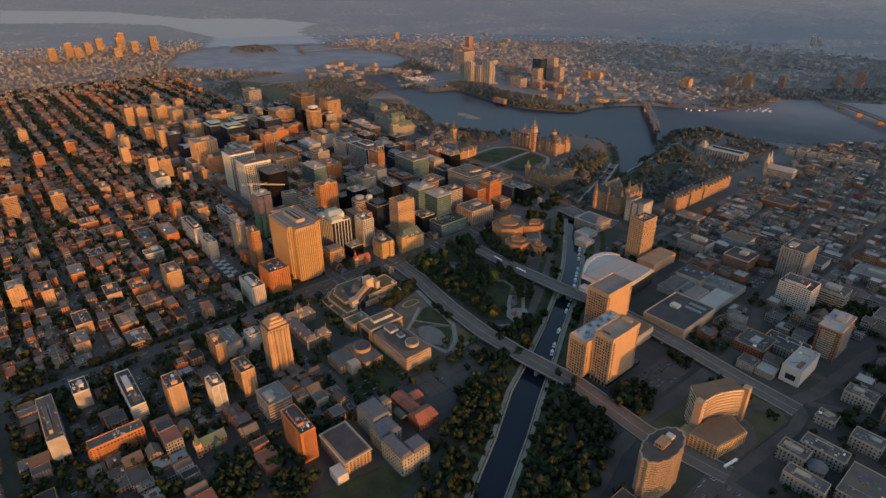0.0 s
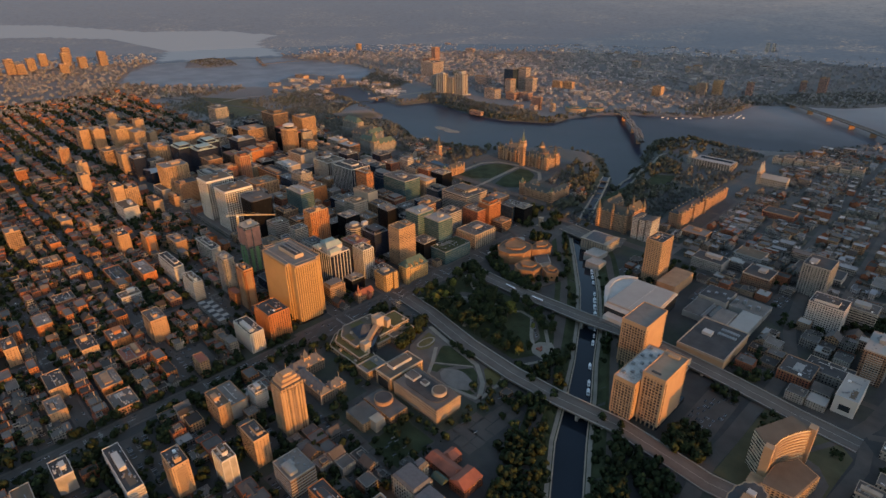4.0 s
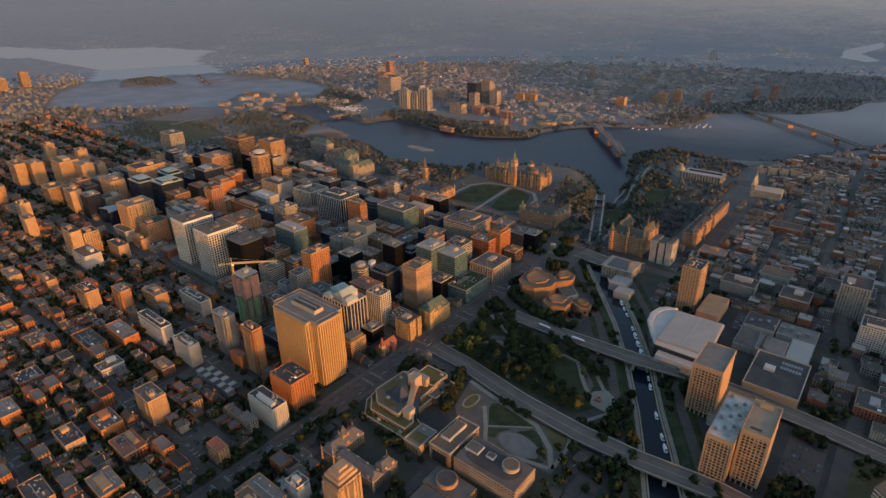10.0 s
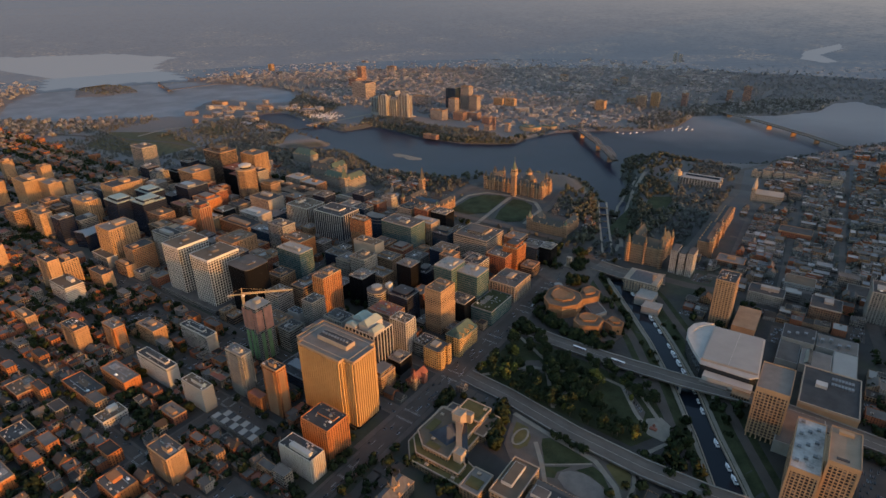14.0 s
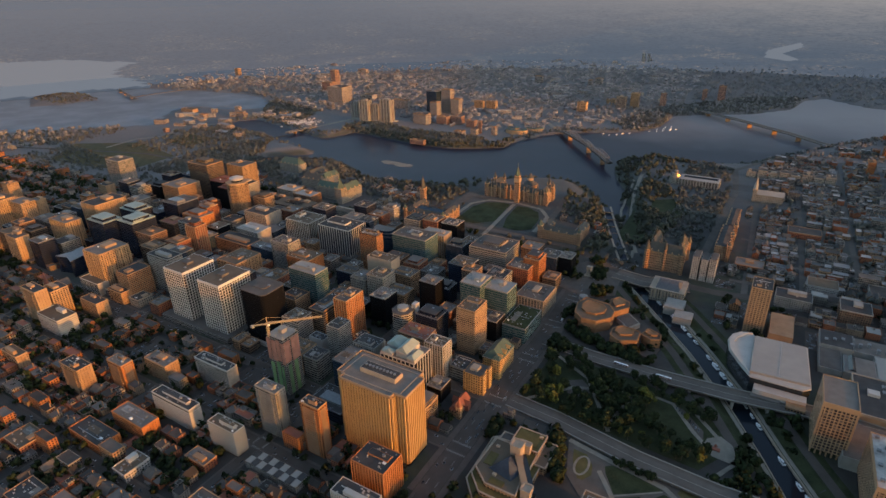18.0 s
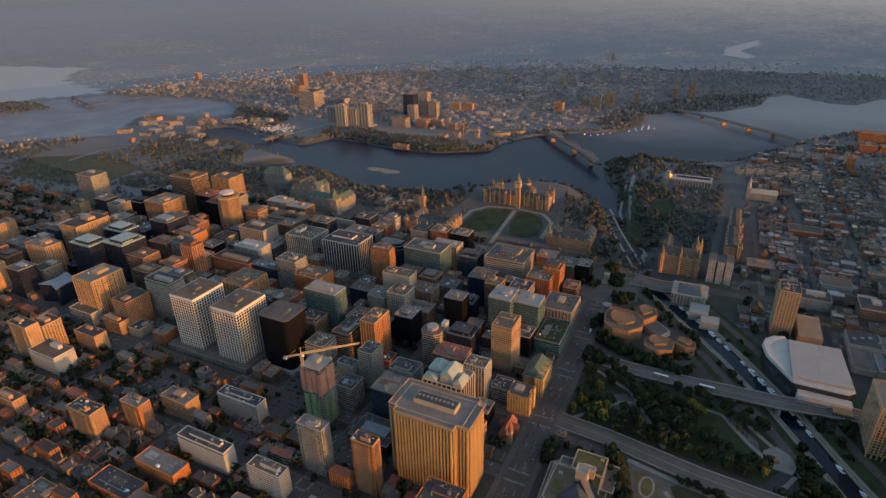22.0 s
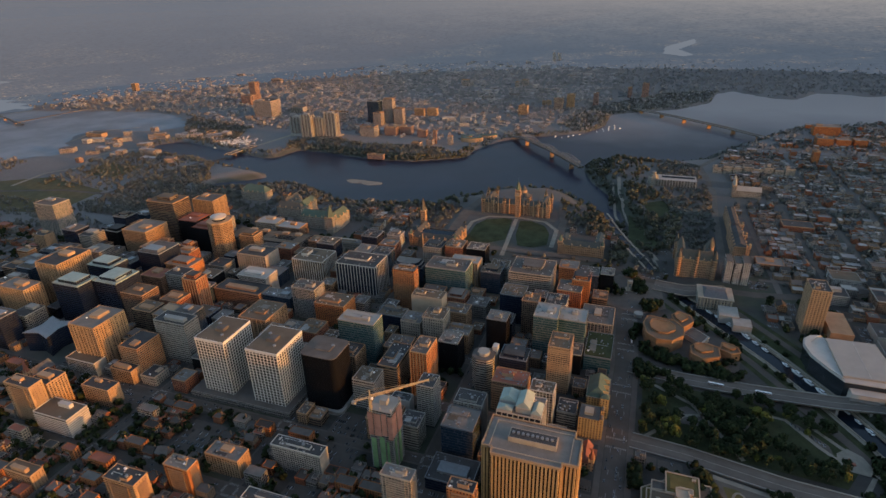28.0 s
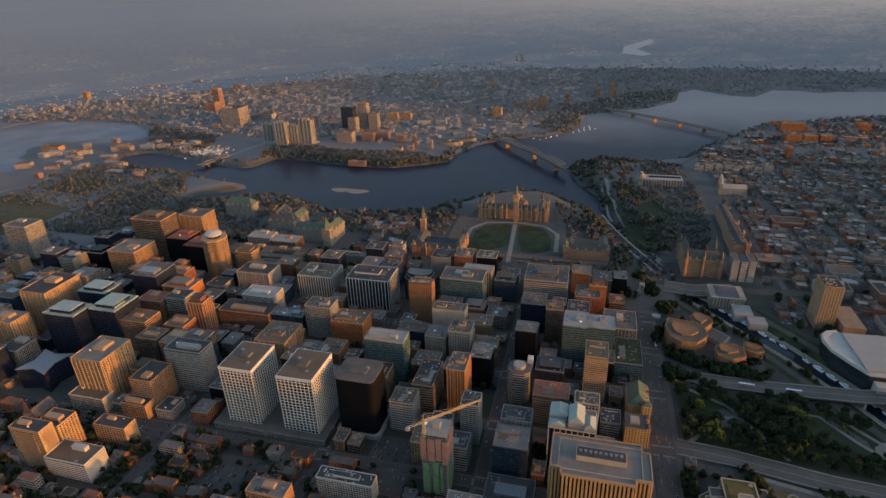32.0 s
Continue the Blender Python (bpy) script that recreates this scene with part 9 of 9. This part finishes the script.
def scatter(poly, n, gap=3.0, skip=True):
    p = np.array(poly, float)
    out = []
    lo, hi = p.min(0), p.max(0)
    cand = np.random.RandomState(n).uniform(lo, hi, (n * 4, 2))
    ok = edge_distance(cand[:, 0], cand[:, 1], poly) < 0
    for x, y in cand[ok]:
        if len(out) >= n:
            break
        if not (skip and taken(x, y, gap)):
            out.append((x, y))
    return out


for k in range(90):
    y = rng.uniform(-430, -62)
    TREE_SPOTS.append((34 + rng.choice((-14.5, 14.5)), y))
forest("yard_trees", [q for q in TREE_SPOTS if q[1] < 560], 5.0, 9.5, 26, "dark leafy trees in yards and streets", FOLIAGE, 3)
forest("yard_trees", [q for q in TREE_SPOTS if q[1] >= 560], 4.4, 8, 18, "small trees between the lower town roofs", HAZED_WOODS, 4)
banks = []
for side, line, d in ((1, CANAL_W, 1), (2, CANAL_E[::-1], -1)):
    pts = offset(line, 14 * d)
    for (ax, ay), (bx, by) in zip(pts, pts[1:]):
        n = int(math.hypot(bx - ax, by - ay) / 7)
        for k in range(n):
            if rng.random() < (.85 if ay < 90 else .5):
                banks.append((ax + (bx - ax) * k / n + rng.uniform(-5, 5), ay + (by - ay) * k / n + rng.uniform(-5, 5)))
    for (ax, ay), (bx, by) in zip(offset(line, 44 * d), offset(line, 44 * d)[1:]):
        for k in range(14):
            if by < 120 and rng.random() < .8:
                banks.append((ax + (bx - ax) * rng.random() + rng.uniform(-9, 9), ay + (by - ay) * rng.random() + rng.uniform(-9, 9)))
banks += scatter([(385, 30), (350, 90), (330, 60), (380, -60), (440, -150), (500, -260), (545, -260), (480, -120), (430, -40)], 200, 2)
banks += scatter([(470, -20), (500, -70), (540, -150), (545, -20), (520, 50), (505, 75), (430, 80), (440, 50)], 170, 2)
banks += scatter([(470, 105), (515, 110), (512, 150), (475, 140)], 40, 2)
for (ax, ay), (bx, by) in zip(offset(CANAL_E[::-1], -35), offset(CANAL_E[::-1], -35)[1:]):
    for k in range(16):
        f = rng.random()
        if -200 < ay < 330 and rng.random() < .85:
            banks.append((ax + (bx - ax) * f + rng.uniform(-4, 4), ay + (by - ay) * f + rng.uniform(-3, 3)))
banks += scatter([(300, 100), (345, 110), (290, 190), (262, 215)], 40, 2)
hedges = scatter([(52, 300), (70, 287), (110, 274), (150, 266), (180, 266), (185, 284), (122, 290), (70, 312)], 80, 1, False) + scatter([(50, 240), (49, 274), (92, 258)], 40, 1, False)
hedges += scatter([(116, 80), (131, 84), (141, 52), (150, 20), (138, 20), (126, 40)], 45, 1, False) + scatter([(52, 46), (50, 76), (58, 76), (62, 46)], 22, 1, False)
hedges += scatter([(-43, 543), (-13, 560), (4, 480), (-15, 487)], 34, 1, False) + scatter([(34, 530), (54, 532), (55, 478), (38, 470)], 30, 1, False) + scatter([(51, 437), (65, 456), (83, 449), (82, 429), (56, 419)], 22, 1, False)
forest("bank_trees", [(x, y) for x, y in banks if not taken(x, y, 2)] + hedges, 5.2, 10, 34, "leafy trees along the canal banks", FOLIAGE, 21)
# bluff and river banks
bluff = scatter([(-430, 850), (-300, 880), (-150, 900), (-70, 880), (-40, 760), (-10, 640), (-50, 690), (-130, 780), (-150, 890), (-320, 885), (-420, 700), (-560, 700), (-700, 760), (-690, 800), (-560, 825)], 170, skip=True)
bluff += scatter([(0, 680), (100, 680), (125, 830), (60, 1060), (-40, 1100), (-50, 960), (-20, 900)], 520, gap=1)
bluff += scatter([(-60, 1100), (40, 1060), (60, 1350), (-60, 1390), (-140, 1320)], 220)
bluff += scatter([(-60, 620), (-5, 560), (25, 600), (0, 800), (-45, 900), (-75, 880)], 140)
slope = np.random.RandomState(5).uniform((-760, 640), (40, 1400), (2600, 2))
off_ = edge_distance(slope[:, 0], slope[:, 1], RIVER)
bluff += [(x, y) for (x, y), o in zip(slope, off_) if 5 < o < 36 and not taken(x, y, 2) and not (-330 < x < -125 and y < 770)]
keep_ = []
for x, y in bluff:
    v = Vector((x, y, 0)) - a0
    along_ = v.dot(run)
    on_road = min(abs(x - (48 - (y - 721) * .246)), abs(x - (4 - (y - 900) * .14))) < 8 and 700 < y < 1150
    if not (-10 < along_ < 310 and abs(v.dot(across)) < 17) and not on_road and not inside(x, y, BLUFF_LAWN):
        keep_.append((x, y))
bluff = keep_
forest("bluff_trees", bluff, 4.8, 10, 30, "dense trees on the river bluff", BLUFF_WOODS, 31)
shore = []
for poly, n in (([(-1380, 560), (-1000, 530), (-960, 700), (-820, 720), (-790, 840), (-1000, 870), (-1130, 800), (-1300, 1010), (-1400, 900)], 1000), ([(70, 700), (180, 690), (195, 1000), (180, 1280), (60, 1340), (90, 900)], 300), ([(-1700, 700), (-1400, 700), (-1380, 880), (-1700, 930)], 140), ([(-1020, 880), (-700, 810), (-640, 830), (-900, 915)], 120), ([(-1900, 400), (-1400, 300), (-1000, 420), (-1380, 560), (-1900, 620)], 420),
                ([(-2300, 300), (-1900, 620), (-1950, 900), (-2200, 700), (-2600, 480)], 300), ([(-1180, 1250), (-900, 1220), (-650, 1230), (-560, 1290), (-620, 1340), (-900, 1300), (-1150, 1400)], 420),
                ([(-1750, 930), (-1420, 880), (-1360, 1050), (-1640, 1080)], 160), ([(330, 1600), (520, 1940), (900, 2080), (1500, 2170), (1500, 2050), (900, 1960), (600, 1850)], 380), ([(-140, 1700), (-100, 2080), (0, 2160), (300, 2440), (330, 2700), (100, 2600), (-200, 2200), (-300, 1800)], 700),
                ([(-3290, 1270), (-3000, 1300), (-2745, 1235), (-2805, 1055), (-3135, 1070)], 160), ([(-2000, 1650), (-1500, 1500), (-1420, 1280), (-1620, 1260), (-1850, 1500), (-1900, 1640)], 420)):
    shore += scatter(poly, int(n * 1.9))
strip_ = np.random.RandomState(6).uniform((-1750, 980), (340, 2300), (15000, 2))
off_ = np.minimum(edge_distance(strip_[:, 0], strip_[:, 1], RIVER), edge_distance(strip_[:, 0], strip_[:, 1], UPPER))
shore += [(x, y) for (x, y), o in zip(strip_, off_) if 6 < o < 45 and not taken(x, y, 3)]
forest("shore_trees", shore, 5, 7.5, 10, "woods along the river shores", HAZED_WOODS, 41)
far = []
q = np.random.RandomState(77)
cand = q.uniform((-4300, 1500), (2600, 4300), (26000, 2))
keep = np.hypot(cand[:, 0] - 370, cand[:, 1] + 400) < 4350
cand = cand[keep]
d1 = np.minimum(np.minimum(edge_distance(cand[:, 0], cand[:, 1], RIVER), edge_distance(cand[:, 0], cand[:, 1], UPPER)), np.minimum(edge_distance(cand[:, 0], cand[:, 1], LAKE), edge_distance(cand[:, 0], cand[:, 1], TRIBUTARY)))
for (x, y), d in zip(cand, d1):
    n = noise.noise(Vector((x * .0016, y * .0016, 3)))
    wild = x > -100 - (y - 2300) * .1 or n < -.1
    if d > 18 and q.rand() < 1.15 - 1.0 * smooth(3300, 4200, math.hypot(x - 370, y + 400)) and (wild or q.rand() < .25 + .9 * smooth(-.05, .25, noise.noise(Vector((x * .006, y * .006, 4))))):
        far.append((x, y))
forest("far_woods", far, 8.5, 6, 8, "far woods between the suburbs", HAZED_FAR_WOODS, 51)
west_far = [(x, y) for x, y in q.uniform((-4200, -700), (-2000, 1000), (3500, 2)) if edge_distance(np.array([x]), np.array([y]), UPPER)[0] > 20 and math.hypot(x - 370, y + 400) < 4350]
forest("far_woods", west_far, 9, 12, 9, "far woods in the western suburbs", HAZED_FAR_WOODS, 61)

# ---- boats on the canal, cars and buses ----
def boat(x, y, turn, s):
    b = thing("boat", "white cabin boat moored along the canal wall", "boat", x, y, CANAL_Z, turn, "moored boats")
    hull_pts = [(-5 * s, -1.5 * s), (3 * s, -1.6 * s), (6.5 * s, 0), (3 * s, 1.6 * s), (-5 * s, 1.5 * s)]
    part("hull", prism(bmesh.new(), hull_pts, -.3, 1.2 * s, scale=1.08), WHITE_PAINT, b)
    c = part("cabin", box(bmesh.new(), -3 * s, 2 * s, -1.1 * s, 1.1 * s, 1.2 * s, 2.8 * s, taper=.25), WHITE_PAINT, b)
    part("window_band", box(bmesh.new(), -2.7 * s, 1.8 * s, -1.05 * s, 1.05 * s, 1.8 * s, 2.3 * s), DARK_GLASS, c)
    part("canopy", box(bmesh.new(), -4.6 * s, -2.9 * s, -1.2 * s, 1.2 * s, 2.4 * s, 2.6 * s), CURTAIN, b)


edge = offset(CANAL_E[::-1], 3.4)
for i in range(len(edge) - 1):
    (ax, ay), (bx, by) = edge[i], edge[i + 1]
    if 95 < (ay + by) / 2 < 470:
        n = int(math.hypot(bx - ax, by - ay) / 17)
        for k in range(n):
            if rng.random() < .75:
                boat(ax + (bx - ax) * (k + .5) / n, ay + (by - ay) * (k + .5) / n, math.degrees(math.atan2(by - ay, bx - ax)), rng.uniform(.8, 1.5))


def car_at(x, y, turn, z):
    c = thing("car", "parked car seen from high above", "car", x, y, z, turn, "cars on streets and lots")
    piece("body", CAR_BODY, c, 0, 0, 0)
    piece("cabin", CAR_CABIN, c, 0, 0, 0)
    return c


CAR_BODY = mesh_of("car_body", box(box(box(bmesh.new(), -2.2, 2.2, -.9, .9, .3, 1.0, taper=.08), -1.7, -1.1, -.92, .92, 0, .6), 1.1, 1.7, -.92, .92, 0, .6), VEHICLE)
CAR_CABIN = mesh_of("car_cabin", box(bmesh.new(), -1.3, 1.0, -.8, .8, 1.0, 1.55, taper=.3), DARK_GLASS)
for x0, x1, y0, y1 in LOTS:
    for gx in np.arange(x0 + 4, x1 - 3, 3.2):
        for gy in (y0 + 5, y1 - 5, (y0 + y1) / 2):
            if rng.random() < .04:
                car_at(gx, gy, 90, .24)
for k in range(36):
    y = rng.uniform(-420, 420)
    car_at(34 + rng.choice((-8.5, -3, 3, 8.5) if y > -60 else (-4, 4)), y, 90, .46)
for k in range(44):
    x, y = rng.uniform(-600, 15), rng.choice(X_STREETS[1:7])
    car_at(x, y + rng.choice((-3.6, 3.6)), 0, .32)


def bus(x, y, z, turn):
    b = thing("bus", "red and white articulated city bus", "bus", x, y, z, turn)
    for s in (-4.8, 4.8):
        seg = part("section", box(bmesh.new(), s - 4.5, s + 4.5, -1.25, 1.25, .4, 3.1), WHITE_PAINT, b)
        part("window_band", box(bmesh.new(), s - 4.3, s + 4.3, -1.3, 1.3, 1.5, 2.4), DARK_GLASS, seg)
        part("red_stripe", box(bmesh.new(), s - 4.52, s + 4.52, -1.28, 1.28, .5, 1.1), RED_ROOF, seg)
    part("bellows", box(bmesh.new(), -.4, .4, -1.1, 1.1, .6, 2.9), DARK_ROOF, b)


bus(150, 250, 4.2, -3)
bus(205, 247, 6.0, 0)
bus(75, 262, 1.8, -5)
bus(610, 118, .8, 80)
bus(41, 330, .5, 92)
